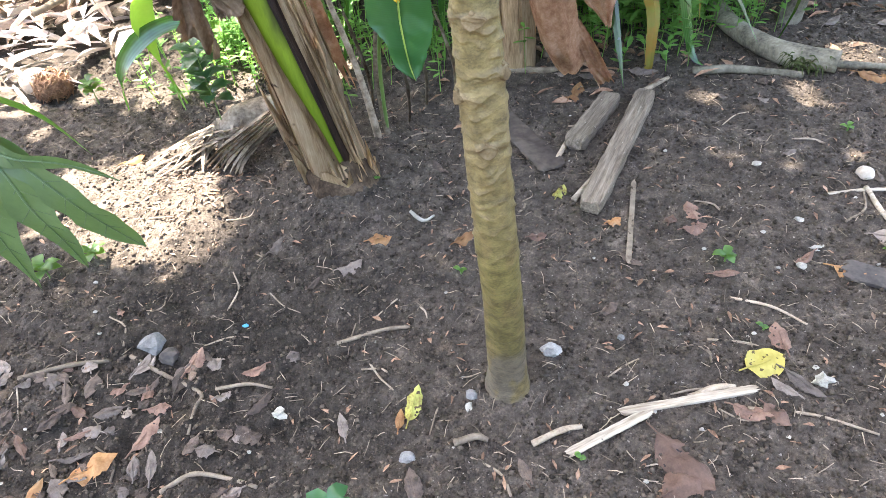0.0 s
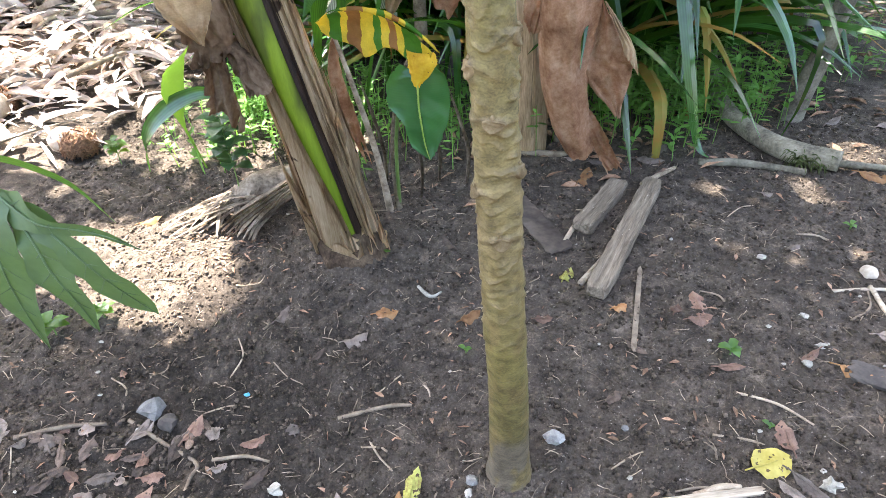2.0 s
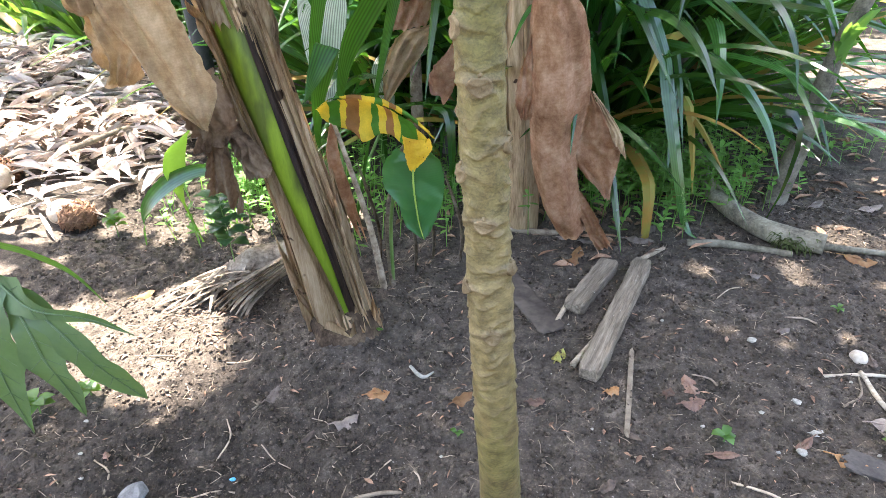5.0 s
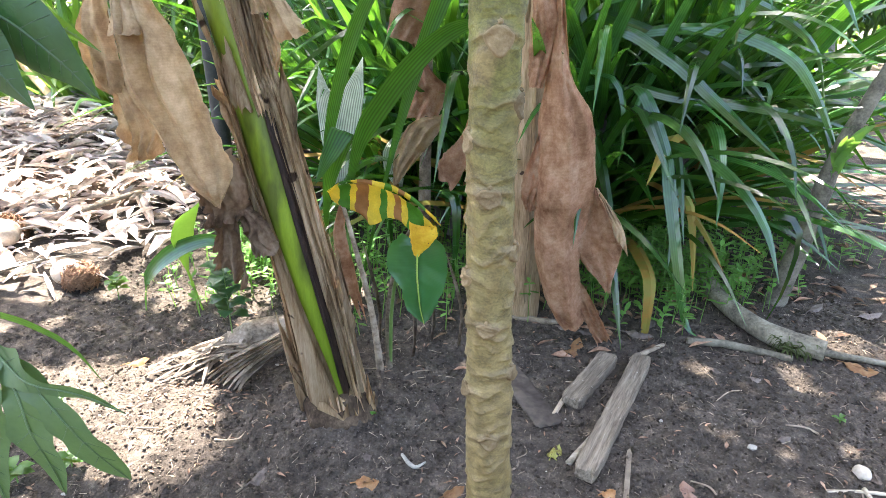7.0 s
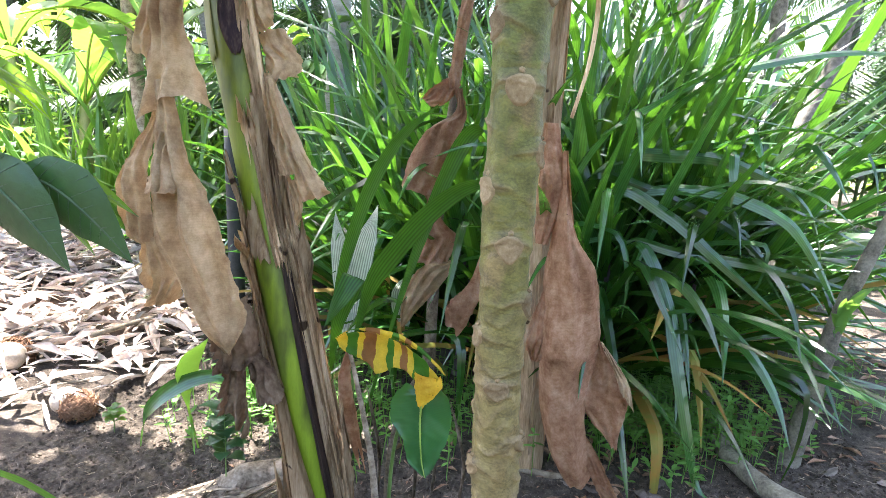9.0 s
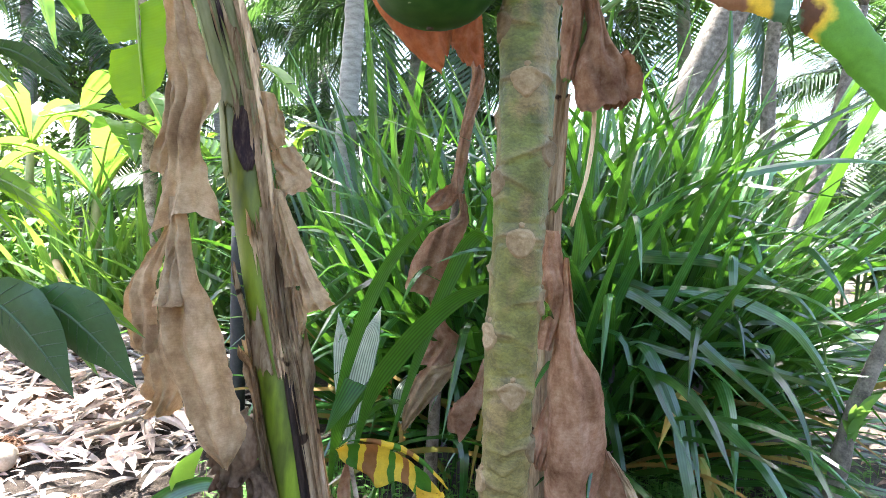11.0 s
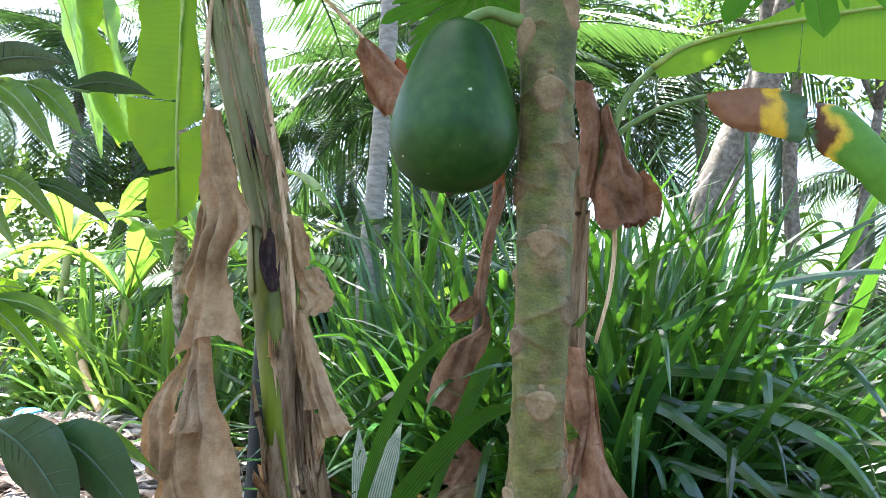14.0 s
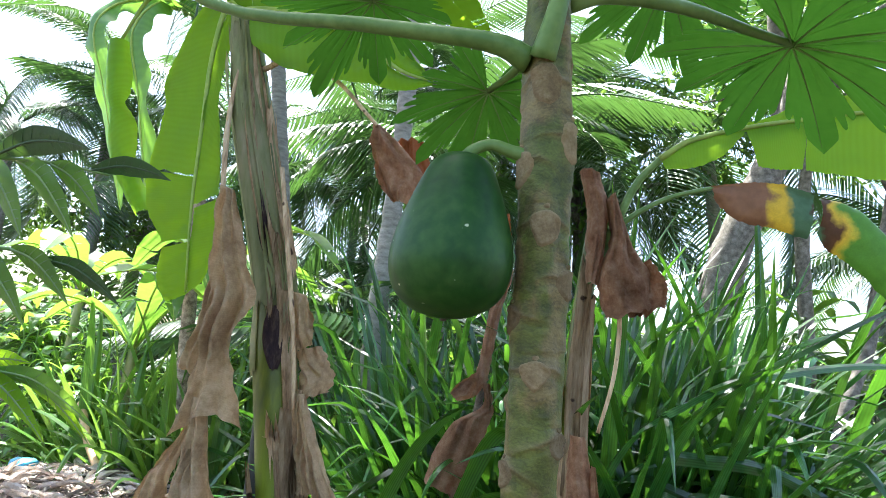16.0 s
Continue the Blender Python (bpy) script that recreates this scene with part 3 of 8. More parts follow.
def trunk_relief(z, a):
    """Swellings at the leaf scars, ridges that run off them round the trunk, and short irregular creases."""
    q = Vector((math.cos(a), math.sin(a), 0))
    cork = 0.0
    d = 0.0030 * noise.noise(Vector((q.x * 1.3, q.y * 1.3, z * 5))) + 0.0006 * noise.noise(Vector((q.x * 4, q.y * 4, z * 45)))
    wrinkle = 1.1 * smooth01(0.30, 0.62, z) * (1 - 0.65 * smooth01(0.95, 1.35, z))
    d += 0.0032 * wrinkle * noise.noise(Vector((q.x * 1.9, q.y * 1.9, z * 24)))
    k = (z + 0.016 * noise.noise(Vector((q.x * 1.5, q.y * 1.5, z * 8)))) * 40 + 1.2 * noise.noise(Vector((q.x, q.y, z * 12)))
    part_round = max(0.0, min(1.0, 0.35 + 1.9 * noise.noise(Vector((q.x * 1.4, q.y * 1.4, math.floor(k) * 3.7)))))
    f = k % 1.0
    d += 0.0042 * wrinkle * part_round * smooth01(0.42, 0.52, f) * math.exp(-max(f - 0.5, 0.0) / 0.28)
    ringline = math.exp(-(((z * 19 + 0.4 * noise.noise(q * 1.2)) % 1.0 - 0.5) / 0.05) ** 2)
    d += 0.0007 * ringline * (1 - smooth01(0.4, 0.6, z))
    d += 0.0016 * smooth01(1.2, 1.5, z) * math.cos(5 * a + z * 7)
    for sz, sa, w, h in SCARS:
        v = z - sz
        if -0.07 < v < 0.06:
            u = (a - sa + math.pi) % (2 * math.pi) - math.pi
            d += 0.0058 * math.exp(-(u / 0.50) ** 2 - ((v + 0.004) / (h * 1.2)) ** 2)
            level = v - 0.25 * h + 0.006 * u * u + 0.003 * math.sin(3 * u + sz * 40)
            d += 0.0052 * (1 - 0.8 * math.exp(-(u / 0.6) ** 2)) * smooth01(-0.0022, 0.0006, level) * math.exp(-max(level, 0.0) / 0.011) * math.exp(-(u / 1.25) ** 2)
            cork += 0.9 * math.exp(-(level / 0.0055) ** 2) * math.exp(-(u / 1.1) ** 2) + math.exp(-(u / 0.42) ** 2 - ((v + 0.002) / (h * 1.1)) ** 2)
            d -= 0.0022 * math.exp(-((level + 0.010) / 0.0045) ** 2) * math.exp(-(u / 1.25) ** 2) * (1 - math.exp(-(u / 0.5) ** 2))
            d -= 0.0020 * math.exp(-((v - h * 1.05) / 0.004) ** 2) * math.exp(-(u / 0.7) ** 2)
    cork += 0.5 * wrinkle * part_round * math.exp(-((f - 0.70) / 0.16) ** 2)
    return d, min(1.0, cork)


def papaya_trunk():
    bm = bmesh.new()
    layer = bm.verts.layers.float.new("cork")
    n, rows = 60, 1300
    rings = []
    for i in range(rows + 1):
        z = -0.03 + 2.62 * i / rows
        c, r = trunk_at(z)
        r += 0.006 * math.exp(-max(z, 0) / 0.03)
        ring = []
        for j in range(n):
            a = 2 * math.pi * j / n
            d, cork = trunk_relief(z, a)
            d += r
            v = bm.verts.new((c.x + d * math.cos(a), c.y + d * math.sin(a), z))
            v[layer] = cork
            ring.append(v)
        rings.append(ring)
    for a, b in zip(rings, rings[1:]):
        for j in range(n):
            bm.faces.new((a[j], a[(j + 1) % n], b[(j + 1) % n], b[j]))
    bm.faces.new(rings[0][::-1])
    bm.faces.new(rings[-1])
    return bm


def leaf_scar(z, a, w, h, seed):
    """A shield-shaped scar lying on the trunk, broad on top and pointed below, with a low rim and a bud eye over it."""
    bm = bmesh.new()
    c, r = trunk_at(z)
    m, n = 7, 24
    def point(u, v, lift):
        ang = a + u / r
        cc, rr = trunk_at(z + v)
        rr += trunk_relief(z + v, ang)[0]
        return Vector((cc.x + (rr + lift) * math.cos(ang), cc.y + (rr + lift) * math.sin(ang), z + v))
    centre = bm.verts.new(point(0, 0, 0.0012))
    prev = None
    for i in range(1, m + 1):
        f = i / m
        ring = []
        for j in range(n):
            t = 2 * math.pi * j / n
            shape = 1 + 0.20 * noise.noise(Vector((math.cos(t) * 1.5, math.sin(t) * 1.5, seed)))
            nar = 1 - 0.34 * max(0.0, -math.sin(t)) ** 1.3
            lift = 0.0012 + 0.0024 * math.exp(-((f - 0.80) / 0.12) ** 2) + 0.0010 * noise.noise(Vector((f * 9 * math.cos(t), f * 9 * math.sin(t), seed)))
            if i == m:
                lift = -0.0015
            ring.append(bm.verts.new(point(w * f * shape * nar * math.cos(t), h * f * shape * math.sin(t) * (1.2 if math.sin(t) < 0 else 0.80), lift)))
        for j in range(n):
            if prev:
                bm.faces.new((prev[j], ring[j], ring[(j + 1) % n], prev[(j + 1) % n]))
            else:
                bm.faces.new((centre, ring[j], ring[(j + 1) % n]))
        prev = ring
    lump(bm, point(0, h * 0.92, -0.001), (0.0045, 0.0045, 0.004), seed, 0.6, 2)
    return bm


def papaya_leaf(bm, c, axis, up, R, seed, droop=0.25):
    """A palmate leaf: one thin sheet cut deep into nine toothed lobes, drooping to the tips."""
    axis, up = Vector(axis).normalized(), Vector(up).normalized()
    B = up.cross(axis).normalized()
    up = axis.cross(B)
    c = Vector(c)
    n, m, span = 450, 8, 2.75
    step = 2 * span / 9
    rows = []
    for i in range(n + 1):
        t = -span + 2 * span * i / n
        k = min(8, int((t + span) / step))
        mid = -span + (k + 0.5) * step
        e = abs(t - mid) / (step / 2)
        L = R * (1.0 - 0.14 * abs(mid) - 0.08 * (k % 2) + 0.08 * noise.noise(Vector((k * 3.1, seed, 0))))
        notch = 0.34 * math.exp(-((e - 0.36 - 0.06 * (k % 2)) / 0.05) ** 2) + 0.22 * math.exp(-((e - 0.66) / 0.05) ** 2)
        r = L * (0.30 + 0.70 * (1 - 0.42 * e) * (1 - notch) * (1 - smooth01(0.86, 1.0, e)))
        row = []
        for j in range(1, m + 1):
            f = j / m
            d = r * f
            drop = droop * d * d / R * (0.7 + 0.5 * noise.noise(Vector((k * 1.7, seed, 4)))) + 0.10 * d * (1 - e) ** 2 * 0.3 - 0.035 * d * e + 0.03 * R * noise.noise(Vector((t * 2, f * 2, seed)))
            row.append(bm.verts.new(c + (axis * math.cos(t) + B * math.sin(t)) * d - up * drop))
        rows.append(row)
    hub = bm.verts.new(c)
    for a, b in zip(rows, rows[1:]):
        bm.faces.new((hub, a[0], b[0]))
        for j in range(m - 1):
            bm.faces.new((a[j], a[j + 1], b[j + 1], b[j]))
    return bm


def papaya_veins(bm, c, axis, up, R, droop=0.25):
    axis, up = Vector(axis).normalized(), Vector(up).normalized()
    B = up.cross(axis).normalized()
    up = axis.cross(B)
    for k in range(9):
        t = -2.75 + (k + 0.5) * 5.5 / 9
        d = axis * math.cos(t) + B * math.sin(t)
        L = R * (0.86 - 0.12 * abs(t))
        tube(bm, [Vector(c) + d * L * f - up * (droop * (L * f) ** 2 / R * 0.7 + 0.03 * L * f + 0.004) for f in (0.02, 0.35, 0.7, 1.0)], [0.0024, 0.0018, 0.0012, 0.0006], 8, 5)
    return bm


papaya = thing("papaya_tree", (0.08, 0.02, 0.0), "young papaya tree, scarred grey-green trunk, one hanging green fruit", "papaya tree")
part("trunk", papaya_trunk(), TRUNK, papaya, "wrinkled tan and green trunk")
for i, (sz, sa, w, h) in enumerate(SCARS):
    part("leaf_scar", leaf_scar(sz, sa, w, h, i * 1.7), SCAR, papaya)


def papaya_petiole(bm, pts, r0, r1):
    return tube(bm, pts, [r0 * 1.5, r0, (r0 + r1) / 2, r1], 16, 10)


PET = [((0.00, -0.05, 2.245), (-0.06, -0.07, 2.262), (-0.25, -0.06, 2.29), (-0.55, 0.0, 2.36), (-0.84, 0.02, 2.56), 0.32, (-1, 0.1, 0.1)),
       ((0.05, -0.02, 2.36), (0.12, 0.02, 2.40), (0.26, 0.10, 2.43), (0.40, 0.20, 2.45), (0.50, 0.26, 2.46), 0.42, (1, 0.35, -0.25)),
       ((0.02, -0.065, 2.24), (0.035, -0.085, 2.30), (0.055, -0.10, 2.42), (0.09, -0.16, 2.60), (0.12, -0.24, 2.70), 0.34, (0.3, -1, -0.3)),
       ((0.03, 0.02, 2.30), (0.03, 0.12, 2.38), (0.01, 0.30, 2.46), (-0.04, 0.44, 2.47), (-0.10, 0.52, 2.46), 0.30, (-0.35, 1, -0.55)),
       ((0.0, 0.0, 2.42), (-0.05, 0.10, 2.52), (-0.15, 0.30, 2.66), (-0.32, 0.45, 2.70), (-0.42, 0.52, 2.70), 0.34, (-0.8, 0.8, -0.4)),
       ((0.05, 0.0, 2.45), (0.12, -0.05, 2.56), (0.25, -0.12, 2.70), (0.42, -0.20, 2.76), (0.52, -0.25, 2.76), 0.34, (1, -0.5, -0.3)),
       ((0.05, 0.02, 2.50), (0.10, 0.12, 2.62), (0.18, 0.30, 2.74), (0.28, 0.46, 2.80), (0.33, 0.55, 2.80), 0.34, (0.5, 1, -0.3)),
       ((0.0, -0.05, 2.52), (-0.08, -0.10, 2.64), (-0.22, -0.20, 2.76), (-0.40, -0.28, 2.80), (-0.50, -0.33, 2.80), 0.34, (-1, -0.6, -0.3))]
for i, (p0, p1, p2, p3, p4, R, ax) in enumerate(PET):
    pt = part("petiole", papaya_petiole(bmesh.new(), [p0, p1, p2, p3, p4], 0.0135, 0.007), PETIOLE, papaya)
    part("leaf_blade", papaya_leaf(bmesh.new(), p4, ax, (0.1 * (i % 3 - 1), -0.1, 1), R, 11 + i * 7), PAPAYA_LEAF, pt, "green lobed papaya leaf")
    part("leaf_vein", papaya_veins(bmesh.new(), p4, ax, (0.1 * (i % 3 - 1), -0.1, 1), R), PETIOLE, pt)


def papaya_fruit():
    bm = bmesh.new()
    c = Vector((-0.086, -0.055, 0))
    prof = [(2.092, 0.004), (2.091, 0.018), (2.086, 0.033), (2.072, 0.045), (2.045, 0.057), (2.01, 0.070), (1.975, 0.081), (1.945, 0.0865), (1.92, 0.086), (1.895, 0.078), (1.877, 0.063), (1.864, 0.042), (1.858, 0.020), (1.856, 0.005)]
    S = spline([(r, 0, z) for z, r in prof], 52)
    n = 48
    rings = []
    for p, _ in S:
        ring = []
        for j in range(n):
            a = 2 * math.pi * j / n
            k = 1 + 0.012 * math.cos(5 * a + 0.5) * smooth01(1.86, 2.0, p.z) + 0.02 * noise.noise(Vector((math.cos(a), math.sin(a), p.z * 6)))
            ring.append(bm.verts.new((c.x + p.x * k * math.cos(a) + 0.10 * (p.z - 1.95) * 0.25, c.y + p.x * k * math.sin(a), p.z)))
        rings.append(ring)
    for a, b in zip(rings, rings[1:]):
        for j in range(n):
            bm.faces.new((a[j], b[j], b[(j + 1) % n], a[(j + 1) % n]))
    bm.faces.new(rings[0])
    bm.faces.new(rings[-1][::-1])
    return bm


fruit = part("fruit", papaya_fruit(), FRUIT, papaya, "large dark green unripe papaya with pale specks")
part("stalk", tube(bmesh.new(), [(-0.078, -0.055, 2.086), (-0.072, -0.055, 2.098), (-0.045, -0.05, 2.112), (-0.015, -0.045, 2.105), (0.01, -0.04, 2.10)], [0.011, 0.009, 0.0085, 0.0095, 0.012], 12, 10), PETIOLE, fruit)
bm = bmesh.new()
lump(bm, (-0.089, -0.055, 1.855), (0.005, 0.005, 0.003), 2, 0.4, 1)
part("tip", bm, SHEATH_DARK, fruit)


# ---- banana plants ----
def stem_tube(line, radii, seg=60, n=28, seed=0.0):
    return tube(bmesh.new(), line, radii, seg, n, bumpy=0.04, bfreq=5, seed=seed)


def on_stem(line, radii, s, a, lift):
    k = spline(line, 60)
    i = min(59, int(s * 60))
    p = k[i][0].lerp(k[i + 1][0], s * 60 - i)
    r = lerps(radii, s) + lift
    return p + Vector((math.cos(a) * r, math.sin(a) * r, 0))


def sheath(line, radii, s0, s1, a0, a1, lift, seed, frayed=0.03, flare=0.0, close=0.0, taper=0.0):
    """A strip of dry leaf base lying along the stem, with frayed ends and lifted edges."""
    bm = bmesh.new()
    n, m = 9, 46
    k = spline(line, 120)
    grid = []
    for i in range(m + 1):
        f = i / m
        row = []
        for j in range(n + 1):
            g = j / n
            edge0 = s0 + frayed * noise.noise(Vector((g * 6, seed, 1)))
            edge1 = s1 + frayed * 1.5 * noise.noise(Vector((g * 5, seed, 5)))
            s = min(1.0, max(0.0, edge0 + (edge1 - edge0) * f))
            q = s * 120
            ii = min(119, int(q))
            p = k[ii][0].lerp(k[ii + 1][0], q - ii)
            a = a0 + (a1 - a0) * g + 0.10 * noise.noise(Vector((s * 5, seed, 2))) + 0.05 * noise.noise(Vector((s * 17, g * 2, seed)))
            a = (a0 + a1) / 2 + (a - (a0 + a1) / 2) * (1 - taper * abs(2 * f - 1) ** 2.2)
            a += close * g * smooth01(0.36, 0.15, s)
            up = lift + 0.010 * noise.noise(Vector((s * 9, g * 3.5, seed))) + 0.006 * abs(noise.noise(Vector((s * 4, g * 9, seed + 3)))) + 0.014 * max(0, abs(2 * g - 1) - 0.7) / 0.3 * abs(noise.noise(Vector((s * 6, seed, 8 + (g > 0.5)))))
            up += flare * smooth01(0.75, 1.0, f)
            r = lerps(radii, s) + up
            row.append(bm.verts.new(p + Vector((math.cos(a) * r, math.sin(a) * r, 0))))
        grid.append(row)
    for a, b in zip(grid, grid[1:]):
        for j in range(n):
            bm.faces.new((a[j], a[j + 1], b[j + 1], b[j]))
    bmesh.ops.solidify(bm, geom=bm.faces[:], thickness=0.003)
    return bm


def torn_leaf(spine, half, tears, side, seed, droop=0.3, cupped=0.15, gap=0.006, cross=4):
    """A banana leaf blade, torn across into flaps that hang at angles of their own."""
    bm = bmesh.new()
    r = random.Random(seed)
    for sg in (-1, 1):
        cuts = [0.0] + sorted(r.uniform(0.08, 0.95) for _ in range(tears)) + [1.0]
        for a, b in zip(cuts, cuts[1:]):
            if b - a < 0.012:
                continue
            e = gap / 2
            blade(bm, spine, half, max(3, int((b - a) * 26)), cross, cup=cupped, vee=-droop * r.uniform(0.5, 1.4), side=side, ripple=0.16, rfreq=7, seed=seed + a * 9 + sg,
                  s0=a + (e if a > 0 else 0), s1=b - (e if b < 1 else 0), u0=0.0, u1=float(sg), ragged=0.05)
    return bm


def panel(bm, left, right, y, bulge=0.02, curl=0.015, lip=0.0, arch=0.0, rag=0.010, seed=0.0, seg=54, cross=26, folds=0.03):
    """A stiff dry panel of leaf between two side edges (x, z), at depth y (top, bottom): creased, edges curled, lower lip bent."""
    uv = bm.loops.layers.uv.verify()
    A = [p for p, _ in spline([(x, 0, z) for x, z in left], seg)]
    B = [p for p, _ in spline([(x, 0, z) for x, z in right], seg)]
    sg = (1 if noise.noise(Vector((seed, 1.7, 3))) > 0 else -1, 1 if noise.noise(Vector((seed, 8.1, 5))) > 0 else -1)
    grid = []
    for i in range(seg + 1):
        f = i / seg
        a, b = A[i], B[i]
        w = (b - a).length
        row = []
        for j in range(cross + 1):
            g = j / cross
            e = abs(2 * g - 1)
            p = a.lerp(b, g)
            q = p * 1.0 + Vector((seed * 3.1, 0, seed))
            p += (b - a).normalized() * (0.005 * noise.noise(Vector((f * 26, seed, 2 + (g > 0.5)))) * max(0, e - 0.6) / 0.4 * (1 if g > 0.5 else -1)) if w > 1e-4 else Vector()
            h = y[0] + (y[1] - y[0]) * f - bulge * (1 - e * e) * min(1, w / 0.08)
            h += (0.6 + 0.9 * folds) * (0.018 * noise.noise(q * 6) + 0.011 * noise.noise(q * 15)) + 0.0045 * (0.2 + 1.3 * folds) * noise.noise(q * 38) + 0.0022 * noise.noise(Vector((q.x * 30 + q.z * 40, 0, q.z * 90 - q.x * 20)))
            ridge = (g * 2.6 + 0.9 * noise.noise(Vector((f * 2.0 + seed, seed, 1)))) % 1.0
            h += folds * min(w, 0.14) * (abs(2 * ridge - 1) - 0.5) * (0.15 + abs(noise.noise(Vector((f * 2.2 + seed, g, 6)))))
            t = max(0.0, e - 0.78) / 0.22
            h += curl * t * t * sg[g > 0.5] * (0.5 + 1.2 * abs(noise.noise(Vector((f * 5, seed, g)))))
            l = max(0.0, f - 0.86) / 0.14
            h -= lip * l * l
            p.z += arch * math.sin(math.pi * g) * smooth01(0.6, 1.0, f) + rag * noise.noise(Vector((g * 7, seed, 4))) * smooth01(0.7, 1.0, f) + abs(lip) * 0.4 * l * l
            row.append((bm.verts.new((p.x, h, p.z)), (g, f)))
        grid.append(row)
    for a, b in zip(grid, grid[1:]):
        for j in range(cross):
            k = (a[j], a[j + 1], b[j + 1], b[j])
            face = bm.faces.new([v for v, _ in k])
            for lp, (_, c) in zip(face.loops, k):
                lp[uv].uv = c
    return bm


def folded(parent, material, panels, label):
    bm = bmesh.new()
    for k in panels:
        panel(bm, *k[:3], folds=0.62, **{**k[3], "curl": 1.5 * k[3].get("curl", 0.015)})
    bmesh.ops.solidify(bm, geom=bm.faces[:], thickness=0.0015)
    return part("dead_leaf", bm, material, parent, label)


BAN_LINE = [(-0.405, 0.97, -0.06), (-0.425, 0.97, 0.04), (-0.490, 0.97, 0.45), (-0.605, 0.99, 1.03), (-0.665, 1.03, 1.25), (-0.765, 1.08, 1.71), (-0.825, 1.12, 2.0), (-1.0, 1.12, 2.6), (-1.09, 1.11, 3.0)]
BAN_R = [0.070, 0.100, 0.082, 0.072, 0.068, 0.073, 0.075, 0.076, 0.050]
banana = thing("banana_plant", (-0.41, 0.97, 0.0), "leaning banana plant, green stem wrapped in dry brown sheaths", "banana plant", "banana plants")
part("stem", stem_tube(BAN_LINE, BAN_R), STEM_GREEN, banana, "green stem showing between dry sheaths")
F = radians(-90)
for i, (s0, s1, a0, a1, lift, fl) in enumerate([
        (0.0, 0.40, -1.65, -0.55, 0.008, 0.01), (0.02, 0.47, -2.5, -1.4, 0.009, 0.02), (0.0, 0.44, -3.4, -2.3, 0.010, 0.0), (0.0, 0.50, 0.72, 1.45, 0.010, 0.0),
        (0.0, 0.58, 1.3, 2.2, 0.010, 0.01), (0.0, 0.6, 2.0, 3.0, 0.010, 0.0), (0.40, 0.575, 0.22, 0.80, 0.007, 0.01), (0.38, 0.60, 0.62, 1.2, 0.010, 0.01), (0.36, 0.58, 1.1, 1.8, 0.012, 0.01),
        (0.04, 0.36, -1.15, -0.72, 0.013, 0.02), (0.0, 0.24, 0.85, 1.3, 0.016, 0.0), (0.30, 0.44, -1.45, -0.75, 0.012, 0.03), (0.0, 0.155, -0.65, 0.15, 0.012, 0.0), (0.0, 0.165, 0.0, 0.8, 0.014, 0.0), (0.0, 0.145, 0.6, 1.3, 0.018, 0.01), (0.0, 0.15, -1.3, -0.4, 0.016, 0.01), (0.555, 0.58, 0.0, 0.5, 0.008, 0.03), (0.405, 0.50, -0.80, 0.12, 0.010, 0.01), (0.43, 0.54, -1.5, -0.65, 0.012, 0.01)]):
    part("dry_sheath", sheath(BAN_LINE, BAN_R, s0, s1, F + a0, F + a1, lift, i * 3.3 + 1, flare=fl, close=0.90 if -0.8 < a1 < 0 else 0.0), SHEATH, banana)
r = random.Random(64)
for i in range(26):
    a0 = r.choice([r.uniform(-1.8, -1.05), r.uniform(0.72, 1.5)])
    s0 = r.choice([0.0, 0.0, r.uniform(0.0, 0.3)])
    part("dry_sheath", sheath(BAN_LINE, BAN_R, s0, s0 + r.uniform(0.10, 0.30), F + a0, F + a0 + r.uniform(0.10, 0.26), r.uniform(0.010, 0.018), 200 + i * 1.7, 0.06, r.choice([0.0, 0.015, 0.035])), SHEATH, banana)
for i in range(14):
    a0 = r.uniform(0.35, 1.1)
    s0 = r.uniform(0.36, 0.48)
    part("dry_sheath", sheath(BAN_LINE, BAN_R, s0, s0 + r.uniform(0.05, 0.14), F + a0, F + a0 + r.uniform(0.08, 0.22), r.uniform(0.010, 0.018), 400 + i * 1.7, 0.05, r.choice([0.0, 0.015, 0.03])), SHEATH, banana)
bulb = bmesh.new()
lump(bulb, (-0.425, 0.965, 0.045), (0.138, 0.138, 0.10), 7, 0.30, 4)
lump(bulb, (-0.36, 0.93, 0.02), (0.07, 0.06, 0.06), 9, 0.4, 3)
part("bulb", bulb, ROOTBULB, banana, "dark earthy rootstock at the foot of the stem")
part("dark_sheath", sheath(BAN_LINE, BAN_R, 0.10, 0.40, F + 0.46, F + 0.80, 0.007, 77), SHEATH_DARK, banana, "blackish wet-looking sheath edge")
part("dark_sheath", sheath(BAN_LINE, BAN_R, 0.626, 0.722, F - 0.22, F + 0.80, 0.005, 79, 0.006, taper=0.7), ROTTED, banana, "dark purple rotted patch")
part("dark_sheath", sheath(BAN_LINE, BAN_R, 0.765, 0.815, F - 0.10, F + 0.62, 0.004, 78, 0.006, taper=0.7), ROTTED, banana, "dark purple rotted patch")
for s0, s1, a0, a1, sd in ((0.575, 0.70, 0.62, 1.5, 30), (0.66, 0.74, 0.5, 1.0, 33), (0.705, 0.79, 0.35, 1.1, 31), (0.76, 0.88, 0.9, 1.6, 35), (0.86, 0.99, -0.5, 0.35, 36), (0.62, 0.93, -1.6, -0.55, 37), (0.72, 0.98, -0.7, 0.25, 38), (0.78, 0.99, 0.15, 0.9, 39)):
    part("dry_sheath", sheath(BAN_LINE, BAN_R, s0, s1, F + a0, F + a1, 0.004, sd, flare=0.01), SHEATH_GREEN if sd > 35 else SHEATH, banana)
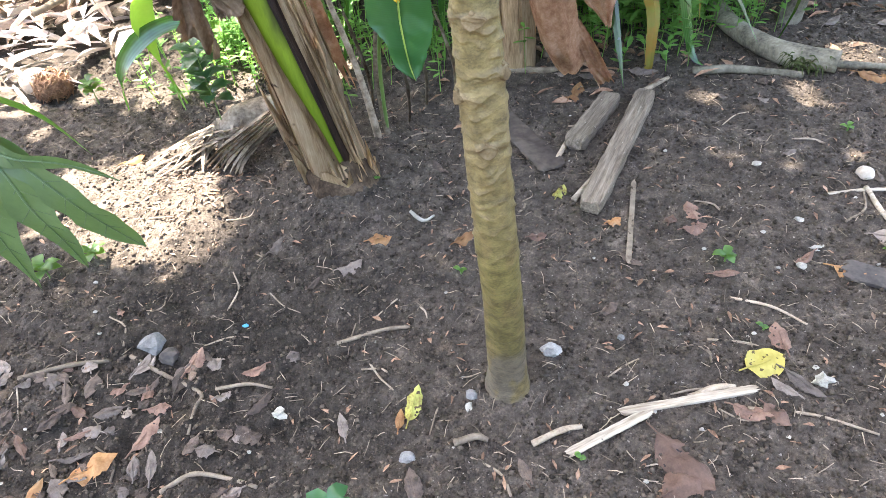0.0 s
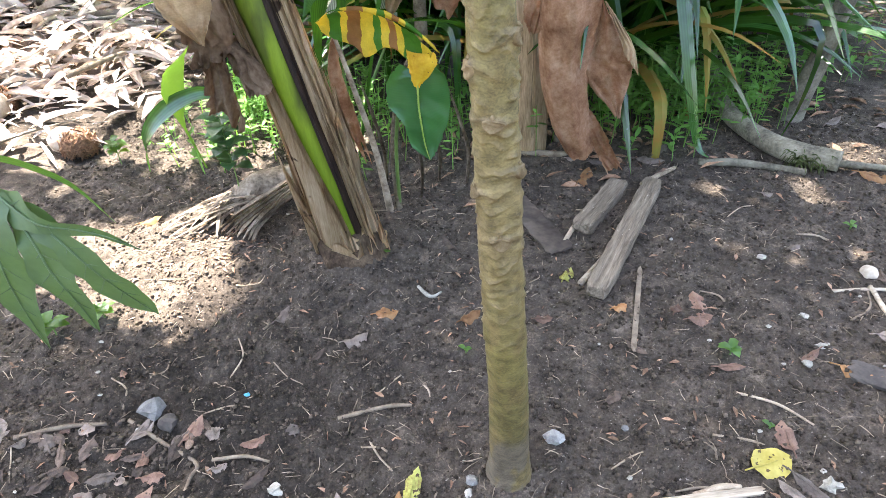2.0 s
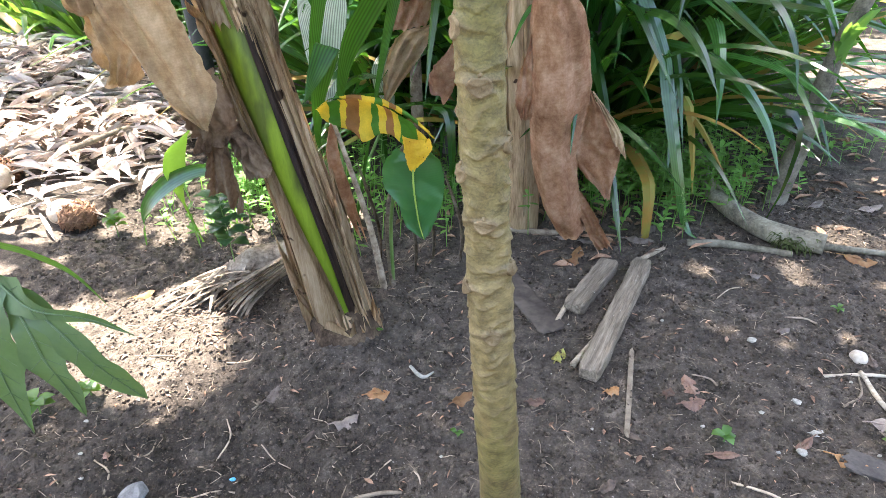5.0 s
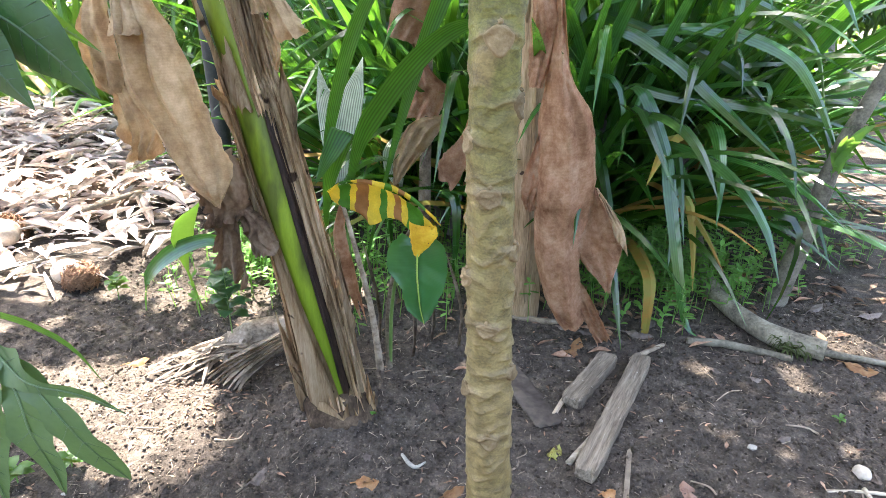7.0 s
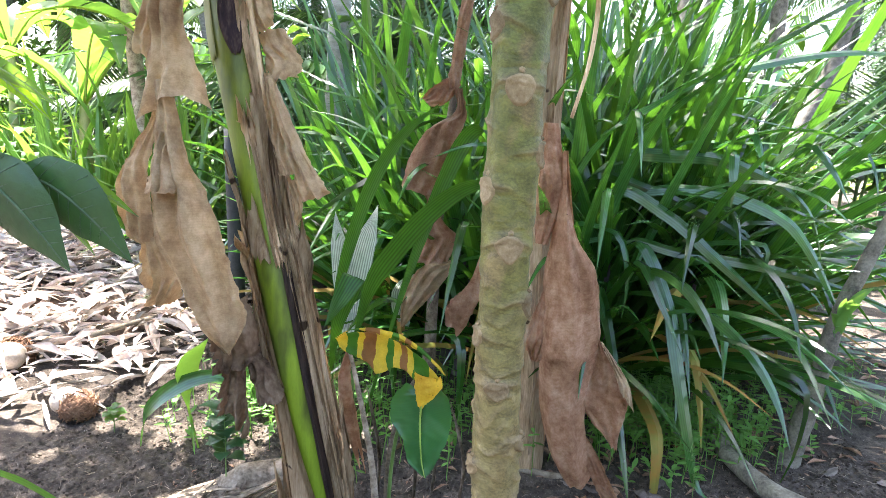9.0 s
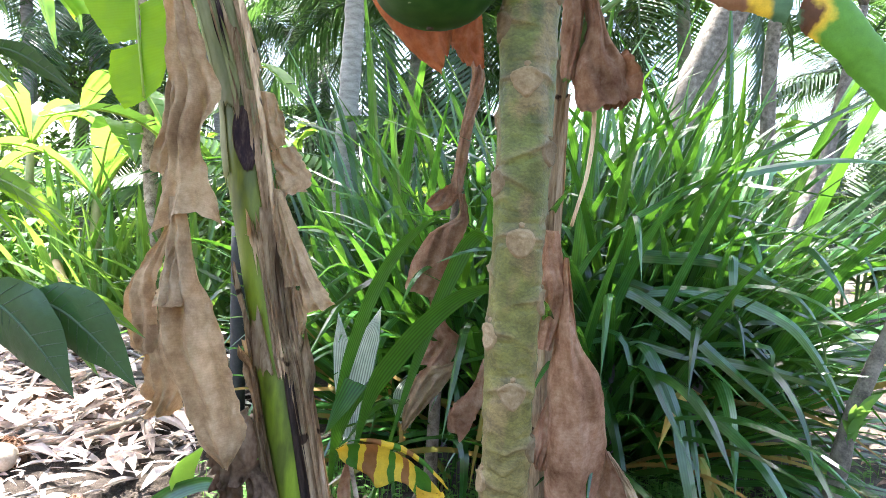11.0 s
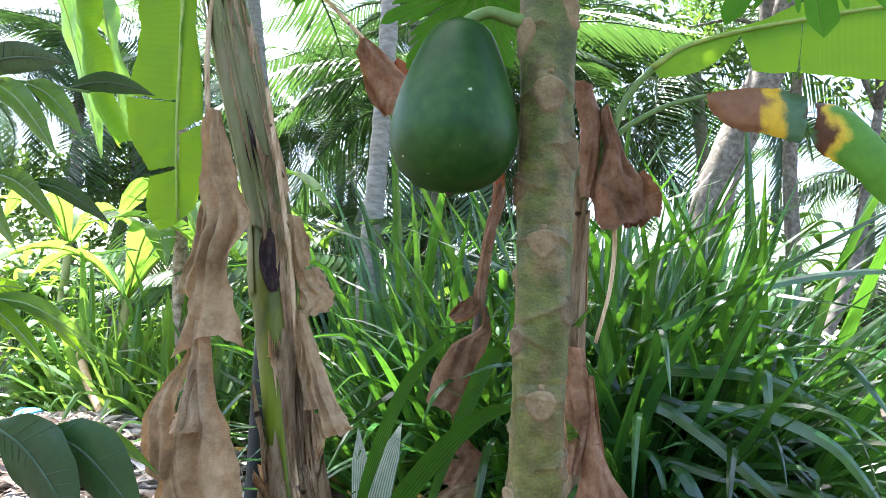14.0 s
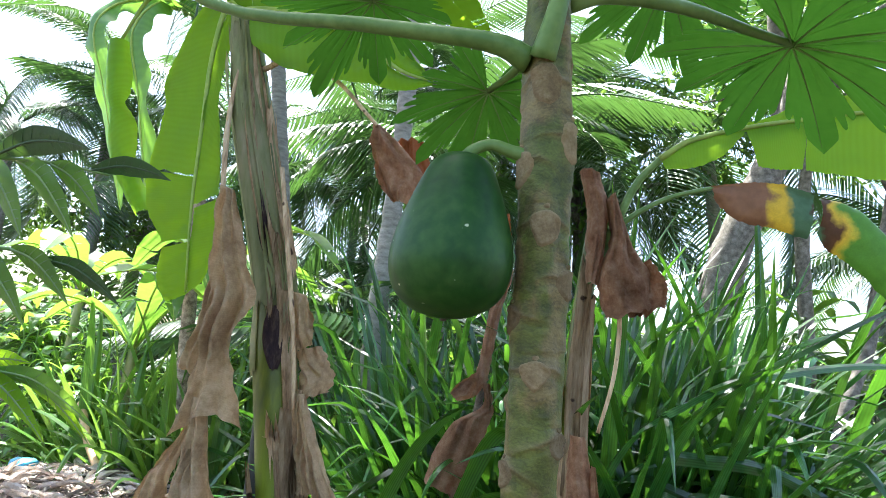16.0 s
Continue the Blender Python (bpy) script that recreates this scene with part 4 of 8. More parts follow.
for i in range(16):
    a0, s0 = r.uniform(-0.2, 1.3), r.uniform(0.58, 0.86)
    part("dry_sheath", sheath(BAN_LINE, BAN_R, s0, s0 + r.uniform(0.04, 0.12), F + a0, F + a0 + r.uniform(0.12, 0.42), r.uniform(0.002, 0.006), 600 + i * 1.9, 0.02, r.choice([0.0, 0.008]), taper=0.6), (SHEATH, SHEATH_GREEN, SHEATH, SHEATH_GREEN)[i % 4], banana)
# old leaf stalks that run down the stem
for a, b, c, d in (((-1.05, 1.06, 2.80), (-1.045, 1.03, 2.55), (-1.01, 1.0, 2.32), (-0.98, 0.98, 2.15)), ((-0.84, 1.07, 2.40), (-0.76, 1.03, 2.1), (-0.69, 1.01, 1.8), (-0.645, 0.985, 1.55))):
    part("dry_stalk", tube(bmesh.new(), [a, b, c, d], [0.008, 0.009, 0.008, 0.006], 14, 8, 0.3, 20), SHEATH, banana)


def hanging(name, parent, material, pieces, label=""):
    """A dead leaf that hangs folded; pieces are blades (spine, half widths, curl, side, seed)."""
    bm = bmesh.new()
    for spine, half, cup, side, sd in pieces:
        blade(bm, spine, half, 60, 26, cup=cup, side=side, ripple=0.35, rfreq=5, seed=sd, ragged=0.10, crumple=0.13, pleats=0.08, edge=1.0, frayed=0.09)
    bmesh.ops.solidify(bm, geom=bm.faces[:], thickness=0.0015)
    return part(name, bm, material, parent, label)


folded(banana, DRYBAN, [
    ([(-0.938, 2.27), (-0.940, 2.08), (-0.919, 1.92), (-0.927, 1.80), (-0.935, 1.656), (-0.952, 1.505)], [(-0.905, 2.26), (-0.824, 2.05), (-0.770, 1.93), (-0.806, 1.82), (-0.792, 1.69), (-0.742, 1.535)], (0.90, 0.85),
     dict(bulge=0.045, curl=0.022, arch=0.055, seed=1.3)),
    ([(-0.943, 2.0), (-0.974, 1.82), (-1.012, 1.70)], [(-0.90, 2.0), (-0.90, 1.80), (-0.926, 1.66)], (0.90, 0.88), dict(bulge=0.015, curl=0.02, lip=-0.02, seed=2.2)),
    ([(-0.930, 1.60), (-0.947, 1.52), (-0.998, 1.43), (-1.048, 1.362), (-1.047, 1.264), (-1.031, 1.18), (-1.000, 1.145)], [(-0.90, 1.60), (-0.928, 1.52), (-0.942, 1.43), (-0.953, 1.35), (-0.949, 1.27), (-0.942, 1.19), (-0.946, 1.16)], (0.89, 0.88),
     dict(bulge=0.03, curl=0.02, seed=3.1)),
    ([(-1.0, 1.24), (-0.99, 1.095), (-0.979, 1.007), (-0.972, 0.935)], [(-0.935, 1.24), (-0.925, 1.13), (-0.888, 1.043), (-0.92, 0.942)], (0.89, 0.90), dict(bulge=0.035, curl=0.03, lip=-0.03, seed=4.7)),
    ([(-0.91, 1.62), (-0.92, 1.43), (-0.935, 1.32), (-0.929, 1.20), (-0.883, 1.093), (-0.839, 0.992), (-0.792, 0.924), (-0.724, 0.833)],
     [(-0.86, 1.62), (-0.807, 1.405), (-0.757, 1.298), (-0.725, 1.202), (-0.702, 1.104), (-0.668, 1.012), (-0.662, 0.934), (-0.708, 0.828)], (0.85, 0.83), dict(bulge=0.04, curl=0.018, seed=5.9)),
    ([(-0.905, 1.48), (-0.919, 1.386), (-0.929, 1.305)], [(-0.845, 1.48), (-0.843, 1.396), (-0.838, 1.308)], (0.825, 0.80), dict(bulge=0.012, curl=0.01, lip=0.014, seed=6.4))], "large folded tan dead leaf")
folded(banana, DRYBROWN, [
    ([(-0.80, 0.97), (-0.766, 0.853), (-0.745, 0.765)], [(-0.69, 0.99), (-0.655, 0.886), (-0.648, 0.775)], (0.875, 0.87), dict(bulge=0.03, curl=0.05, lip=0.02, rag=0.03, seed=7.7)),
    ([(-0.735, 0.80), (-0.742, 0.70), (-0.760, 0.60)], [(-0.675, 0.80), (-0.670, 0.70), (-0.66, 0.585)], (0.88, 0.88), dict(bulge=0.03, curl=0.05, lip=-0.015, rag=0.05, seed=8.3)),
    ([(-0.69, 0.80), (-0.665, 0.74), (-0.64, 0.68)], [(-0.65, 0.81), (-0.60, 0.755), (-0.56, 0.675)], (0.875, 0.86), dict(bulge=0.025, curl=0.05, lip=0.02, rag=0.05, seed=9.1))], "brown crumpled end of the dead leaf")
folded(banana, DRYBAN, [
    ([(-0.641, 1.65), (-0.598, 1.478), (-0.564, 1.375), (-0.532, 1.275)], [(-0.622, 1.65), (-0.534, 1.447), (-0.483, 1.372), (-0.432, 1.308)], (0.98, 0.95), dict(bulge=0.03, curl=0.012, lip=-0.02, seed=11.3)),
    ([(-0.656, 1.66), (-0.637, 1.51), (-0.604, 1.35)], [(-0.633, 1.66), (-0.583, 1.476), (-0.548, 1.36)], (1.0, 0.985), dict(bulge=0.02, curl=0.01, lip=0.012, seed=12.5)),
    ([(-0.591, 1.36), (-0.573, 1.265), (-0.562, 1.204)], [(-0.54, 1.33), (-0.535, 1.249), (-0.548, 1.20)], (1.0, 1.0), dict(bulge=0.012, curl=0.01, seed=13.5))], "short tan dead leaf flap with an orange underside")
folded(banana, DRYBAN, [
    ([(-0.733, 1.97), (-0.711, 1.85), (-0.689, 1.77)], [(-0.677, 1.96), (-0.645, 1.887), (-0.628, 1.805)], (1.06, 1.05), dict(bulge=0.03, curl=0.03, seed=14.5)),
    ([(-0.70, 1.77), (-0.668, 1.686), (-0.651, 1.612)], [(-0.62, 1.80), (-0.569, 1.707), (-0.574, 1.645)], (1.06, 1.04), dict(bulge=0.03, curl=0.03, lip=0.02, seed=15.5))], "crumpled brown dead leaf")
folded(banana, DRYRED, [
    ([(-0.50, 2.535), (-0.487, 2.435), (-0.447, 2.32), (-0.395, 2.262)], [(-0.482, 2.54), (-0.342, 2.41), (-0.327, 2.336), (-0.359, 2.265)], (0.97, 0.93), dict(bulge=0.05, curl=0.04, seed=51.2))], "rust-brown rolled dead leaf")
part("dry_stalk", tube(bmesh.new(), [(-0.98, 1.1, 2.78), (-0.86, 1.06, 2.80), (-0.68, 1.02, 2.72), (-0.49, 0.96, 2.53)], [0.012, 0.009, 0.008, 0.006], 12, 8), SHEATH, banana)
# live leaves
twist = panel(bmesh.new(), [(-1.785, 2.985), (-1.756, 2.763), (-1.71, 2.667), (-1.698, 2.525), (-1.621, 2.374), (-1.519, 2.24)], [(-1.697, 2.985), (-1.655, 2.813), (-1.667, 2.716), (-1.595, 2.621), (-1.570, 2.457), (-1.46, 2.265)], (1.30, 1.30), bulge=0.03, curl=0.03, seed=71.0)
part("leaf_blade", twist, BANANA, banana, "twisted bright green banana leaf")
part("petiole", tube(bmesh.new(), [(-1.08, 1.12, 2.98), (-1.3, 1.2, 3.25), (-1.6, 1.28, 3.2), (-1.74, 1.30, 2.97)], [0.016, 0.012, 0.009, 0.006], 16, 8), MIDRIB, banana)
live = bmesh.new()
for lf, rg, sd in (([(-1.25, 3.05), (-1.35, 2.75), (-1.335, 2.606), (-1.36, 2.38)], [(-1.16, 3.05), (-1.188, 2.824), (-1.182, 2.60), (-1.172, 2.36)], 81.0), ([(-1.365, 2.372), (-1.34, 2.24), (-1.255, 2.11)], [(-1.172, 2.355), (-1.165, 2.25), (-1.150, 2.13)], 82.0), ([(-1.25, 2.09), (-1.25, 1.98), (-1.20, 1.90)], [(-1.150, 2.12), (-1.14, 2.03), (-1.135, 1.93)], 83.0),
                   ([(-1.15, 3.05), (-1.183, 2.824), (-1.178, 2.60), (-1.165, 2.25)], [(-1.10, 3.04), (-1.13, 2.70), (-1.10, 2.503), (-1.07, 2.30)], 84.0), ([(-1.163, 2.24), (-1.15, 2.10), (-1.135, 1.93)], [(-1.068, 2.285), (-1.055, 2.13), (-1.08, 1.98)], 85.0)):
    panel(live, lf, rg, (1.10, 1.10), bulge=0.0, curl=0.008, seed=sd, cross=12)
part("leaf_blade", live, BANANA, banana, "hanging bright green banana leaf")
part("midrib", tube(bmesh.new(), [(-1.09, 1.11, 3.0), (-1.16, 1.10, 3.04), (-1.186, 1.095, 2.82), (-1.178, 1.095, 2.55), (-1.166, 1.095, 2.25), (-1.136, 1.095, 1.94)], [0.016, 0.010, 0.008, 0.006, 0.003], 20, 8), MIDRIB, banana)
over = panel(bmesh.new(), [(-1.02, 2.86), (-0.87, 2.755), (-0.70, 2.70), (-0.545, 2.665), (-0.40, 2.625), (-0.30, 2.632)], [(-1.04, 2.99), (-0.90, 2.96), (-0.72, 2.89), (-0.56, 2.80), (-0.42, 2.69), (-0.30, 2.640)], (1.06, 0.86), bulge=0.02, curl=0.006, seed=43.0, cross=14)
panel(over, [(-1.04, 2.994), (-0.90, 2.964), (-0.72, 2.894), (-0.56, 2.804), (-0.42, 2.694), (-0.30, 2.642)], [(-1.02, 3.12), (-0.86, 3.11), (-0.66, 3.01), (-0.50, 2.88), (-0.39, 2.75), (-0.298, 2.645)], (1.06, 0.86), bulge=0.02, curl=0.006, seed=44.0, cross=14)
part("leaf_blade", over, BANANA, banana, "broad green banana leaf seen from below")
part("midrib", tube(bmesh.new(), [(-1.09, 1.10, 3.0), (-1.04, 1.05, 2.99), (-0.90, 1.01, 2.962), (-0.72, 0.96, 2.892), (-0.56, 0.92, 2.802), (-0.42, 0.885, 2.692), (-0.32, 0.865, 2.65)], [0.016, 0.013, 0.011, 0.009, 0.007, 0.003], 24, 8), MIDRIB, banana)
part("leaf_blade", torn_leaf([(-1.09, 1.12, 3.02), (-1.0, 1.3, 3.4), (-0.8, 1.7, 3.7), (-0.5, 2.1, 3.75), (-0.2, 2.5, 3.6)], [0.05, 0.22, 0.27, 0.25, 0.15, 0.0], 7, (1, -0.6, 0.1), 47, 0.2), BANANA, banana)
part("leaf_blade", torn_leaf([(-1.10, 1.10, 3.02), (-1.25, 0.85, 3.35), (-1.45, 0.5, 3.55), (-1.75, 0.1, 3.5), (-1.95, -0.2, 3.3)], [0.05, 0.2, 0.25, 0.22, 0.14, 0.0], 6, (1, -0.6, 0.1), 49, 0.2), BANANA, banana)

# second banana plant, hidden in part by the papaya trunk
B2 = [(0.30, 1.72, -0.05), (0.29, 1.70, 0.4), (0.27, 1.68, 1.2), (0.27, 1.66, 1.9), (0.30, 1.64, 2.35)]
B2R = [0.075, 0.062, 0.052, 0.044, 0.030]
banana2 = thing("banana_plant", (0.30, 1.72, 0.0), "slender banana plant with long russet dead leaves", "banana plant", "banana plants")
part("stem", stem_tube(B2, B2R, seed=4.0), STEM_GREEN, banana2)
for i, (s0, s1, a0, a1) in enumerate([(0.0, 0.6, -1.2, 0.2), (0.0, 0.85, 0.0, 1.4), (0.1, 0.8, 1.2, 2.6), (0.0, 0.7, -2.6, -1.1), (0.55, 0.95, -0.7, 0.4)]):
    part("dry_sheath", sheath(B2, B2R, s0, s1, F + a0, F + a1, 0.008, 50 + i * 2.1), SHEATH, banana2)
folded(banana2, DRYRED, [
    ([(0.245, 1.56), (0.239, 1.40), (0.237, 1.25), (0.240, 1.09)], [(0.30, 1.56), (0.337, 1.40), (0.338, 1.276), (0.292, 1.09)], (1.51, 1.49), dict(bulge=0.03, curl=0.03, lip=0.03, seed=21.3)),
    ([(0.325, 1.46), (0.308, 1.146), (0.288, 0.988), (0.293, 0.803), (0.296, 0.635), (0.315, 0.412), (0.362, 0.234), (0.43, 0.085)],
     [(0.335, 1.46), (0.385, 1.162), (0.479, 1.011), (0.508, 0.864), (0.518, 0.70), (0.489, 0.528), (0.494, 0.351), (0.546, 0.13)], (1.49, 1.47), dict(bulge=0.10, curl=0.03, lip=-0.02, seed=22.9)),
    ([(0.513, 0.735), (0.480, 0.60), (0.447, 0.505), (0.491, 0.417), (0.606, 0.278)], [(0.516, 0.735), (0.590, 0.612), (0.638, 0.52), (0.664, 0.465), (0.628, 0.268)], (1.46, 1.42), dict(bulge=-0.035, curl=0.03, seed=23.6)),
    ([(0.307, 0.98), (0.260, 0.819), (0.234, 0.698), (0.260, 0.615)], [(0.316, 0.98), (0.311, 0.798), (0.307, 0.677), (0.298, 0.61)], (1.51, 1.50), dict(bulge=0.02, curl=0.015, seed=24.4)),
    ([(0.43, 0.35), (0.50, 0.22), (0.56, 0.10), (0.60, 0.03)], [(0.47, 0.36), (0.545, 0.26), (0.60, 0.16), (0.655, 0.05)], (1.48, 1.44), dict(bulge=0.02, curl=0.03, seed=26.4))], "big stiff russet dead leaf hanging to the ground")
folded(banana2, DRYBAN, [
    ([(0.520, 0.73), (0.556, 0.66), (0.585, 0.60), (0.60, 0.555)], [(0.524, 0.73), (0.592, 0.645), (0.645, 0.56), (0.668, 0.462)], (1.45, 1.40), dict(bulge=0.012, curl=0.01, seed=25.4))], "pale curled rim of the russet leaf")
folded(banana2, DRYRED, [
    ([(0.225, 2.60), (0.262, 2.44), (0.262, 2.30), (0.275, 2.14)], [(0.310, 2.58), (0.345, 2.45), (0.340, 2.29), (0.318, 2.12)], (1.52, 1.50), dict(bulge=0.05, curl=0.04, seed=67.2)),
    ([(0.330, 2.47), (0.352, 2.31), (0.312, 2.166), (0.340, 1.975)], [(0.362, 2.50), (0.425, 2.31), (0.500, 2.19), (0.515, 2.05)], (1.47, 1.44), dict(bulge=0.05, curl=0.05, lip=0.03, rag=0.03, seed=68.4)),
    ([(0.395, 2.16), (0.395, 2.08), (0.410, 2.00)], [(0.480, 2.23), (0.545, 2.14), (0.535, 2.03)], (1.43, 1.40), dict(bulge=-0.03, curl=0.03, lip=0.02, rag=0.03, seed=69.6))], "crumpled russet dead leaf")
part("dry_stalk", tube(bmesh.new(), [(0.36, 1.55, 2.08), (0.40, 1.50, 2.02), (0.39, 1.49, 1.8), (0.34, 1.49, 1.58)], [0.010, 0.009, 0.008, 0.007], 14, 8), SHEATH, banana2)
part("petiole", tube(bmesh.new(), [(0.30, 1.64, 2.2), (0.36, 1.53, 2.345), (0.44, 1.49, 2.541), (0.53, 1.46, 2.65)], [0.022, 0.018, 0.015, 0.012], 14, 10), PETIOLE, banana2)
wide = bmesh.new()
panel(wide, [(0.839, 2.782), (0.981, 2.81), (1.06, 2.826)], [(0.885, 2.63), (0.96, 2.622), (1.045, 2.63)], (1.45, 1.45), bulge=0.0, curl=0.0, seed=61.0, cross=12)
panel(wide, [(1.063, 2.827), (1.141, 2.843), (1.376, 2.881), (1.60, 2.90)], [(1.055, 2.625), (1.139, 2.615), (1.371, 2.60), (1.58, 2.62)], (1.45, 1.45), bulge=0.0, curl=0.0, seed=61.4, cross=12)
panel(wide, [(0.521, 2.639), (0.634, 2.72), (0.758, 2.763), (0.838, 2.781)], [(0.545, 2.598), (0.646, 2.610), (0.749, 2.662), (0.829, 2.75)], (1.45, 1.45), bulge=0.0, curl=0.0, seed=62.4, cross=12)
panel(wide, [(0.778, 2.80), (0.941, 2.852), (1.061, 2.91), (1.161, 2.935), (1.378, 2.98), (1.60, 2.99)], [(0.778, 2.770), (0.941, 2.804), (1.061, 2.828), (1.161, 2.848), (1.376, 2.883), (1.60, 2.905)], (1.50, 1.47), bulge=0.0, curl=0.0, seed=63.4, cross=12)
part("leaf_blade", wide, BANANA, banana2, "broad torn green banana leaf")
part("midrib", tube(bmesh.new(), [(0.52, 1.45, 2.64), (0.634, 1.45, 2.72), (0.839, 1.45, 2.784), (1.141, 1.45, 2.845), (1.376, 1.45, 2.883), (1.60, 1.45, 2.903)], [0.013, 0.011, 0.009, 0.008, 0.007, 0.005], 20, 8), MIDRIB, banana2)
part("petiole", tube(bmesh.new(), [(0.30, 1.62, 2.15), (0.37, 1.53, 2.355), (0.547, 1.50, 2.488), (0.735, 1.50, 2.55)], [0.016, 0.013, 0.010, 0.008], 14, 8), PETIOLE, banana2)
BR_, YE_, GG_ = (0.27, 0.125, 0.06), (0.72, 0.46, 0.04), (0.09, 0.17, 0.08)
YELLOWING = banded("yellowing_leaf", [(0.0, BR_), (0.28, BR_), (0.32, YE_), (0.37, YE_), (0.42, GG_), (0.53, GG_), (0.55, (0.10, 0.045, 0.02)), (0.61, (0.12, 0.05, 0.02)), (0.645, YE_), (0.67, (0.62, 0.48, 0.04)), (0.71, (0.12, 0.29, 0.03)), (1.0, (0.12, 0.29, 0.03))],
                   (0.43, 1.13), 0.5, 0.3, trans=0.3, axis=0, wob=0.10, grain=(30, 30, 30))
old = bmesh.new()
panel(old, [(0.725, 2.553), (0.859, 2.577), (0.982, 2.575), (1.104, 2.540)], [(0.74, 2.515), (0.82, 2.429), (0.952, 2.406), (1.083, 2.372)], (1.50, 1.50), bulge=0.02, curl=0.02, seed=65.0, cross=14)
panel(old, [(1.125, 2.535), (1.20, 2.522), (1.29, 2.46), (1.37, 2.35), (1.50, 2.18)], [(1.118, 2.400), (1.145, 2.335), (1.22, 2.275), (1.34, 2.15), (1.46, 2.02)], (1.50, 1.44), bulge=0.03, curl=0.02, seed=66.0, cross=18)
panel(old, [(1.125, 2.535), (1.20, 2.522), (1.29, 2.46), (1.37, 2.35), (1.50, 2.18)], [(1.16, 2.515), (1.24, 2.49), (1.33, 2.43), (1.41, 2.33), (1.54, 2.17)], (1.50, 1.62), bulge=0.01, curl=0.01, seed=66.6, cross=12)
part("leaf_blade", old, YELLOWING, banana2, "banana leaf patched brown, yellow and green")

# young banana shoot with a yellow-striped leaf and a heart-shaped green leaf
shoot = thing("banana_shoot", (-0.30, 1.18, 0.0), "young banana shoot, yellow-striped and fresh green leaves", "banana shoot")
G_, Y_, B_ = (0.10, 0.27, 0.03), (0.82, 0.62, 0.07), (0.40, 0.19, 0.06)
YELLOW_TIP = mat("yellow_leaf_tip", [(0.70, 0.42, 0.03), (0.85, 0.62, 0.06)], 20, 0.55, 0.3, rnd=0, trans=0.25, spots=(38, 0.62, (0.10, 0.05, 0.02)))
STRIPED = banded("striped_leaf", [(k / 15, c) for k, c in enumerate((Y_, G_, G_, Y_, B_, B_, Y_, Y_, G_, Y_, B_, Y_, G_, G_, G_, Y_))],
                 (-0.14, 0.18), 0.55, 0.3, trans=0.3, axis=0, wob=0.03, grain=(30, 30, 30))
for node in STRIPED.node_tree.nodes:
    if node.type == "VALTORGB" and len(node.color_ramp.elements) > 9:
        node.color_ramp.interpolation = "CONSTANT"
part("stalk", tube(bmesh.new(), [(-0.30, 1.18, -0.03), (-0.33, 1.17, 0.3), (-0.38, 1.14, 0.6), (-0.42, 1.12, 0.80)], [0.017, 0.012, 0.009, 0.006], 16, 10), STUMP, shoot)
part("stalk", tube(bmesh.new(), [(-0.27, 1.2, -0.03), (-0.27, 1.19, 0.3), (-0.22, 1.16, 0.55), (-0.155, 1.12, 0.70)], [0.014, 0.010, 0.008, 0.006], 16, 10), STUMP, shoot)
SAD_U = [(-0.456, 0.800), (-0.402, 0.832), (-0.324, 0.838), (-0.246, 0.818), (-0.167, 0.772), (-0.088, 0.690)]
saddle = panel(bmesh.new(), SAD_U, [(-0.442, 0.765), (-0.392, 0.740), (-0.335, 0.722), (-0.300, 0.688), (-0.238, 0.724), (-0.185, 0.690), (-0.155, 0.640)], (1.10, 1.05), bulge=-0.02, curl=0.006, rag=0.02, seed=31.5, lip=0.01)
panel(saddle, SAD_U, [(-0.44, 0.81), (-0.39, 0.83), (-0.30, 0.81), (-0.23, 0.79), (-0.15, 0.74), (-0.07, 0.66)], (1.105, 1.16), bulge=0.02, curl=0.004, seed=33.5)
bmesh.ops.solidify(saddle, geom=saddle.faces[:], thickness=0.001)
part("leaf_blade", saddle, STRIPED, shoot, "arched leaf striped yellow, brown and green")
tip = panel(bmesh.new(), [(-0.178, 0.712), (-0.172, 0.657), (-0.160, 0.600)], [(-0.084, 0.700), (-0.080, 0.659), (-0.128, 0.600)], (1.06, 1.04), bulge=0.02, curl=0.015, rag=0.02, seed=36.5, seg=24, cross=14)
bmesh.ops.solidify(tip, geom=tip.faces[:], thickness=0.001)
part("leaf_tip", tip, YELLOW_TIP, shoot, "bright yellow crumpled leaf tip")
heart = panel(bmesh.new(), [(-0.205, 0.655), (-0.250, 0.600), (-0.252, 0.520), (-0.208, 0.452), (-0.190, 0.373), (-0.130, 0.312)], [(-0.148, 0.612), (-0.150, 0.600), (-0.152, 0.520), (-0.148, 0.452), (-0.140, 0.373), (-0.126, 0.312)], (1.10, 1.075), bulge=-0.008, curl=0.006, rag=0.0, seed=37.5, cross=10)
panel(heart, [(-0.146, 0.612), (-0.148, 0.600), (-0.150, 0.520), (-0.146, 0.452), (-0.138, 0.373), (-0.124, 0.312)], [(-0.088, 0.648), (-0.050, 0.600), (-0.046, 0.500), (-0.068, 0.420), (-0.098, 0.350), (-0.122, 0.312)], (1.10, 1.075), bulge=-0.008, curl=0.006, rag=0.0, seed=38.5, cross=10)
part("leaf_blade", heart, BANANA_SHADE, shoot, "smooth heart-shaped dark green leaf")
part("stalk", tube(bmesh.new(), [(-0.27, 1.2, 0.02), (-0.25, 1.16, 0.35), (-0.20, 1.12, 0.58), (-0.155, 1.105, 0.635), (-0.148, 1.09, 0.612)], [0.008, 0.007, 0.006, 0.005, 0.004], 16, 8), PETIOLE, shoot)
